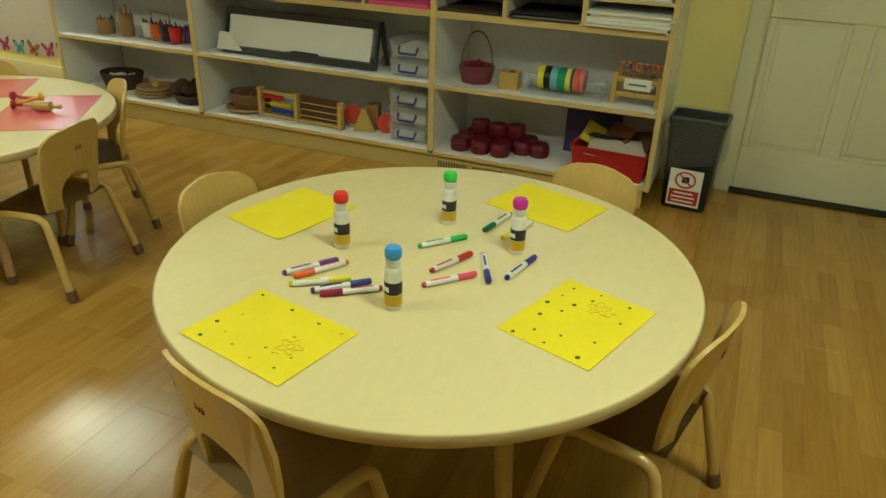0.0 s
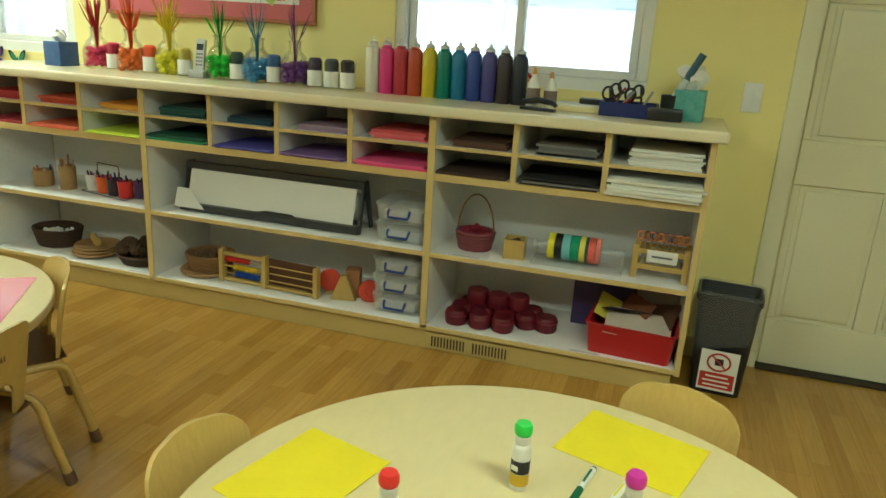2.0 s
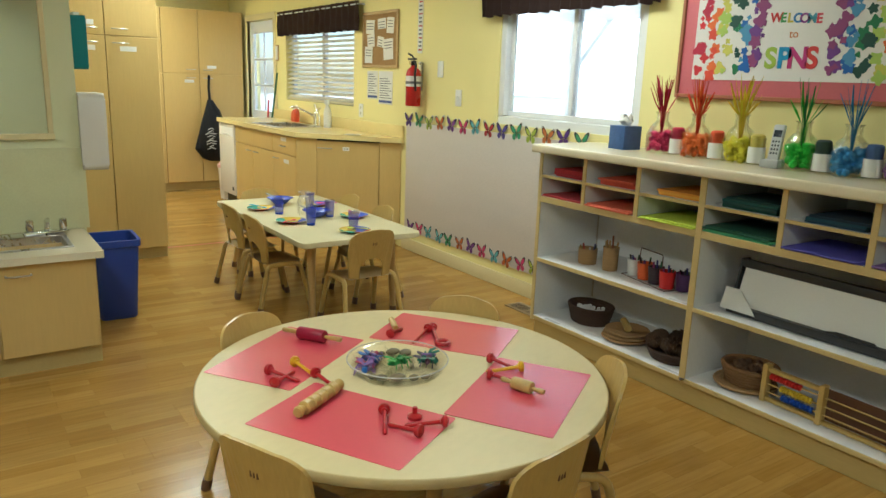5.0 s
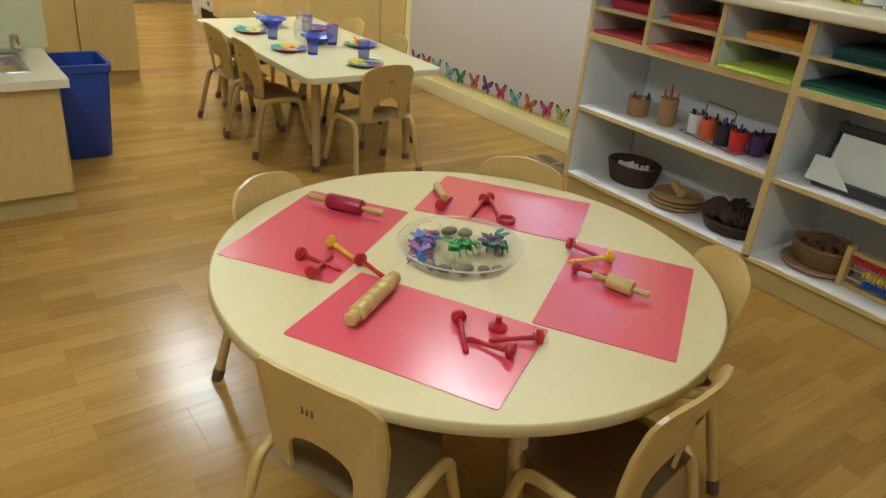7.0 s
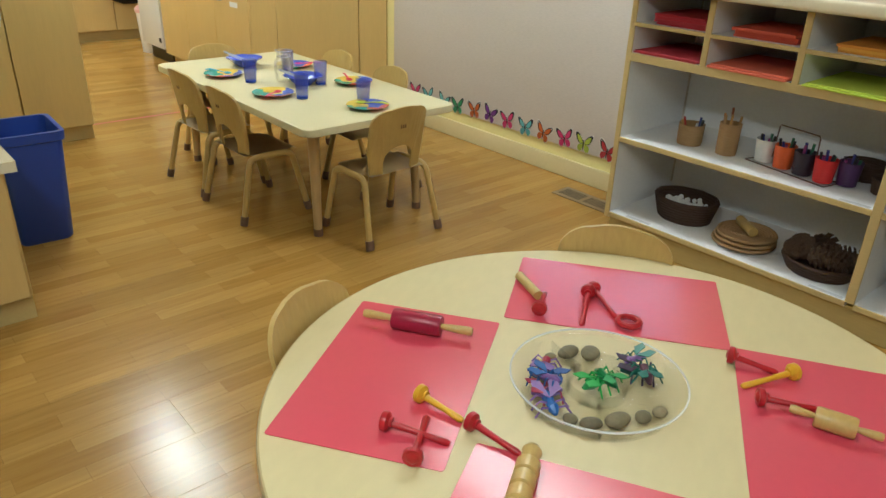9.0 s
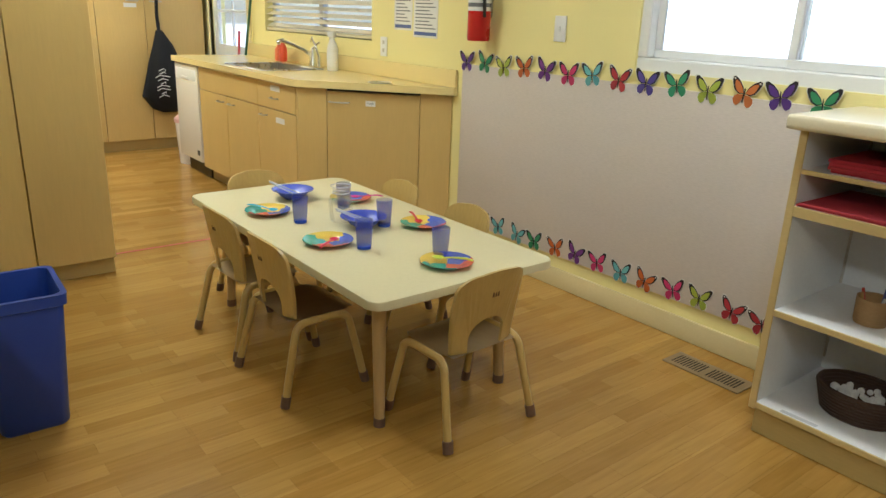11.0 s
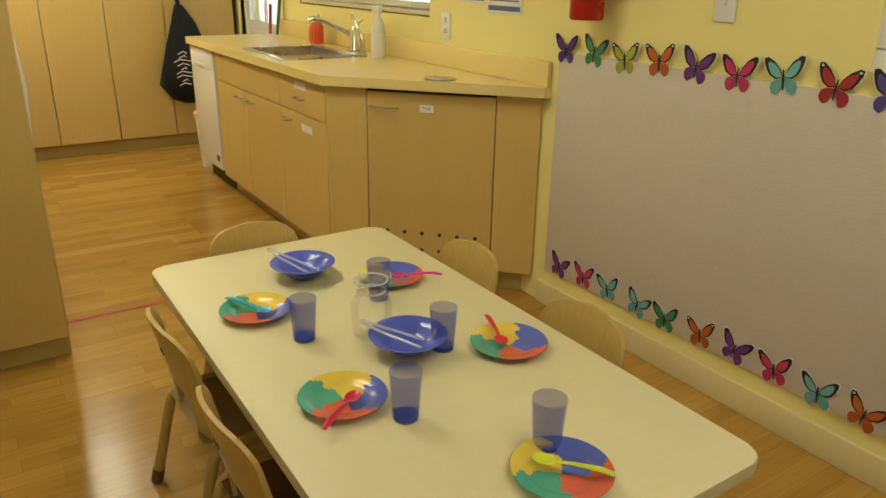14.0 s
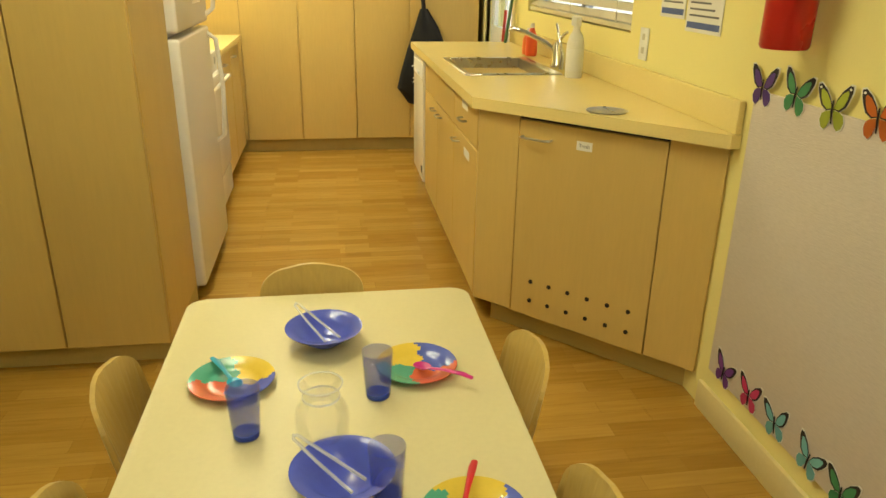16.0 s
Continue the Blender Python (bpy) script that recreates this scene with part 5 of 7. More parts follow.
basket(-3.13, 3.44, 0.52, 0.05, 0.055, WICKER_DARK, "small dark wicker basket on the middle shelf", 0.8, 1)
b = basket(-3.86, 3.45, 0.18, 0.135, 0.10, WICKER_DARK, "dark oval wicker basket holding white shells", 1.0, 0.8, 8)
part("shells", lumps(45, 0.085, 0.013, 2, 0.1), PAPER, b, "white shells", at=pose(0, 0, 0.06))
for k in range(3):
    woven_plate(-3.555 + 0.004 * k, 3.40, 0.18 + 0.018 * k, 0.118 - 0.004 * k, "round woven straw plate in a stack")
pin = tagged(part("wooden_cylinder", tube([(-3.60, 3.43, 0.263), (-3.50, 3.35, 0.263)], 0.019, 14), BIRCH), "small wooden roller lying on woven plates", "roller")
b = basket(-3.25, 3.40, 0.18, 0.135, 0.055, WICKER_DARK, "dark shallow basket heaped with pine cones", 1, 0.85, 5)


def pine_cone(x, y, z, s, turn):
    c = empty("pine_cone", pose(x, y, z, 70, turn, turn * 2), "brown open pine cone in a basket", "pine cone", "pine cones")
    bm = bmesh.new()
    lathe([(0, -0.5 * s), (0.2 * s, -0.4 * s), (0.28 * s, 0), (0.15 * s, 0.45 * s), (0, 0.55 * s)], 8, bm)
    for k in range(46):
        v = k / 45
        a, zz = k * 2.4, (-0.42 + 0.92 * v) * s
        r = s * (0.26 + 0.2 * math.sin(math.pi * (0.15 + 0.8 * v)))
        d = Vector((math.cos(a), math.sin(a), 0.25))
        tip = Vector((0, 0, zz)) + d * r
        side = Vector((-math.sin(a), math.cos(a), 0)) * 0.10 * s
        base = Vector((0, 0, zz)) + d * 0.12 * s
        q = [bm.verts.new(base + side * 0.6), bm.verts.new(base - side * 0.6), bm.verts.new(tip - side), bm.verts.new(tip + side)]
        bm.faces.new(q)
        w = [bm.verts.new(v2.co + Vector((0, 0, 0.035 * s))) for v2 in q]
        bm.faces.new(list(reversed(w)))
        for i in range(4):
            bm.faces.new((q[i], q[(i + 1) % 4], w[(i + 1) % 4], w[i]))
    tagged(part("cone", bm, CONE, c, smooth=False), kind="stuff")


for x, y, s, t in ((-3.33, 3.40, 0.11, 10), (-3.24, 3.36, 0.10, 60), (-3.17, 3.42, 0.11, 130), (-3.27, 3.46, 0.12, 200), (-3.19, 3.36, 0.09, 250), (-3.33, 3.34, 0.08, 300)):
    pine_cone(x, y, 0.18 + 0.075, s, t)

# second bay
DKGREY = plain((0.045, 0.045, 0.05), 0.4, "dark_steel")
pr = empty("paper_roll_cutter", pose(-2.47, 3.42, 0.52), "dark steel paper roll dispenser with white paper and cutter bar", "paper dispenser")
bm = bmesh.new()
for s in (-0.47, 0.47):
    part("side_frame", slab([(-0.085, 0.0), (-0.06, 0.0), (-0.01, 0.20), (0.06, 0.0), (0.085, 0.0), (0.02, 0.235), (-0.03, 0.235)], -0.006, 0.006, m=Matrix.Translation((s, 0, 0)) @ pose(0, 0, 0, 90, 0, 90)), DKGREY, pr, smooth=False)
part("top_bar", box((-0.475, -0.035, 0.20), (0.475, -0.005, 0.235), 0.004), DKGREY, pr)
part("cutter_bar", box((-0.475, -0.105, 0.004), (0.475, -0.065, 0.04), 0.004), DKGREY, pr)
part("paper_roll", tube([(-0.44, 0.03, 0.10), (0.44, 0.03, 0.10)], 0.065, 28), PAPER, pr, "roll of white paper")
bm = bmesh.new()
slab([(-0.45, 0.0), (0.44, 0.0), (0.44, 0.19), (-0.45, 0.19)], 0, 0.002, m=pose(0, -0.075, 0.035, 74, 0, 0), bm=bm)
part("paper_sheet", bm, PAPER, pr, smooth=False)
part("torn_flap", slab([(-0.50, 0.0), (-0.33, 0.0), (-0.43, 0.095), (-0.50, 0.095)], 0, 0.0015, m=pose(0, -0.112, 0.02, 70, 0, 0)), PAPER, pr, smooth=False)
part("blade_cover", slab([(-0.06, 0.0), (0.16, 0.0), (0.14, 0.012), (0.0, 0.014)], 0, 0.006, m=pose(0, -0.095, 0.041, 70)), BLACK, pr, smooth=False)

CLEAR = material("clear_plastic", (0.80, 0.82, 0.84), 0.10, alpha=0.24, scale=6, fine=40, bump=0.02, speck=0.05)


def drawer_box(x, y, z, words):
    """A clear lidded box with a blue carrying handle."""
    d = empty("clear_box", pose(x, y, z), words, "storage box", "clear storage boxes")
    bm = bmesh.new()
    outs = []
    for zz, s in ((0, 0.94), (0.075, 1.0), (0.075, 0.97), (0.003, 0.91)):
        outs.append([bm.verts.new((p[0] * s, p[1] * s, zz)) for p in rounded(0.23, 0.28, 0.02)])
    for a, b2 in zip(outs, outs[1:]):
        for i in range(len(a)):
            bm.faces.new((a[i], a[(i + 1) % len(a)], b2[(i + 1) % len(a)], b2[i]))
    bm.faces.new(outs[0])
    bm.faces.new(list(reversed(outs[-1])))
    part("box", bm, CLEAR, d)
    part("lid", slab(rounded(0.238, 0.288, 0.02), 0.076, 0.088, 0.003), CLEAR, d)
    part("contents", box((-0.09, -0.11, 0.005), (0.09, 0.11, 0.05), 0.01), plain((0.62, 0.62, 0.62), 0.7), d, "pale contents seen through plastic")
    part("handle", tube([(-0.05, -0.142, 0.06), (-0.05, -0.155, 0.05), (-0.045, -0.16, 0.03), (0.045, -0.16, 0.03), (0.05, -0.155, 0.05), (0.05, -0.142, 0.06)], 0.006, 8), plain((0.02, 0.04, 0.22), 0.35), d, "dark blue plastic handle")


for k in range(2):
    drawer_box(-1.785, 3.44, 0.52 + 0.09 * k, "clear plastic box with a blue handle")
for k in range(3):
    drawer_box(-1.79, 3.44, 0.18 + 0.09 * k, "clear plastic box with a blue handle")
woven_plate(-2.87, 3.42, 0.18, 0.13, "round woven straw plate below a basket")
b = basket(-2.86, 3.43, 0.20, 0.12, 0.085, WICKER, "brown wicker basket of wooden pieces", 1, 0.9, 6)
part("wooden_pieces", lumps(26, 0.085, 0.018, 7, 0.25), plain((0.14, 0.075, 0.04), 0.7), b, "small brown wooden pieces", at=pose(0, 0, 0.055))
ab = empty("abacus", pose(-2.60, 3.345, 0.18, 0, 0, -3), "wooden frame abacus with red, yellow and blue beads", "abacus")
for x in (-0.135, 0.115, 0.40):
    part("upright", box((x - 0.011, -0.02, 0), (x + 0.011, 0.02, 0.165 if x < 0.3 else 0.15), 0.003), BIRCH, ab)
part("top_rail", box((-0.124, -0.012, 0.135), (0.104, 0.012, 0.152), 0.003), BIRCH, ab)
part("bottom_rail", box((-0.124, -0.012, 0.004), (0.389, 0.012, 0.02), 0.003), BIRCH, ab)
for r, (col, z) in enumerate((((0.55, 0.02, 0.015), 0.115), ((0.72, 0.52, 0.02), 0.078), ((0.02, 0.07, 0.42), 0.042))):
    part("rod", tube([(-0.13, 0, z), (0.40, 0, z)], 0.0035, 6), BIRCH, ab)
    for k in range(10):
        part("bead", lathe([(0, 0), (0.008, 0), (0.0145, 0.004), (0.0145, 0.009), (0.008, 0.013), (0, 0.013)], 10, m=pose(-0.118 + 0.0142 * k + (0.05 if r == 1 else 0.06 if r == 2 else 0.0), 0, z, 0, 90, 0)), plain(col, 0.35), ab)
part("back_board", box((0.126, 0.014, 0.02), (0.389, 0.02, 0.15)), plain((0.12, 0.055, 0.03), 0.5), ab, "dark brown board", smooth=False)
tri = empty("balance_toy", pose(-2.08, 3.37, 0.18, 0, 0, 14), "wooden triangle balance toy with red discs", "toy")
part("triangle", slab([(-0.06, 0), (0.06, 0), (0.012, 0.125), (-0.012, 0.125)], -0.02, 0.02, 0.003, m=pose(0, 0, 0, 90, 0, 0)), BIRCH, tri)
part("block", box((0.0, 0.03, 0.0), (0.07, 0.10, 0.135), 0.004), plain((0.36, 0.17, 0.07), 0.5), tri)
for x, y, z in ((0.125, 0.0, 0.05), (-0.08, 0.06, 0.07)):
    part("disc", lathe([(0, -0.008), (0.05, -0.008), (0.055, 0.0), (0.05, 0.008), (0.02, 0.008), (0.018, 0.003), (0, 0.003)], 24, m=pose(x, y, z, 76, 10, 0)), plain((0.60, 0.06, 0.035), 0.4), tri)
    part("stand", box((x - 0.02, y - 0.015, 0), (x + 0.02, y + 0.03, z - 0.05), 0.002), BIRCH, tri)

# third bay
bk = basket(-1.46, 3.40, 0.52, 0.082, 0.085, plain((0.20, 0.045, 0.06), 0.7, "plum_wicker", bump=0.3), "plum wicker basket with a tall hooped handle", 1, 0.9, 6)
part("handle", tube([(0.082 * math.cos(a), 0, 0.075 + 0.17 * math.sin(a)) for a in [math.pi * i / 16 for i in range(17)]], 0.004, 6), WICKER, bk)
part("scoops", lumps(22, 0.06, 0.02, 9, 0.5), plain((0.17, 0.01, 0.03), 0.4), bk, "dark red pieces", at=pose(0, 0, 0.06))
wb = empty("wooden_box", pose(-1.27, 3.36, 0.52, 0, 0, 4), "small open wooden box", "box")
for lo, hi in (((-0.045, -0.045, 0), (0.045, 0.045, 0.006)), ((-0.045, -0.045, 0.006), (0.045, -0.038, 0.085)), ((-0.045, 0.038, 0.006), (0.045, 0.045, 0.085)), ((-0.045, -0.038, 0.006), (-0.038, 0.038, 0.085)), ((0.038, -0.038, 0.006), (0.045, 0.038, 0.085))):
    part("board", box(lo, hi, 0.0015, 1), BIRCH, wb)
part("contents", lumps(12, 0.025, 0.012, 5, 0.4), plain((0.14, 0.08, 0.04), 0.7), wb, at=pose(0, 0, 0.06))
td = empty("tape_dispenser", pose(-1.00, 3.37, 0.52), "clear acrylic tape dispenser with coloured tape rolls", "tape dispenser")
part("base", box((-0.19, -0.075, 0), (0.19, 0.075, 0.010), 0.003), CLEAR, td)
for s in (-0.185, 0.185):
    part("end_plate", slab([(-0.07, 0.01), (0.07, 0.01), (0.03, 0.085), (-0.03, 0.085)], -0.004, 0.004, 0.0, m=Matrix.Translation((s, 0, 0)) @ pose(0, 0, 0, 90, 0, 90)), CLEAR, td)
part("spindle", tube([(-0.185, 0, 0.072), (0.185, 0, 0.072)], 0.008, 10), CLEAR, td)
for k, (col, w) in enumerate((((0.80, 0.72, 0.03), 0.028), ((0.012, 0.012, 0.014), 0.03), ((0.22, 0.52, 0.60), 0.034), ((0.03, 0.30, 0.16), 0.036), ((0.80, 0.72, 0.12), 0.024), ((0.02, 0.10, 0.10), 0.01), ((0.70, 0.13, 0.10), 0.03), ((0.75, 0.22, 0.20), 0.018))):
    x = -0.125 + sum((0.028, 0.03, 0.034, 0.036, 0.024, 0.01, 0.03, 0.018)[:k]) + 0.001 * k
    part("tape_roll", lathe([(0.03, 0), (0.055, 0), (0.055, w - 0.001), (0.03, w - 0.001), (0.03, 0)], 28, m=pose(x, 0, 0.072, 0, 90, 0)), plain(col, 0.35), td)
sr = empty("scissor_rack", pose(-0.665, 3.37, 0.52, 0, 0, -3), "wooden rack holding children's scissors", "rack")
for s in (-0.10, 0.10):
    for y in (-0.045, 0.045):
        part("post", box((s - 0.012, y - 0.010, 0), (s + 0.012, y + 0.010, 0.14), 0.003), BIRCH, sr)
for z in (0.04, 0.105):
    part("rail", box((-0.088, -0.052, z), (0.088, -0.040, z + 0.022), 0.002), BIRCH, sr)
    part("rail", box((-0.088, 0.040, z), (0.088, 0.052, z + 0.022), 0.002), BIRCH, sr)
part("tray", box((-0.088, -0.04, 0.10), (0.088, 0.04, 0.115), 0.002), BIRCH, sr)
card = part("name_card", box((-0.055, -0.056, 0.075), (0.065, -0.0525, 0.125), 0.001), PAPER, sr, "white label card")
part("writing", box((-0.035, -0.0572, 0.095), (0.045, -0.0562, 0.103)), GREY_INK, card, smooth=False)
for k in range(7):
    x = -0.075 + 0.025 * k
    sc = part("scissors", tube([(x, 0.0, 0.05), (x + 0.003, 0.0, 0.15)], 0.006, 6), STEEL, sr)
    col = plain((0.55, 0.18, 0.03), 0.35) if k % 3 != 1 else plain((0.02, 0.025, 0.09), 0.35)
    for d in (-0.014, 0.014):
        part("finger_loop", tube([(x + d + 0.012 * math.cos(a), 0.0, 0.168 + 0.017 * math.sin(a)) for a in [2 * math.pi * i / 14 for i in range(14)]], 0.0045, 6, closed=True), col, sc)
n = 0
for row, (y, z, xs) in enumerate(((3.335, 0.0, (-1.505, -1.395, -1.29)), (3.42, 0.0, (-1.50, -1.40, -1.30, -1.20, -1.11)), (3.50, 0.0, (-1.48, -1.38, -1.28, -1.19)))):
    for x in xs:
        t = empty("paint_cup", pose(x, y, 0.18), "dark red plastic paint cup with a ribbed side", "cup", "dark red cups")
        n += 1
        part("cup", lathe([(0, 0), (0.045, 0), (0.05, 0.012), (0.05, 0.05), (0.046, 0.062), (0.042, 0.066), (0, 0.067)], 24), plain((0.12, 0.005, 0.017), 0.45), t)
        part("rim", tube([(0.05 * math.cos(a), 0.05 * math.sin(a), 0.045) for a in [2 * math.pi * i / 24 for i in range(24)]], 0.003, 6, closed=True), plain((0.20, 0.008, 0.025), 0.4), t)
for x, y in ((-1.44, 3.46), (-1.34, 3.44), (-1.25, 3.46)):
    t = empty("paint_cup", pose(x, y, 0.2475), "dark red plastic paint cup stacked on others", "cup", "dark red cups")
    part("cup", lathe([(0, 0), (0.045, 0), (0.05, 0.012), (0.05, 0.05), (0.046, 0.062), (0, 0.067)], 24), plain((0.12, 0.005, 0.017), 0.45), t)
tray = empty("red_tray", pose(-0.735, 3.38, 0.18, 0, 0, -4), "red plastic bin full of paper scraps", "bin")
bm = bmesh.new()
outs = []
for zz, w, d in ((0, 0.33, 0.22), (0.12, 0.36, 0.25), (0.135, 0.375, 0.265), (0.135, 0.345, 0.235), (0.006, 0.315, 0.205)):
    outs.append([bm.verts.new((p[0], p[1], zz)) for p in rounded(w, d, 0.018)])
for a, c2 in zip(outs, outs[1:]):
    for i in range(len(a)):
        bm.faces.new((a[i], a[(i + 1) % len(a)], c2[(i + 1) % len(a)], c2[i]))
bm.faces.new(outs[0])
bm.faces.new(list(reversed(outs[-1])))
part("bin", bm, plain((0.45, 0.012, 0.02), 0.35), tray)
for k, (x, y, z, w, d, rx, ry, rz, col) in enumerate(((0.02, -0.02, 0.12, 0.27, 0.20, 14, 3, 4, (0.62, 0.54, 0.46)), (-0.06, 0.06, 0.14, 0.18, 0.16, -24, 10, 30, (0.03, 0.03, 0.03)), (0.10, 0.07, 0.13, 0.14, 0.18, 30, -14, -20, (0.16, 0.08, 0.05)), (-0.12, 0.05, 0.15, 0.10, 0.12, 40, 25, 10, (0.60, 0.50, 0.05)), (0.0, 0.08, 0.16, 0.14, 0.10, 48, 8, -35, (0.22, 0.08, 0.04)))):
    part("paper_scrap", box((-w / 2, -d / 2, 0), (w / 2, d / 2, 0.003)), paper(col), tray, smooth=False, at=pose(x, y, z, rx, ry, rz))
tagged(part("purple_folder", box((-1.02, 3.56, 0.181), (-0.74, 3.585, 0.40), 0.003), plain((0.05, 0.035, 0.14), 0.5), at=Matrix.Identity(4)), "dark purple folder standing at the shelf back", "folder")
for x0, x1, z in ((-3.22, -3.10, 0.18), (-0.98, -0.86, 0.18), (-4.02, -3.9, 0.18), (-3.2, -3.1, 0.52), (-2.1, -1.98, 0.52), (-1.52, -1.40, 0.52)):
    tagged(part("shelf_label", box((x0, SF + 0.012, z + 0.0005), (x1, SF + 0.03, z + 0.0012)), plain((0.60, 0.60, 0.62), 0.5, "faded_label"), smooth=False), "faded paper label stuck on a shelf", "label", "shelf labels")

section()
# waste bin beside the door
wbn = empty("waste_bin", pose(-0.375, 3.425, 0, 0, 0, -4) @ Matrix.Diagonal((0.96, 0.96, 0.90, 1)), "black plastic waste bin with a clear liner and a notice", "bin")
bm = bmesh.new()
outs = []
for zz, w, d in ((0.0, 0.205, 0.17), (0.44, 0.25, 0.205), (0.455, 0.265, 0.22), (0.48, 0.265, 0.22), (0.48, 0.245, 0.2), (0.01, 0.185, 0.15)):
    outs.append([bm.verts.new((p[0], p[1], zz)) for p in rounded(w, d, 0.03)])
for a, c2 in zip(outs, outs[1:]):
    for i in range(len(a)):
        bm.faces.new((a[i], a[(i + 1) % len(a)], c2[(i + 1) % len(a)], c2[i]))
bm.faces.new(outs[0])
bm.faces.new(list(reversed(outs[-1])))
part("bin", bm, BLACK, wbn)
LINER = material("liner_film", (0.45, 0.47, 0.48), 0.12, alpha=0.12, scale=12, fine=40, bump=0.5, speck=0.1)
bm = bmesh.new()
outs, pr_ = [], random.Random(8)
for zz, s in ((0.25, 1.10), (0.31, 1.15), (0.38, 1.14), (0.45, 1.12), (0.492, 1.09), (0.492, 0.97), (0.38, 0.86)):
    outs.append([bm.verts.new((p[0] * (s + pr_.uniform(-0.03, 0.03)), p[1] * (s + pr_.uniform(-0.02, 0.02)), zz + (pr_.uniform(-0.05, 0.05) if zz == 0.25 else 0))) for p in rounded(0.25, 0.205, 0.04, 7)])
for a, c2 in zip(outs, outs[1:]):
    for i in range(len(a)):
        bm.faces.new((a[i], a[(i + 1) % len(a)], c2[(i + 1) % len(a)], c2[i]))
part("liner", bm, LINER, wbn, "thin clear plastic liner")
sg = part("notice", box((-0.075, -0.111, 0.10), (0.078, -0.1085, 0.30)), PAPER, wbn, "white notice with a red prohibition ring and red panel", smooth=False, at=pose(0.0, 0.0, -0.06, 3.5, 0, 0))
REDINK = plain((0.42, 0.03, 0.025), 0.6, "red_ink")
part("ring", tube([(0.045 * math.cos(a), -0.1135, 0.245 + 0.042 * math.sin(a)) for a in [2 * math.pi * i / 28 for i in range(28)]], 0.004, 6, closed=True), REDINK, sg)
part("slash", tube([(-0.03, -0.1135, 0.275), (0.03, -0.1135, 0.215)], 0.0035, 6), REDINK, sg)
part("symbol", box((-0.016, -0.1125, 0.228), (0.018, -0.1115, 0.262), 0.0), BLACK, sg, smooth=False)
pn = part("red_panel", box((-0.068, -0.1125, 0.112), (0.07, -0.1115, 0.19)), REDINK, sg, smooth=False)
for k, w in enumerate((0.045, 0.055, 0.05)):
    part("print_line", box((-w, -0.1135, 0.168 - 0.022 * k), (w, -0.1127, 0.176 - 0.022 * k)), PAPER, sg, smooth=False)
vent = empty("floor_vent", pose(-4.44, 3.513, 0), "tan metal floor vent beside the wall", "vent")
part("frame", box((-0.17, -0.065, 0.0005), (0.17, 0.065, 0.006), 0.002), plain((0.30, 0.21, 0.10), 0.45, "tan_metal"), vent)
# Dark bars on the frame paint the shade inside the vent slots.
for g in (-0.078, 0.078):
    for k in range(10):
        part("slot", box((g - 0.066 + 0.0135 * k, -0.04, 0.0058), (g - 0.06 + 0.0135 * k, 0.04, 0.0066)), DARK, vent, smooth=False)


# ---- things on the shelf worktop ----
section(0, 0, -0.06)
CT = 1.15
JAR = material("jar_glass", (0.85, 0.88, 0.88), 0.03, alpha=0.26, transmission=1.0, scale=3, fine=20, bump=0.0, speck=0.02)
YJ = 3.52


def pompom_jar(x, col, dark, sticks, words, seed, h=0.185, r=0.072):
    """A glass bottle half full of pompoms, with feathers or sticks of the same colour in its neck."""
    rng = random.Random(seed)
    j = empty("craft_jar", pose(x, YJ, CT), words, "jar", "craft jars")
    part("glass", lathe([(0, 0), (r * 0.9, 0), (r, 0.012), (r, h * 0.5), (r * 0.75, h * 0.72), (r * 0.42, h * 0.85), (r * 0.40, h * 1.05), (r * 0.5, h * 1.1), (r * 0.45, h * 1.1), (r * 0.36, h * 1.02), (r * 0.37, h * 0.86), (r * 0.7, h * 0.7), (r * 0.94, h * 0.5), (r * 0.94, 0.014), (0, 0.006)], 28), JAR, j, "clear glass jar")
    bm = bmesh.new()
    for k in range(95):
        a, q, z = rng.uniform(0, 6.28), (r - 0.015) * math.sqrt(rng.uniform(0.1, 1)), rng.uniform(0.016, h * 0.56)
        bmesh.ops.create_icosphere(bm, subdivisions=1, radius=rng.uniform(0.012, 0.018), matrix=Matrix.Translation((q * math.cos(a), q * math.sin(a), z)))
    part("pompoms", bm, plain(col, 0.9, "felt", bump=0.4), j, "fluffy coloured pompoms")
    for k in range(sticks * 2):
        a = rng.uniform(0, 6.28)
        lean = rng.uniform(0.008, 0.085)
        tip = (lean * math.cos(a), lean * math.sin(a) * 0.6, h * 1.1 + rng.uniform(0.04, 0.18))
        mid = (0.3 * tip[0] * 0.6, 0.3 * tip[1], h * 1.05)
        pts = [(0, 0, 0.05), mid, ((mid[0] + tip[0]) / 2 + rng.uniform(-0.006, 0.006), (mid[1] + tip[1]) / 2, (mid[2] + tip[2]) / 2), tip]
        wide = rng.choice((0.0022, 0.003, 0.005, 0.009))
        part("feather", tube(pts, [0.002, 0.0025, wide, wide * 0.35], 6, flat=0.45), plain(dark if k % 3 else col, 0.75, "feather", bump=0.3), j)


pompom_jar(-3.555, (0.62, 0.03, 0.13), (0.42, 0.02, 0.03), 17, "glass jar of pink pompoms and red feathers", 1)
pompom_jar(-3.345, (0.80, 0.17, 0.02), (0.72, 0.07, 0.02), 17, "glass jar of orange pompoms and feathers", 2)
pompom_jar(-3.115, (0.78, 0.72, 0.02), (0.78, 0.55, 0.02), 17, "glass jar of yellow pompoms and feathers", 3, 0.195)
pompom_jar(-2.825, (0.07, 0.52, 0.03), (0.02, 0.22, 0.05), 7, "glass jar of green pompoms and feathers", 4)
pompom_jar(-2.62, (0.06, 0.25, 0.55), (0.03, 0.20, 0.42), 6, "glass jar of blue pompoms and feathers", 5, 0.185, 0.076)
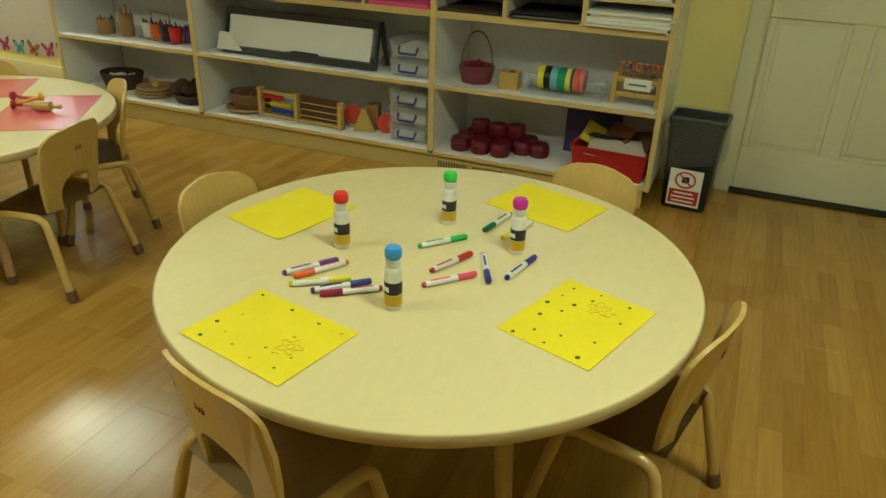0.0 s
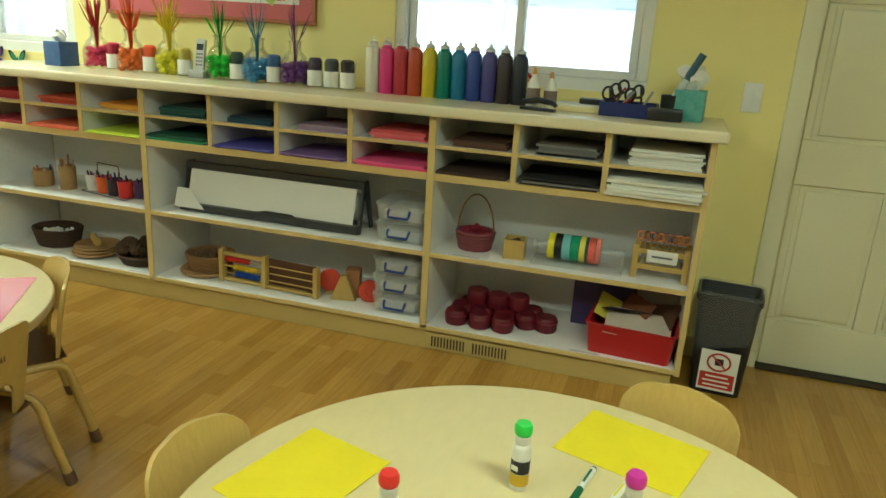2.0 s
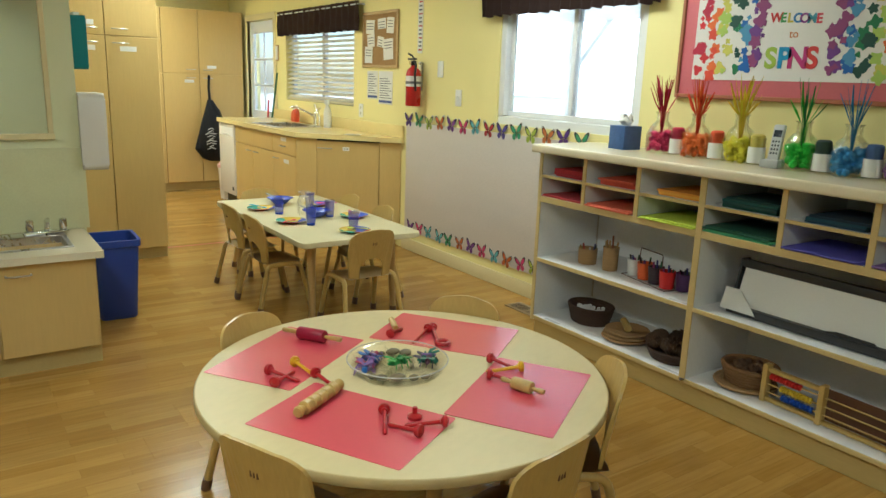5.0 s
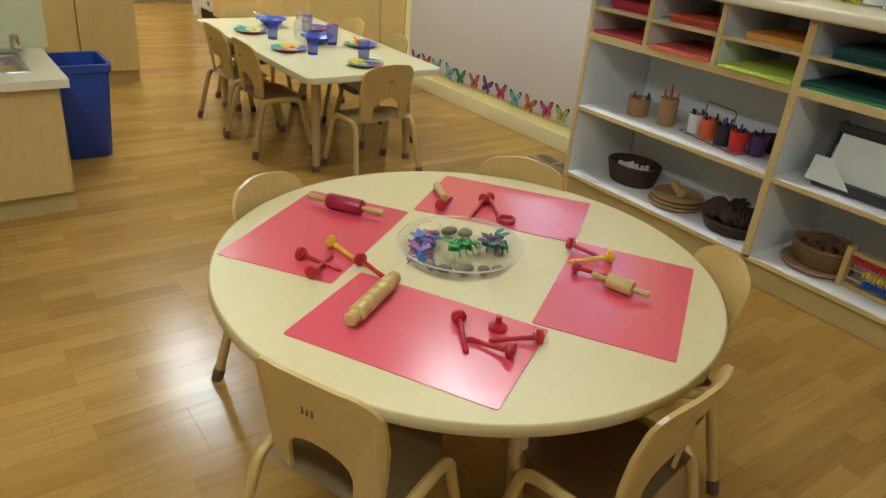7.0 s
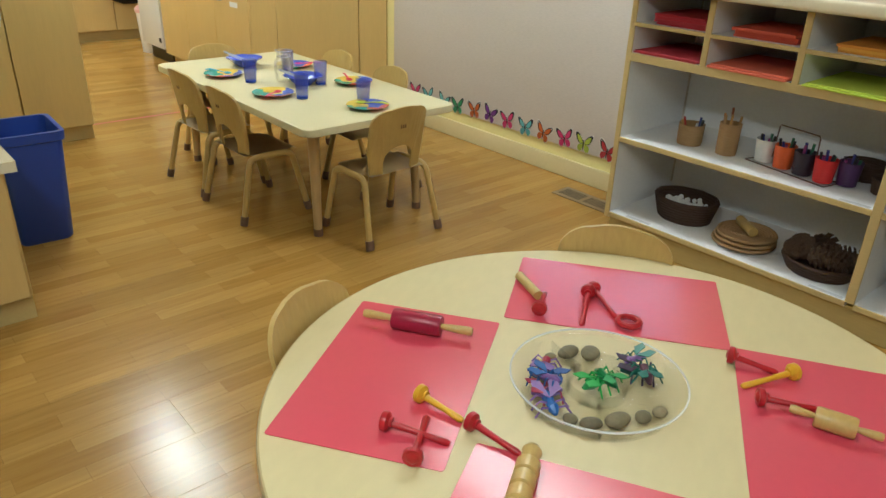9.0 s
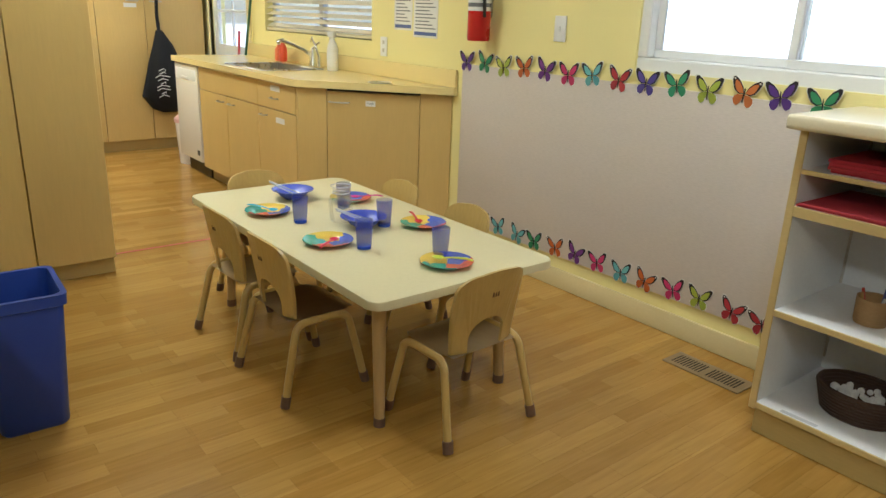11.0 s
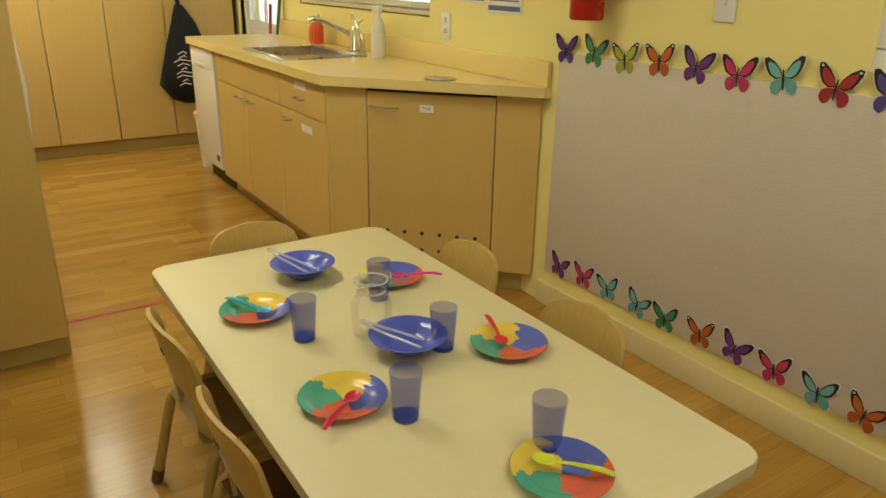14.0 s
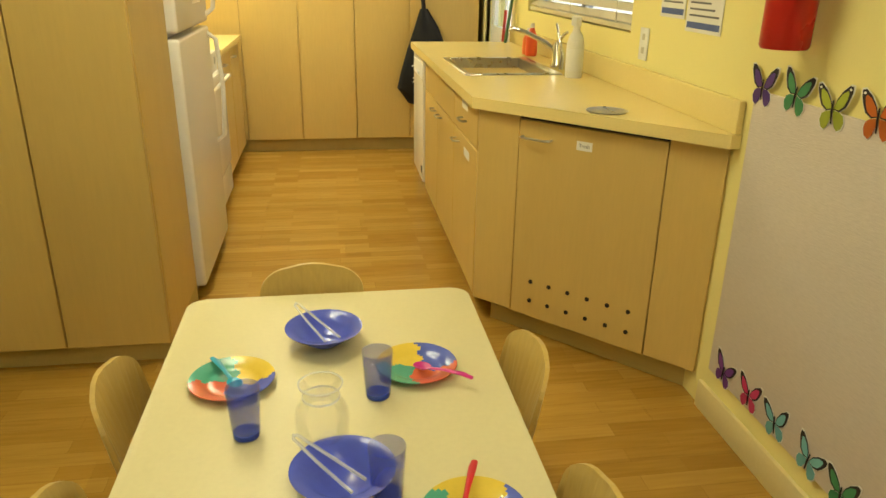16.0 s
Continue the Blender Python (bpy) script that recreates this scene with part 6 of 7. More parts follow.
pompom_jar(-2.42, (0.13, 0.035, 0.24), (0.20, 0.03, 0.28), 6, "glass jar of purple pompoms and feathers", 6, 0.185)


def small_jar(x, col, h=0.12, r=0.036, y=YJ - 0.01):
    j = empty("small_jar", pose(x, y, CT), "small glass jar of coloured sticks with a white label", "jar", "small craft jars")
    part("glass", lathe([(0, 0), (r, 0), (r, h), (r * 0.9, h), (r * 0.88, 0.006), (0, 0.006)], 20), JAR, j)
    part("filling", lathe([(0, 0.008), (r * 0.84, 0.008), (r * 0.84, h * 1.06), (r * 0.6, h * 1.12), (0, h * 1.13)], 14), plain(col, 0.7), j)
    part("label", lathe([(r * 1.012, h * 0.08), (r * 1.012, h * 0.66)], 20), PAPER, j, "white paper label")


for x, col in ((-3.445, (0.45, 0.02, 0.07)), (-3.225, (0.72, 0.10, 0.03)), (-3.02, (0.62, 0.52, 0.10)), (-2.725, (0.03, 0.06, 0.05)), (-2.525, (0.06, 0.12, 0.30)), (-2.31, (0.05, 0.035, 0.10)), (-2.225, (0.09, 0.10, 0.12)), (-2.145, (0.04, 0.035, 0.04))):
    small_jar(x, col)
ph = empty("cordless_phone", pose(-2.93, YJ - 0.02, CT, 0, 0, 10), "silver cordless telephone standing in its base", "telephone")
part("base", box((-0.04, -0.05, 0), (0.04, 0.04, 0.035), 0.01), plain((0.55, 0.56, 0.57), 0.35), ph)
hs = part("handset", box((-0.024, -0.012, 0), (0.024, 0.012, 0.16), 0.008), plain((0.60, 0.61, 0.62), 0.3), ph, at=pose(0, -0.005, 0.025, -14))
part("display", box((-0.017, -0.0135, 0.105), (0.017, -0.0115, 0.135), 0.001), plain((0.03, 0.04, 0.05), 0.2), hs)
for k in range(12):
    part("key", box((-0.016 + 0.012 * (k % 3), -0.0135, 0.03 + 0.017 * (k // 3)), (-0.008 + 0.012 * (k % 3), -0.0115, 0.039 + 0.017 * (k // 3)), 0.001, 1), plain((0.10, 0.10, 0.11), 0.5), hs)


def tissue_box(x, y, col, col2, words, tuft, w=0.115, h=0.12):
    t = empty("tissue_box", pose(x, y, CT, 0, 0, -6), words, "tissue box", "tissue boxes")
    part("carton", box((-w / 2, -w / 2, 0), (w / 2, w / 2, h), 0.002), material("printed_card", col, 0.5, other=col2, scale=28, fine=90, bump=0.02, speck=0.3), t)
    bm = bmesh.new()
    rng, rings = random.Random(len(words)), []
    for k in range(6):
        v = k / 5
        rr = (0.022 + 0.045 * v * tuft) * (1 - 0.5 * v ** 4)
        rings.append([bm.verts.new((rr * (1 + 0.3 * math.sin(3 * a + k)) * math.cos(a), rr * (0.6 + 0.3 * math.sin(2 * a + k * 2)) * math.sin(a), h - 0.004 + 0.075 * tuft * v + 0.008 * math.sin(4 * a))) for a in [2 * math.pi * i / 18 for i in range(18)]])
    for a, c2 in zip(rings, rings[1:]):
        for i in range(18):
            bm.faces.new((a[i], a[(i + 1) % 18], c2[(i + 1) % 18], c2[i]))
    bm.faces.new(list(reversed(rings[-1])))
    part("tissue", bm, PAPER, t, "crumpled white tissue")


tissue_box(-3.77, 3.50, (0.03, 0.07, 0.22), (0.07, 0.14, 0.34), "blue patterned tissue box with a white tissue", 0.8)
tissue_box(-0.645, 3.50, (0.02, 0.25, 0.25), (0.25, 0.50, 0.45), "teal spotted tissue box with a crumpled tissue", 1.25)
COLS = [(0.72, 0.70, 0.62), (0.62, 0.03, 0.22), (0.42, 0.025, 0.05), (0.42, 0.06, 0.025), (0.60, 0.48, 0.02), (0.02, 0.20, 0.15), (0.02, 0.16, 0.33), (0.03, 0.06, 0.30), (0.06, 0.05, 0.24), (0.045, 0.03, 0.035), (0.018, 0.022, 0.035)]
NAMES = ["white", "magenta", "crimson", "brick red", "yellow", "green", "blue", "dark blue", "violet", "brown", "black"]
for k, (col, nm) in enumerate(zip(COLS, NAMES)):
    b = empty("paint_bottle", pose(-2.03 + 0.0682 * k, 3.53, CT), "tall bottle of " + nm + " paint on the worktop", "bottle", "paint bottles")
    part("bottle", lathe([(0, 0), (0.031, 0), (0.033, 0.006), (0.033, 0.185), (0.028, 0.20), (0.02, 0.205), (0.02, 0.212), (0, 0.212)], 22), plain(col, 0.4, "paint_bottle"), b)
    part("cap", lathe([(0, 0.212), (0.021, 0.212), (0.021, 0.222), (0.008, 0.23), (0.005, 0.245), (0, 0.246)], 16), plain((0.60, 0.60, 0.60), 0.4) if k else plain((0.7, 0.69, 0.62), 0.4), b, "flip cap")
for x, y, h in ((-1.268, 3.45, 0.165), (-1.20, 3.47, 0.15)):
    g = empty("glue_bottle", pose(x, y, CT), "white glue bottle with a printed label", "bottle", "glue bottles")
    part("bottle", lathe([(0, 0), (0.026, 0), (0.028, 0.01), (0.027, h * 0.6), (0.012, h * 0.78), (0.011, h * 0.84), (0, h * 0.84)], 18), PAPER, g)
    part("cap", lathe([(0, h * 0.84), (0.011, h * 0.84), (0.005, h), (0, h)], 14), plain((0.60, 0.25, 0.03), 0.4), g)
    part("label", lathe([(0.0285, h * 0.12), (0.0280, h * 0.5)], 18), plain((0.22, 0.16, 0.14), 0.6), g, "dark printed label")
sp = empty("stapler", pose(-1.225, 3.36, CT, 0, 0, -8), "black desk stapler on the worktop", "stapler")
part("base", box((-0.075, -0.018, 0), (0.07, 0.018, 0.012), 0.004), BLACK, sp)
part("arm", tube([(-0.07, 0, 0.03), (0.0, 0, 0.042), (0.06, 0, 0.035), (0.075, 0, 0.022)], [0.016, 0.018, 0.016, 0.012], 10, flat=0.7), BLACK, sp)
pad = empty("note_tray", pose(-1.06, 3.50, CT), "cream tray of note paper with a black punch", "tray")
part("tray", box((-0.13, -0.06, 0), (0.10, 0.07, 0.022), 0.004), TRIM, pad)
part("sheets", box((-0.11, -0.05, 0.022), (0.08, 0.06, 0.03)), PAPER, pad, smooth=False)
part("punch", box((-0.02, -0.02, 0.031), (0.12, 0.035, 0.055), 0.006), BLACK, pad)
cadd = empty("rainbow_caddy", pose(-1.40, 3.62, CT, 0, 0, 8), "toy arch in rainbow colours by the window", "toy")
for k, col in enumerate(((0.55, 0.04, 0.03), (0.75, 0.30, 0.03), (0.72, 0.62, 0.05), (0.05, 0.30, 0.45), (0.14, 0.06, 0.26))):
    r = 0.125 - 0.0165 * k
    part("arch", tube([(r * math.cos(a), 0, 0.004 + r * 1.15 * math.sin(a)) for a in [math.pi * i / 20 for i in range(21)]], 0.0088, 6), plain(col, 0.5), cadd)
dt = empty("desk_tray", pose(-0.875, 3.46, CT, 0, 0, -3), "dark blue tray heaped with scissors, pens and clips", "tray")
for lo, hi in (((-0.11, -0.07, 0), (0.11, 0.07, 0.006)), ((-0.11, -0.07, 0.006), (0.11, -0.064, 0.055)), ((-0.11, 0.064, 0.006), (0.11, 0.07, 0.055)), ((-0.11, -0.064, 0.006), (-0.104, 0.064, 0.055)), ((0.104, -0.064, 0.006), (0.11, 0.064, 0.055))):
    part("panel", box(lo, hi, 0.0015, 1), plain((0.02, 0.03, 0.16), 0.35), dt)
rng = random.Random(12)
for k in range(17):
    col = [(0.015, 0.015, 0.018), (0.05, 0.05, 0.06), (0.02, 0.03, 0.12), (0.35, 0.35, 0.36), (0.4, 0.03, 0.03)][k % 5]
    x, y = rng.uniform(-0.09, 0.06), rng.uniform(-0.05, 0.05)
    part("pen", tube([(x, y, 0.02 + 0.002 * k), (x + rng.uniform(-0.02, 0.06), y + rng.uniform(-0.03, 0.03), rng.uniform(0.07, 0.125))], 0.005, 7), plain(col, 0.35), dt)
for k in range(5):
    x, z = -0.09 + 0.03 * k, 0.085 + 0.015 * (k % 3)
    part("scissor_loop", tube([(x + 0.020 * math.cos(a), -0.01 + 0.01 * math.sin(a), z + 0.024 * math.sin(a)) for a in [2 * math.pi * i / 14 for i in range(14)]], 0.005, 6, closed=True), BLACK, dt)
tagged(part("tape_dispenser", box((-0.80, 3.36, CT), (-0.665, 3.405, CT + 0.05), 0.012), BLACK), "black desk tape dispenser in front of the tray", "tape dispenser")
tagged(part("black_cup", lathe([(0, 0), (0.03, 0), (0.033, 0.095), (0.029, 0.095), (0.027, 0.005), (0, 0.005)], 20, m=pose(-0.725, 3.47, CT)), BLACK), "black pen cup behind the tape dispenser", "cup")
rl = empty("paper_tube", pose(-0.745, 3.475, CT + 0.006, 0, 26, 0), "slanted blue and white roll standing in a cup", "roll")
part("roll", tube([(0, 0, 0), (0, 0, 0.28)], 0.014, 12), plain((0.55, 0.60, 0.62), 0.5), rl)
part("band", tube([(0, 0, 0.17), (0, 0, 0.281)], 0.0148, 12), plain((0.04, 0.10, 0.16), 0.45), rl)

# ---- rainbow poster ----
section(0, 0, -0.04)
po = empty("welcome_poster", pose(-3.02, WALL - 0.002, 1.42), "handmade welcome poster of a painted rainbow in a pink frame", "poster")
PW, PH = 1.21, 0.94
part("mount", box((-PW / 2, -0.010, 0), (PW / 2, 0, PH), 0.002), PINK_MAT, po, "deep pink paper border")
bm = bmesh.new()
for lo, hi in (((-PW / 2 - 0.012, -0.016), (PW / 2 + 0.012, 0.004)), ((-PW / 2 - 0.012, PH - 0.004), (PW / 2 + 0.012, PH + 0.016)), ((-PW / 2 - 0.012, 0.004), (-PW / 2 + 0.008, PH - 0.004)), ((PW / 2 - 0.008, 0.004), (PW / 2 + 0.012, PH - 0.004))):
    box((lo[0], -0.02, lo[1]), (hi[0], -0.001, hi[1]), 0.003, 1, bm)
part("frame", bm, plain((0.42, 0.16, 0.08), 0.5, "wooden_frame"), po)
part("sheet", box((-0.525, -0.0125, 0.075), (0.525, -0.0102, PH - 0.075)), PAPER, po, "white painting paper", smooth=False)
rng = random.Random(31)
BANDS = [((0.60, 0.03, 0.04), (0.45, 0.02, 0.06)), ((0.75, 0.16, 0.03), (0.70, 0.08, 0.04)), ((0.62, 0.60, 0.10), (0.45, 0.62, 0.12)), ((0.03, 0.20, 0.08), (0.02, 0.08, 0.06)), ((0.03, 0.14, 0.50), (0.10, 0.30, 0.55)), ((0.16, 0.05, 0.28), (0.26, 0.06, 0.20))]
LAY = 0
for k, (c1_, c2_) in enumerate(BANDS):
    R = 0.475 - 0.058 * k
    for tone in (c1_, c2_):
        bm = bmesh.new()
        for q in range(34):
            u = rng.random()
            span = 0.30 + math.pi * R + 0.30
            s_ = u * span
            if s_ < 0.30:
                px, pz = -R, 0.10 + s_
            elif s_ > span - 0.30:
                px, pz = R, 0.10 + (span - s_)
            else:
                a = math.pi - (s_ - 0.30) / R
                px, pz = R * math.cos(a), 0.40 + R * 0.82 * math.sin(a)
            px += rng.uniform(-0.026, 0.026)
            pz += rng.uniform(-0.02, 0.02)
            pz = min(max(pz, 0.095), PH - 0.10)
            rad, ph0, lobes = rng.uniform(0.009, 0.030), rng.uniform(0, 6), rng.choice((3, 4, 5))
            pts = [(px + rad * (1 + 0.28 * math.sin(lobes * a + ph0)) * math.cos(a), pz + rad * (1 + 0.28 * math.sin(lobes * a + ph0)) * math.sin(a)) for a in [2 * math.pi * i / 14 for i in range(14)]]
            LAY += 1
            d = 0.0128 + 0.000004 * LAY
            vs = [bm.verts.new((x, -d, z)) for x, z in pts]
            vb = [bm.verts.new((x, -0.0122, z)) for x, z in pts]
            bm.faces.new(vs)
            for i in range(14):
                bm.faces.new((vs[i], vs[(i + 1) % 14], vb[(i + 1) % 14], vb[i]))
        tagged(part("paint_prints", bm, plain(tone, 0.6, "poster_paint", bump=0.3), po, "dabs and prints of poster paint", smooth=False), kind="stuff")
WORD = [("W", (0.60, 0.05, 0.05)), ("E", (0.10, 0.35, 0.12)), ("L", (0.62, 0.5, 0.05)), ("C", (0.05, 0.2, 0.5)), ("O", (0.25, 0.06, 0.3)), ("M", (0.1, 0.35, 0.5)), ("E", (0.60, 0.05, 0.08))]
for k, (ch, col) in enumerate(WORD):
    lettering("letter", ch, 0.056, plain(col, 0.6, "letter_paint"), po, pose(-0.104 + 0.033 * k, -0.0132, 0.35 - 0.002 * k, 90), 0.0009, 0.03)
lettering("letter", "to", 0.05, plain((0.60, 0.20, 0.06), 0.6, "letter_paint"), po, pose(-0.012, -0.0132, 0.278, 90), 0.0009)
for k, (ch, col) in enumerate((("S", (0.40, 0.55, 0.06)), ("P", (0.04, 0.30, 0.60)), ("N", (0.50, 0.04, 0.22)), ("S", (0.60, 0.05, 0.05)))):
    lettering("letter", ch, 0.125, plain(col, 0.6, "letter_paint"), po, pose(-0.108 + 0.064 * k, -0.0132, 0.172, 90), 0.0012, 0.035)

# ---- butterfly borders ----
section()
def butterfly_mesh():
    up = [(0.002, 0.004), (0.010, 0.026), (0.026, 0.045), (0.046, 0.058), (0.057, 0.056), (0.057, 0.044), (0.050, 0.026), (0.040, 0.010), (0.022, 0.000)]
    lo = [(0.002, 0.002), (0.024, -0.001), (0.036, -0.008), (0.040, -0.022), (0.034, -0.036), (0.022, -0.042), (0.012, -0.034), (0.004, -0.014)]
    return up, lo


UPW, LOW_W = butterfly_mesh()


def plate_of(points, s, d0, d1, mirror):
    pts = [(p[0] * s * mirror, p[1] * s) for p in points]
    return slab(pts, d0, d1, m=pose(0, 0, 0, 90))


BUG = [(0.10, 0.035, 0.26), (0.06, 0.28, 0.12), (0.40, 0.46, 0.05), (0.55, 0.13, 0.02), (0.17, 0.04, 0.26), (0.60, 0.04, 0.16), (0.18, 0.48, 0.52), (0.42, 0.03, 0.04), (0.10, 0.07, 0.34), (0.06, 0.32, 0.16), (0.42, 0.50, 0.05), (0.58, 0.18, 0.04)]
BUGN = ["purple", "green", "lime", "orange", "violet", "pink", "turquoise", "red", "indigo", "green", "lime", "orange"]
INK = plain((0.02, 0.015, 0.02), 0.7, "black_print")
WHITE_CARD = plain((0.78, 0.78, 0.76), 0.7, "white_card")
made = {}


def butterfly(x, z, k, s, tilt, proud):
    k %= len(BUG)
    at = pose(x, proud, z, 0, tilt, 0)
    if (k, s) in made:
        return copy_thing(made[(k, s)], at)
    b = empty("butterfly_cutout", at, BUGN[k] + " printed paper butterfly on the wall", "butterfly", "paper butterflies")
    made[(k, s)] = b
    for mir in (1, -1):
        w = part("wing", plate_of([(p[0] * 1.06, p[1] * 1.06) for p in UPW], s, 0.0, 0.0012, mir), WHITE_CARD, b, smooth=False)
        part("upper_print", plate_of(UPW, s, 0.0013, 0.0017, mir), INK, w, smooth=False)
        inner = [(0.004, 0.006), (0.012, 0.024), (0.027, 0.040), (0.042, 0.047), (0.046, 0.042), (0.043, 0.028), (0.035, 0.013), (0.02, 0.004)]
        part("colour_print", plate_of(inner, s, 0.0018, 0.0021, mir), plain(BUG[k], 0.55, "printed_wing"), w, smooth=False)
        w2 = part("wing", plate_of([(p[0] * 1.06, p[1] * 1.06) for p in LOW_W], s, 0.0002, 0.0011, mir), WHITE_CARD, b, smooth=False)
        part("lower_print", plate_of(LOW_W, s, 0.0012, 0.0018, mir), plain(tuple(c * 0.8 for c in BUG[k]), 0.55, "printed_wing"), w2, smooth=False)
        if k in (3, 7, 11, 2):
            part("spot", plate_of([(0.049 + 0.004 * math.cos(a), 0.050 + 0.003 * math.sin(a)) for a in [2 * math.pi * i / 8 for i in range(8)]], s, 0.0018, 0.0022, mir), WHITE_CARD, w, smooth=False)
    part("body", tube([(0, -0.002, -0.028 * s), (0, -0.004, 0.0), (0, -0.003, 0.024 * s)], [0.0015, 0.0028, 0.0018], 6), INK, b)
    return b


for k in range(14):
    x = -6.25 + 0.1515 * k + 0.006 * math.sin(k * 3.1)
    butterfly(x, 1.078 + 0.006 * math.sin(k * 2.3), k, 1.08, 8 * math.sin(k * 1.9), WALL - 0.013)
for k in range(15):
    x = -6.195 + 0.1425 * k + 0.006 * math.sin(k * 2.7)
    butterfly(x, 0.203 + 0.006 * math.sin(k * 1.3), (4, 5, 6, 6, 1, 3, 4, 5, 6, 3, 5, 10, 7, 7, 2, 5, 4)[k], 1.0, 12 * math.sin(k * 2.2 + 1), WALL - 0.0132)

# ---- round table with paint daubers and markers ----
section(-0.017, 0.042, 0)
TZ = 0.5165


def dauber(x, y, cap, words):
    d = empty("paint_dauber", pose(x, y, TZ), words, "dauber bottle", "paint daubers")
    part("bottle", lathe([(0, 0), (0.0175, 0), (0.019, 0.004), (0.019, 0.092), (0.0175, 0.098), (0.0145, 0.101), (0.0165, 0.106), (0.0165, 0.118), (0.013, 0.121), (0, 0.121)], 24), plain((0.74, 0.72, 0.66), 0.3, "white_plastic"), d)
    part("cap", lathe([(0, 0.1215), (0.0165, 0.1215), (0.0185, 0.126), (0.0185, 0.138), (0.015, 0.145), (0, 0.146)], 24), plain(cap, 0.4), d, "round coloured cap")
    part("yellow_label", lathe([(0.01935, 0.012), (0.01935, 0.038)], 24), plain((0.62, 0.40, 0.02), 0.5), d)
    part("dark_label", lathe([(0.01935, 0.039), (0.01935, 0.068)], 24), plain((0.025, 0.02, 0.03), 0.5), d)
    part("white_print", box((-0.008, -0.0203, 0.047), (0.008, -0.019, 0.057)), PAPER, d, smooth=False, at=pose(0, 0, 0, 0, 0, -25))


dauber(-1.055, 1.368, (0.72, 0.035, 0.03), "white paint dauber bottle with a red cap")
dauber(-0.873, 1.62, (0.10, 0.62, 0.08), "white paint dauber bottle with a green cap")
dauber(-0.653, 1.532, (0.55, 0.03, 0.36), "white paint dauber bottle with a magenta cap")
dauber(-0.812, 1.163, (0.07, 0.30, 0.70), "white paint dauber bottle with a blue cap")


def marker(p, q, col, words):
    """A felt marker lying on the table; the cap is at q."""
    p, q = Vector((*p, 0)), Vector((*q, 0))
    d = q - p
    m = empty("felt_marker", pose(p.x, p.y, TZ + 0.0078, 0, 0, math.degrees(math.atan2(d.y, d.x))), words, "marker", "felt markers")
    L_ = 0.138
    part("barrel", lathe([(0, 0.008), (0.0068, 0.008), (0.0074, 0.012), (0.0074, L_ * 0.64), (0, L_ * 0.64)], 14, m=pose(0, 0, 0, 0, 90, 0)), plain((0.76, 0.75, 0.74), 0.35, "white_plastic"), m)
    part("cap", lathe([(0, L_ * 0.64), (0.0078, L_ * 0.64), (0.0076, L_ - 0.004), (0.006, L_), (0, L_)], 14, m=pose(0, 0, 0, 0, 90, 0)), plain(col, 0.35), m, "coloured cap")
    part("end_plug", lathe([(0, 0), (0.005, 0.0), (0.0066, 0.004), (0.0066, 0.009), (0, 0.009)], 14, m=pose(0, 0, 0, 0, 90, 0)), plain(tuple(c * 0.8 for c in col), 0.35), m)
    part("printing", box((0.02, -0.003, 0.0068), (0.07, 0.002, 0.0077)), plain(col, 0.5), m, smooth=False)


NAVY, PURPLE = (0.03, 0.03, 0.22), (0.10, 0.035, 0.26)
for p, q, col, nm in (((-1.10, 1.175), (-1.015, 1.30), PURPLE, "purple"), ((-0.995, 1.29), (-1.075, 1.165), (0.75, 0.13, 0.02), "orange"), ((-1.06, 1.14), (-0.95, 1.225), (0.72, 0.66, 0.03), "yellow"), ((-1.0, 1.135), (-0.895, 1.24), NAVY, "navy"), ((-0.865, 1.215), (-0.972, 1.135), (0.28, 0.01, 0.07), "maroon"),
                      ((-0.88, 1.44), (-0.79, 1.55), (0.06, 0.48, 0.07), "green"), ((-0.80, 1.335), (-0.745, 1.47), (0.42, 0.02, 0.02), "red"), ((-0.79, 1.265), (-0.695, 1.375), (0.68, 0.07, 0.14), "pink"), ((-0.72, 1.47), (-0.66, 1.345), NAVY, "navy"), ((-0.63, 1.38), (-0.60, 1.515), (0.03, 0.03, 0.25), "blue"), ((-0.735, 1.735), (-0.762, 1.61), (0.015, 0.12, 0.06), "dark green"), ((-0.665, 1.71), (-0.705, 1.585), (0.72, 0.64, 0.03), "yellow")):
    marker(p, q, col, "white felt marker with a " + nm + " cap")
YPAPER = plain((0.80, 0.66, 0.008), 0.65, "yellow_paper", speck=0.05)


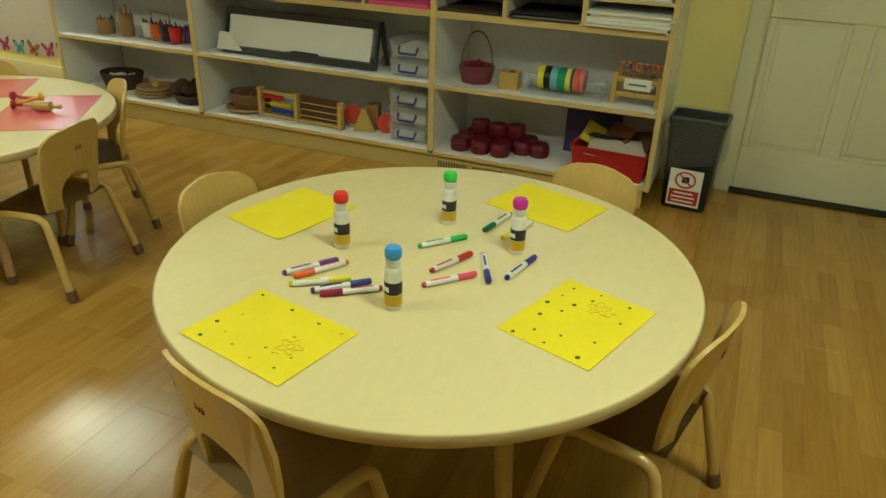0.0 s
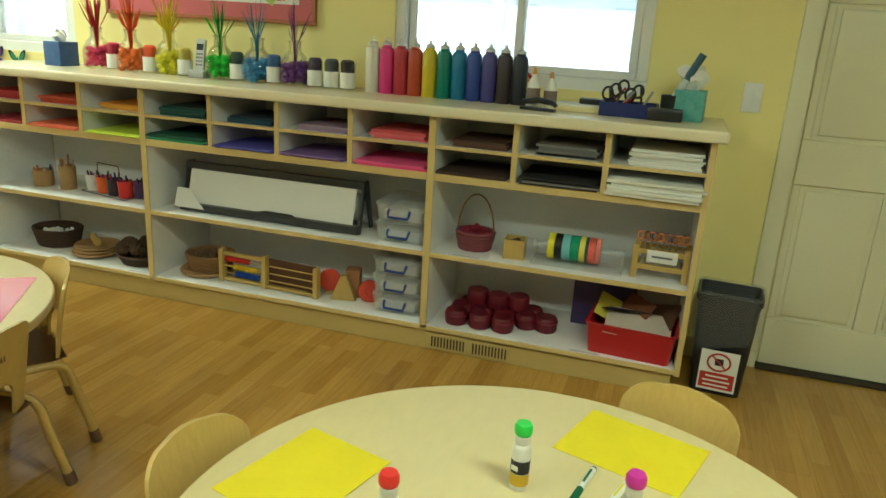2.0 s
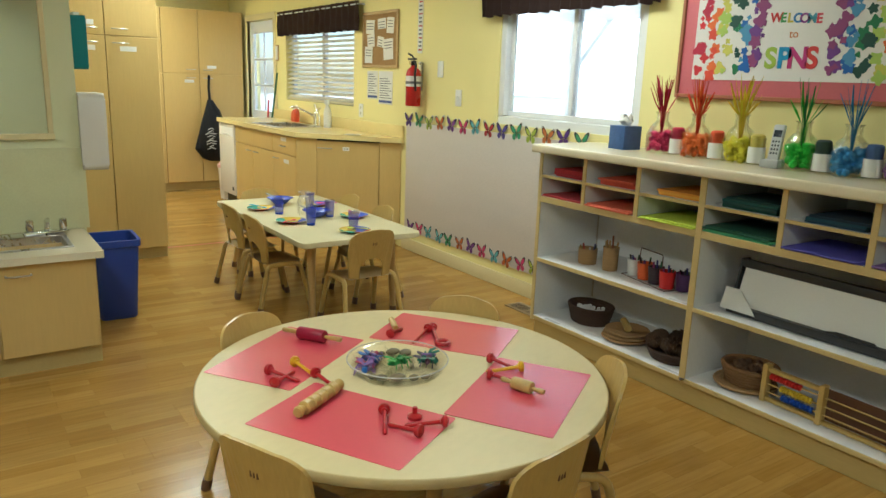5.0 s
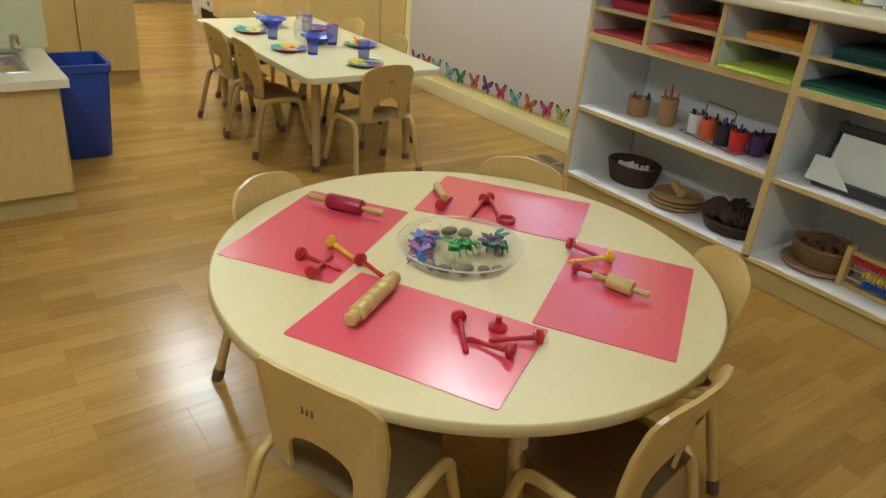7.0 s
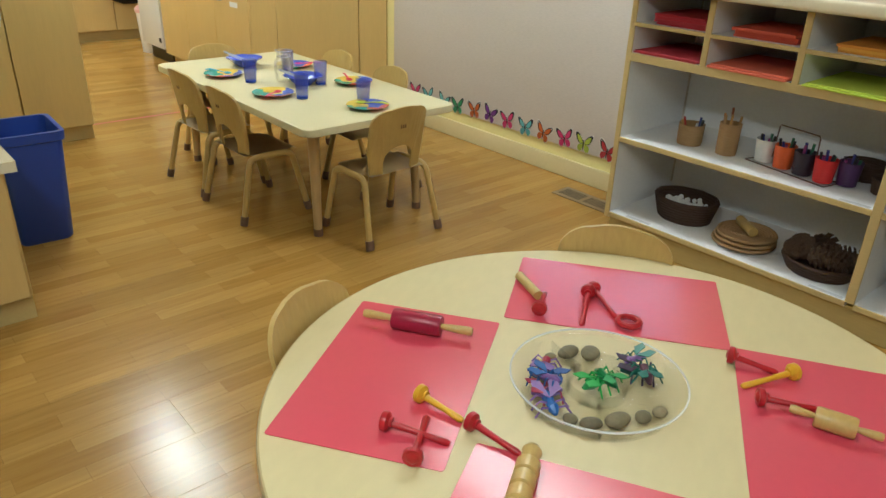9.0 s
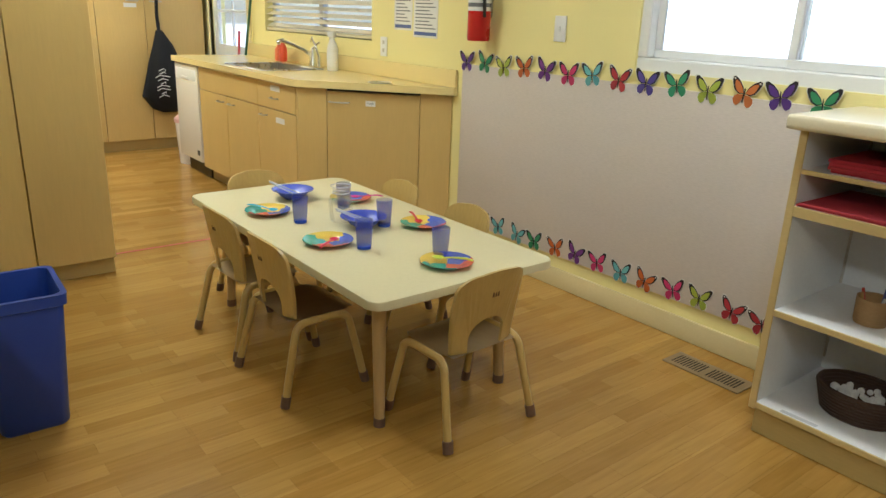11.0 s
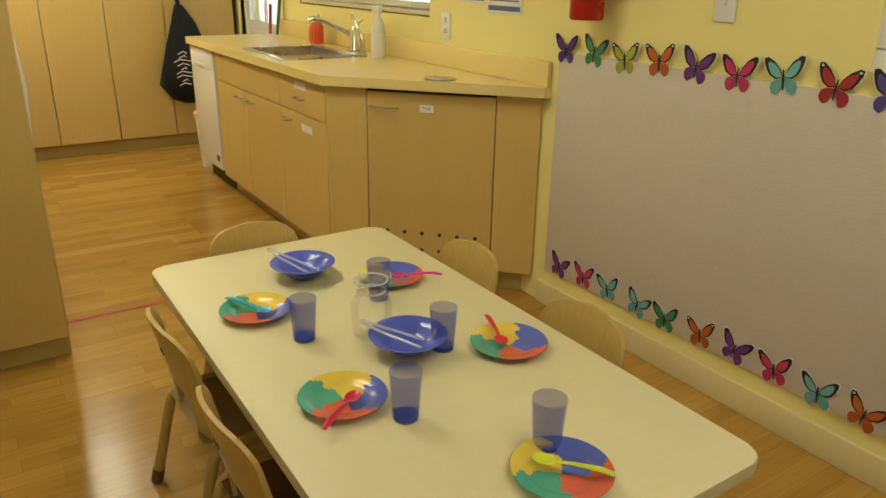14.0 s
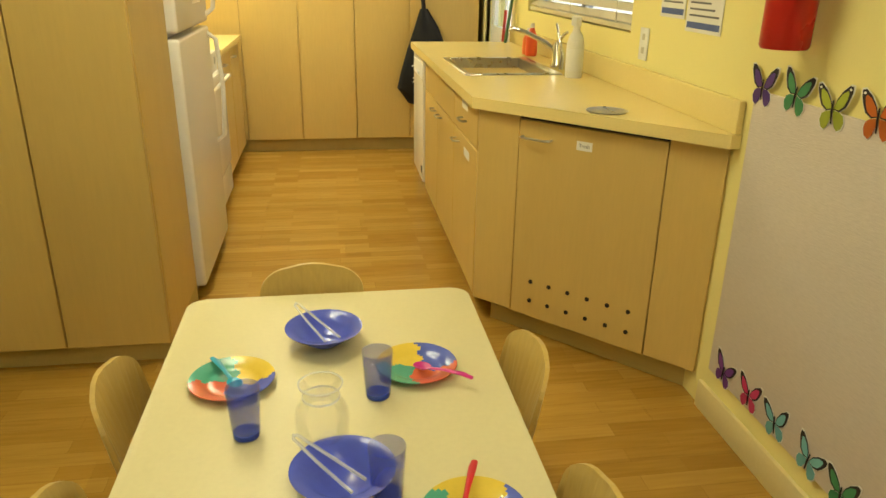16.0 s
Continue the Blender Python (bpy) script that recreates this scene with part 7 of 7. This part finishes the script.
def yellow_sheet(x, y, turn, dots, words, seed):
    rng = random.Random(seed)
    s = empty("yellow_paper", pose(x, y, TZ + 0.0003, 0, 0, turn), words, "paper", "yellow papers")
    bm = bmesh.new()
    nx, ny = 12, 10
    g = [[bm.verts.new(((i / nx - 0.5) * 0.282, (j / ny - 0.5) * 0.218, 0.0003 + 0.0035 * max(0, abs(i / nx - 0.5) * 2 - 0.75) * max(0, abs(j / ny - 0.5) * 2 - 0.5) * (4 if (i > nx / 2) == (seed % 2 == 0) else 1))) for i in range(nx + 1)] for j in range(ny + 1)]
    for j in range(ny):
        for i in range(nx):
            bm.faces.new((g[j][i], g[j][i + 1], g[j + 1][i + 1], g[j + 1][i]))
    low = bmesh.ops.extrude_face_region(bm, geom=bm.faces[:])
    for v in low["geom"]:
        if isinstance(v, bmesh.types.BMVert):
            v.co.z += 0.0012
    part("sheet", bm, YPAPER, s)
    for k, (wx, wy) in enumerate(dots):
        px, py = (pose(x, y, 0, 0, 0, turn).inverted() @ Vector((wx, wy, 0))).xy
        r = rng.uniform(0.0028, 0.0055)
        big = k < 7 or seed == 4
        part("paint_dot", lathe([(0, 0), (r if big else r * 0.7, 0), (0, 0.0004)], 12, m=pose(px, py, 0.0026), sx=1.2), plain((0.06, 0.11, 0.03), 0.6) if big else plain((0.55, 0.28, 0.02), 0.6), s)
    if dots:
        pts = [(0.07 + (0.022 + 0.007 * math.sin(5 * a)) * math.cos(a), -0.01 + (0.02 + 0.006 * math.sin(5 * a)) * math.sin(a), 0.0028) for a in [2 * math.pi * i / 40 for i in range(40)]]
        part("drawing", tube(pts, 0.0006, 5, closed=True), plain((0.60, 0.38, 0.02), 0.7), s, "scribbled orange flower")
        part("drawing", tube([(0.07 + 0.009 * math.cos(a), -0.01 + 0.009 * math.sin(a), 0.0028) for a in [2 * math.pi * i / 16 for i in range(16)]], 0.0006, 5, closed=True), plain((0.60, 0.38, 0.02), 0.7), s)
        part("drawing", tube([(0.05, -0.03, 0.0028), (0.055, -0.045, 0.0028), (0.07, -0.04, 0.0028), (0.075, -0.05, 0.0028)], 0.0006, 5), plain((0.60, 0.38, 0.02), 0.7), s)


yellow_sheet(-1.282, 1.49, 74.6, [], "plain sheet of bright yellow paper on the table", 1)
yellow_sheet(-0.665, 1.85, -18, [], "plain sheet of bright yellow paper on the table", 2)
yellow_sheet(-0.99, 0.965, -12.5, [(-1.088, 1.081), (-0.996, 1.056), (-0.918, 1.035), (-1.109, 0.954), (-1.107, 0.9), (-0.913, 0.87), (-0.965, 0.918), (-0.936, 0.972), (-1.078, 0.996), (-1.07, 0.93), (-1.03, 0.9), (-0.973, 0.877), (-0.902, 0.91), (-0.857, 1.022)], "yellow paper with green dots and a scribble", 3)
yellow_sheet(-0.4375, 1.2825, 72, [(-0.477, 1.41), (-0.414, 1.405), (-0.346, 1.379), (-0.353, 1.306), (-0.493, 1.369), (-0.426, 1.373), (-0.516, 1.326), (-0.459, 1.339), (-0.517, 1.271), (-0.478, 1.303), (-0.549, 1.181), (-0.511, 1.207), (-0.455, 1.208), (-0.48, 1.169), (-0.387, 1.213), (-0.406, 1.147)], "yellow paper with green dots and a scribble", 4)

# ---- round table with modelling tools ----
section(0.009, -0.031, 0)
MAT_PINK = material("laminated_pink_card", (0.66, 0.075, 0.115), 0.30, other=(0.62, 0.065, 0.10), scale=3, fine=60, bump=0.02, speck=0.06, coat=0.6)
for x, y, a in ((-3.267, 1.451, 124.6), (-3.187, 2.016, 36), (-2.656, 1.928, -57.5), (-2.747, 1.414, 29.5)):
    tagged(part("pink_mat", slab(rounded(0.466, 0.308, 0.006, 3), 0.0, 0.0012, m=pose(0, 0, 0)), MAT_PINK, smooth=False, at=pose(x, y, TZ, 0, 0, a)), "glossy laminated pink card place mat", "place mat", "pink place mats")
MZ = TZ + 0.0013


def lying(name, p, q, r, words, cat, group=""):
    d = Vector(q) - Vector(p)
    return empty(name, pose(p[0], p[1], MZ + r, 0, 0, math.degrees(math.atan2(d.y, d.x))), words, cat, group), d.length


def rolling_pin(p, q, r, mat, words, ribs=0):
    t, L_ = lying("rolling_pin", p, q, r, words, "rolling pin", "rolling pins")
    X = pose(0, 0, 0, 0, 90, 0)
    a = L_ * 0.28 if not ribs else L_ * 0.14
    if ribs:
        prof = [(0, a)]
        for k in range(ribs):
            u0, u1 = a + (L_ - 2 * a) * k / ribs, a + (L_ - 2 * a) * (k + 1) / ribs
            prof += [(r * 0.8, u0), (r, u0 + 0.003), (r, u1 - 0.006), (r * 0.8, u1 - 0.003)]
        prof += [(0, L_ - a)]
        part("roller", lathe(prof, 20, m=X), mat, t)
    else:
        part("roller", lathe([(0, a), (r * 0.92, a), (r, a + 0.004), (r, L_ - a - 0.004), (r * 0.92, L_ - a), (0, L_ - a)], 24, m=X), mat, t)
    hr = r * (0.42 if not ribs else 0.85)
    part("handle", lathe([(0, 0), (hr * 0.8, 0.001), (hr, 0.008), (hr * 0.8, a * 0.7), (hr * 0.6, a), (0, a)], 16, m=X), BIRCH, t)
    part("handle", lathe([(0, L_), (hr * 0.8, L_ - 0.001), (hr, L_ - 0.008), (hr * 0.8, L_ - a * 0.7), (hr * 0.6, L_ - a), (0, L_ - a)], 16, m=X), BIRCH, t)


rolling_pin((-3.451, 1.505), (-3.256, 1.635), 0.022, plain((0.33, 0.012, 0.045), 0.35), "small rolling pin with a dark red roller")
rolling_pin((-2.825, 1.291), (-2.943, 1.477), 0.0195, BIRCH, "ribbed wooden pattern roller", 5)
rolling_pin((-2.735, 1.91), (-2.595, 1.957), 0.019, BIRCH, "small natural wooden rolling pin")
REDP = plain((0.42, 0.012, 0.018), 0.3, "red_plastic")
YELP = plain((0.75, 0.42, 0.01), 0.3, "yellow_plastic")


def stamper(p, q, mat, words, wheel=True):
    """A plastic clay tool: a shaft with a moulded stamping head at p."""
    t, L_ = lying("clay_stamper", p, q, 0.017, words, "clay tool", "clay tools")
    X = pose(0, 0, 0, 0, 90, 0)
    part("head", lathe([(0, 0), (0.0165, 0), (0.0175, 0.004), (0.0165, 0.010), (0.009, 0.014), (0.009, 0.018), (0, 0.018)], 12, m=X), mat, t)
    part("shaft", lathe([(0, 0.018), (0.0062, 0.018), (0.0052, L_ * 0.6), (0.0065, L_ - 0.006), (0.004, L_), (0, L_)], 12, m=pose(0, 0, 0, 0, 97, 0)), mat, t)
    if wheel:
        part("stamp_teeth", lathe([(0, -0.004), (0.006, -0.004), (0.012, 0.0), (0, 0.001)], 6, m=X), mat, t)


for p, q, m in (((-3.150, 1.333), (-3.048, 1.395), REDP), ((-3.046, 1.314), (-3.126, 1.410), REDP), ((-3.172, 1.428), (-3.076, 1.448), YELP), ((-3.060, 1.447), (-2.957, 1.465), REDP),
                ((-3.241, 1.816), (-3.30, 1.90), REDP), ((-3.232, 1.972), (-3.157, 1.858), REDP), ((-3.236, 1.990), (-3.125, 1.940), REDP), ((-2.893, 1.985), (-2.806, 2.018), REDP), ((-2.781, 2.033), (-2.830, 1.925), YELP), ((-2.787, 1.899), (-2.707, 1.967), REDP),
                ((-2.740, 1.507), (-2.634, 1.450), REDP), ((-2.578, 1.522), (-2.674, 1.482), REDP), ((-2.590, 1.612), (-2.649, 1.517), REDP)):
    stamper(p, q, m, "red plastic clay stamper on a pink mat" if m is REDP else "yellow plastic clay stamper on a pink mat")
cut = empty("ring_cutter", pose(-3.098, 1.942, MZ), "red plastic ring cutter on a pink mat", "cutter")
part("ring", tube([(0.022 * math.cos(a), 0.022 * math.sin(a), 0.009) for a in [2 * math.pi * i / 24 for i in range(24)]], 0.007, 8, closed=True), REDP, cut)
stp = empty("round_stamp", pose(-2.677, 1.566, MZ), "small round red stamp with a peg", "stamp")
part("base", lathe([(0, 0), (0.02, 0), (0.021, 0.008), (0.012, 0.013), (0.007, 0.016), (0.007, 0.032), (0, 0.034)], 18), REDP, stp)
tagged(part("wooden_peg", tube([(-3.384, 1.904, MZ + 0.012), (-3.29, 1.868, MZ + 0.012)], 0.011, 12), BIRCH), "short wooden peg roller on a pink mat", "roller")

# divided tray of toy insects and stones
tr = empty("divided_tray", pose(-2.99, 1.697, TZ), "clear round divided tray of toy insects and stones", "tray")
TRAY = material("clear_tray_plastic", (0.9, 0.92, 0.92), 0.03, alpha=0.13, transmission=1.0, scale=4, fine=30, bump=0.0, speck=0.02)
RT = 0.158
part("dish", lathe([(0, 0.001), (RT * 0.86, 0.001), (RT * 0.92, 0.012), (RT * 0.95, 0.03), (RT, 0.034), (RT, 0.037), (RT * 0.93, 0.034), (RT * 0.9, 0.014), (RT * 0.85, 0.004), (0, 0.004)], 56), TRAY, tr)
for k in range(5):
    a = 2 * math.pi * k / 5 + 0.4
    part("divider", box((0.052, -0.0015, 0.004), (RT * 0.9, 0.0015, 0.030), 0.0005, 1), TRAY, tr, at=pose(0, 0, 0, 0, 0, math.degrees(a)))
part("inner_ring", lathe([(0.050, 0.004), (0.053, 0.03), (0.056, 0.03), (0.054, 0.004), (0.050, 0.004)], 32), TRAY, tr)


# Half-opaque white that paints the highlight along clear plastic rims.
RIM_HIGHLIGHT = material("rim_highlight_white", (0.95, 0.96, 0.96), 0.06, alpha=0.5, scale=4, fine=30, bump=0.0, speck=0.02)
part("rim", lathe([(RT - 0.001, 0.0375), (RT + 0.002, 0.0375), (RT + 0.002, 0.040), (RT - 0.001, 0.040), (RT - 0.001, 0.0375)], 56), RIM_HIGHLIGHT, tr, "whitish ring painting the highlight along the clear rim")


def toy_insect(x, y, z, col, col2, turn, s):
    b = empty("toy_insect", pose(x, y, z, 0, 0, turn), "small plastic toy insect in the tray", "toy insect", "toy insects")
    part("body", tube([(-0.026 * s, 0, 0.010), (-0.012 * s, 0, 0.014), (0.004 * s, 0, 0.013), (0.016 * s, 0, 0.015), (0.026 * s, 0, 0.012)], [0.003 * s, 0.009 * s, 0.006 * s, 0.008 * s, 0.003 * s], 8), plain(col, 0.35), b)
    for k in range(3):
        for sd in (-1, 1):
            part("leg", tube([((-0.008 + 0.011 * k) * s, 0, 0.012), ((-0.010 + 0.014 * k) * s, sd * 0.016 * s, 0.020), ((-0.012 + 0.016 * k) * s, sd * 0.026 * s, 0.002)], 0.0016 * s, 5), plain(col2, 0.4), b)
    for sd in (-1, 1):
        part("wing", slab([(0, 0), (-0.03 * s, sd * 0.006 * s), (-0.034 * s, sd * 0.018 * s), (-0.014 * s, sd * 0.02 * s)], 0.0, 0.0015, m=pose(0, 0, 0.021, 0, 12, 0)), plain(col2, 0.4), b, smooth=False)


GRN, BLU, PUR, RDT, TEA = (0.03, 0.28, 0.05), (0.03, 0.12, 0.40), (0.22, 0.12, 0.36), (0.34, 0.03, 0.07), (0.02, 0.16, 0.12)
for x, y, z, c1_, c2_, t, s in ((0.0, 0.0, 0.012, GRN, (0.06, 0.40, 0.06), 80, 1.25), (0.012, 0.008, 0.024, (0.02, 0.18, 0.05), GRN, 170, 1.1), (-0.075, -0.055, 0.005, BLU, (0.02, 0.08, 0.3), 200, 1.2), (-0.045, -0.085, 0.005, PUR, RDT, 60, 1.1), (-0.10, -0.03, 0.006, RDT, PUR, 120, 1.1), (-0.02, -0.105, 0.005, BLU, PUR, 330, 1.3), (-0.06, -0.07, 0.02, PUR, BLU, 20, 1.0),
                               (0.02, 0.10, 0.005, TEA, (0.05, 0.03, 0.07), 40, 1.3), (0.045, 0.085, 0.018, (0.12, 0.05, 0.08), TEA, 140, 1.1), (0.0, 0.115, 0.014, PUR, TEA, 260, 1.0)):
    toy_insect(-2.99 + x, 1.697 + y, TZ + z, c1_, c2_, t, s)
STONE = material("river_stone", (0.26, 0.21, 0.11), 0.5, other=(0.16, 0.14, 0.08), scale=30, fine=140, bump=0.2, speck=0.4, tint=0.45)
for x, y, r, sx, sy in ((-0.105, 0.045, 0.024, 1.5, 0.9), (-0.075, 0.075, 0.026, 1.3, 1.0), (0.085, -0.05, 0.026, 1.4, 0.9), (0.105, -0.005, 0.02, 1.1, 1.0), (0.06, -0.09, 0.022, 1.3, 0.9), (0.115, 0.03, 0.018, 1.2, 1.0), (0.03, -0.108, 0.018, 1.0, 1.0), (-0.12, 0.01, 0.016, 1.1, 0.9)):
    bm = bmesh.new()
    bmesh.ops.create_icosphere(bm, subdivisions=3, radius=r * 0.7)
    for v in bm.verts:
        v.co *= 1 + 0.13 * noise.noise(v.co * 40 + Vector((x * 90, y * 90, 0)))
        v.co = Vector((v.co.x * sx, v.co.y * sy, v.co.z * 0.62))
    tagged(part("river_stone", bm, STONE, at=pose(-2.99 + x, 1.697 + y, TZ + 0.004 + r * 0.5, 0, 0, x * 900)), "smooth brown river stone in the tray", "stone", "river stones")

# ---- dining table setting ----
section(-0.018, -0.045, 0)
PL = [plain((0.66, 0.13, 0.075), 0.2, "melamine"), plain((0.10, 0.14, 0.55), 0.2, "melamine"), plain((0.76, 0.56, 0.09), 0.2, "melamine"), plain((0.09, 0.38, 0.28), 0.2, "melamine")]


def plate(x, y, turn):
    """A melamine plate in four painted colours, the borders uneven."""
    p = empty("dinner_plate", pose(x, y, TZ, 0, 0, turn), "round melamine plate painted yellow, blue, red and green", "plate", "painted plates")
    prof = [(0.0, 0.003), (0.012, 0.003), (0.02, 0.003), (0.028, 0.003), (0.036, 0.003), (0.045, 0.003), (0.051, 0.004), (0.056, 0.005), (0.061, 0.008), (0.066, 0.011), (0.072, 0.013), (0.078, 0.015), (0.085, 0.0165), (0.092, 0.018), (0.093, 0.0165), (0.080, 0.012), (0.066, 0.006), (0.055, 0.001), (0.0, 0.001)]
    bm = lathe(prof, 120)
    for f in bm.faces:
        c = f.calc_center_median()
        a = (math.atan2(c.y, c.x) + 0.22 * math.sin(45 * c.xy.length + 1.0) + 0.10 * math.sin(190 * c.xy.length)) % (2 * math.pi)
        f.material_index = int(a // (math.pi / 2)) % 4
    part("plate", bm, PL, p)


def spoon(x, y, turn, col, words, tiltup=4, knife=False):
    s = empty("toy_cutlery", pose(x, y, TZ + 0.019, 0, 0, turn), words, "cutlery", "plastic cutlery")
    part("handle", tube([(0.02, 0, 0.002), (0.05, 0, 0.007), (0.10, 0, 0.010), (0.125, 0, 0.006)], [0.0045, 0.005, 0.0075, 0.006], 8, flat=0.45), plain(col, 0.3), s)
    part("bowl", lathe([(0, -0.004), (0.010, -0.003), (0.0165, 0.002), (0.0155, 0.003), (0.009, -0.001), (0, -0.002)], 18, sx=1.35, m=pose(0.0, 0, 0.001)), plain(col, 0.3), s)


for x, y, t in ((-5.785, 2.315, -100), (-5.295, 2.325, -85), (-4.875, 2.55, -35), (-5.30, 2.765, -65), (-5.80, 2.725, -20)):
    plate(x, y, t)
spoon(-5.755, 2.325, 210, (0.03, 0.38, 0.60), "light blue plastic spoon on a plate")
spoon(-5.27, 2.335, -52, (0.60, 0.02, 0.06), "red plastic spoon on a plate")
spoon(-4.905, 2.535, 35, (0.62, 0.70, 0.03), "lime yellow plastic spoon on a plate")
spoon(-5.305, 2.745, 160, (0.60, 0.02, 0.03), "red plastic spoon on a plate")
spoon(-5.775, 2.735, 55, (0.55, 0.02, 0.25), "magenta plastic spoon on a plate")
BOWL = plain((0.085, 0.12, 0.60), 0.2, "blue_melamine")


TONGS = material("clear_tong_plastic", (0.9, 0.92, 0.95), 0.08, alpha=0.35, scale=4, fine=30, bump=0.0, speck=0.02)


def bowl(x, y, turn):
    b = empty("serving_bowl", pose(x, y, TZ, 0, 0, turn), "wide blue melamine serving bowl with clear tongs", "bowl", "blue bowls")
    part("bowl", lathe([(0, 0.002), (0.035, 0.001), (0.040, 0.004), (0.060, 0.020), (0.074, 0.036), (0.092, 0.043), (0.0935, 0.0455), (0.074, 0.0415), (0.057, 0.025), (0.036, 0.009), (0, 0.008)], 44), BOWL, b)
    part("tongs", tube([(0.035, -0.020, 0.020), (-0.05, -0.013, 0.046), (-0.108, -0.006, 0.066), (-0.113, 0.0, 0.068), (-0.108, 0.006, 0.066), (-0.05, 0.013, 0.046), (0.035, 0.020, 0.020)], 0.0035, 6), TONGS, b, "clear plastic tongs")


bowl(-5.41, 2.55, 50)
bowl(-5.95, 2.515, 38)
CUP = material("tinted_blue_plastic", (0.07, 0.10, 0.62), 0.12, alpha=0.30, scale=5, fine=60, bump=0.05, speck=0.1)


def cup(x, y):
    c = empty("tumbler", pose(x, y, TZ), "translucent blue plastic tumbler", "tumbler", "blue tumblers")
    part("wall", lathe([(0, 0), (0.0255, 0), (0.027, 0.004), (0.0335, 0.107), (0.033, 0.109), (0.031, 0.107), (0.0252, 0.014), (0, 0.012)], 32), CUP, c)
    part("base", lathe([(0, 0.001), (0.0245, 0.001), (0.0245, 0.011), (0, 0.011)], 24), plain((0.03, 0.09, 0.50), 0.2), c, "deep blue base")


for x, y in ((-5.59, 2.365), (-5.175, 2.405), (-4.95, 2.58), (-5.375, 2.625), (-5.70, 2.63)):
    cup(x, y)
cf = empty("carafe", pose(-5.525, 2.515, TZ), "clear plastic waisted carafe", "carafe")
part("wall", lathe([(0, 0.001), (0.04, 0.001), (0.046, 0.006), (0.05, 0.04), (0.052, 0.08), (0.046, 0.10), (0.034, 0.118), (0.034, 0.13), (0.041, 0.145), (0.039, 0.145), (0.031, 0.13), (0.031, 0.118), (0.043, 0.10), (0.049, 0.08), (0.047, 0.04), (0.043, 0.009), (0, 0.006)], 40), TRAY, cf)
# Rim and waist highlights of the carafe, added as whitish rings.
part("rim", lathe([(0.039, 0.1455), (0.0415, 0.1455), (0.042, 0.148), (0.039, 0.148), (0.039, 0.1455)], 40), RIM_HIGHLIGHT, cf, "whitish ring painting the highlight along the clear rim")
part("waist_highlight", lathe([(0.0342, 0.117), (0.0352, 0.118), (0.0352, 0.121), (0.0342, 0.122), (0.0342, 0.117)], 40), RIM_HIGHLIGHT, cf)


section()


# ---- floor boards ----
def floor_boards():
    """Laminate boards, 0.1935 m wide and 1.29 m long, laid along y with staggered ends."""
    w, length = 0.1935, 1.29
    shared = {}
    rng = random.Random(5)
    x, col = -10.72, 0
    while x < 2.0:
        y = -3.2 - rng.random() * length
        while y < WALL:
            a, b = max(y, -3.2), min(y + length, WALL)
            b2 = min(x + w, 2.0)
            key = (round(b - a, 3), round(b2 - x, 3))
            if b - a > 0.02 and b2 - x > 0.02:
                if key not in shared:
                    shared[key] = mesh_from(box((0, 0, -0.012), (b2 - x - 0.0003, b - a - 0.0003, 0.0), 0.0004, 1), "floor_board", OAK)
                ob = new("floor_board", shared[key])
                ob.location = (x, a, 0)
                ob.parent = floor
            y += length
        x += w
        col += 1


floor_boards()
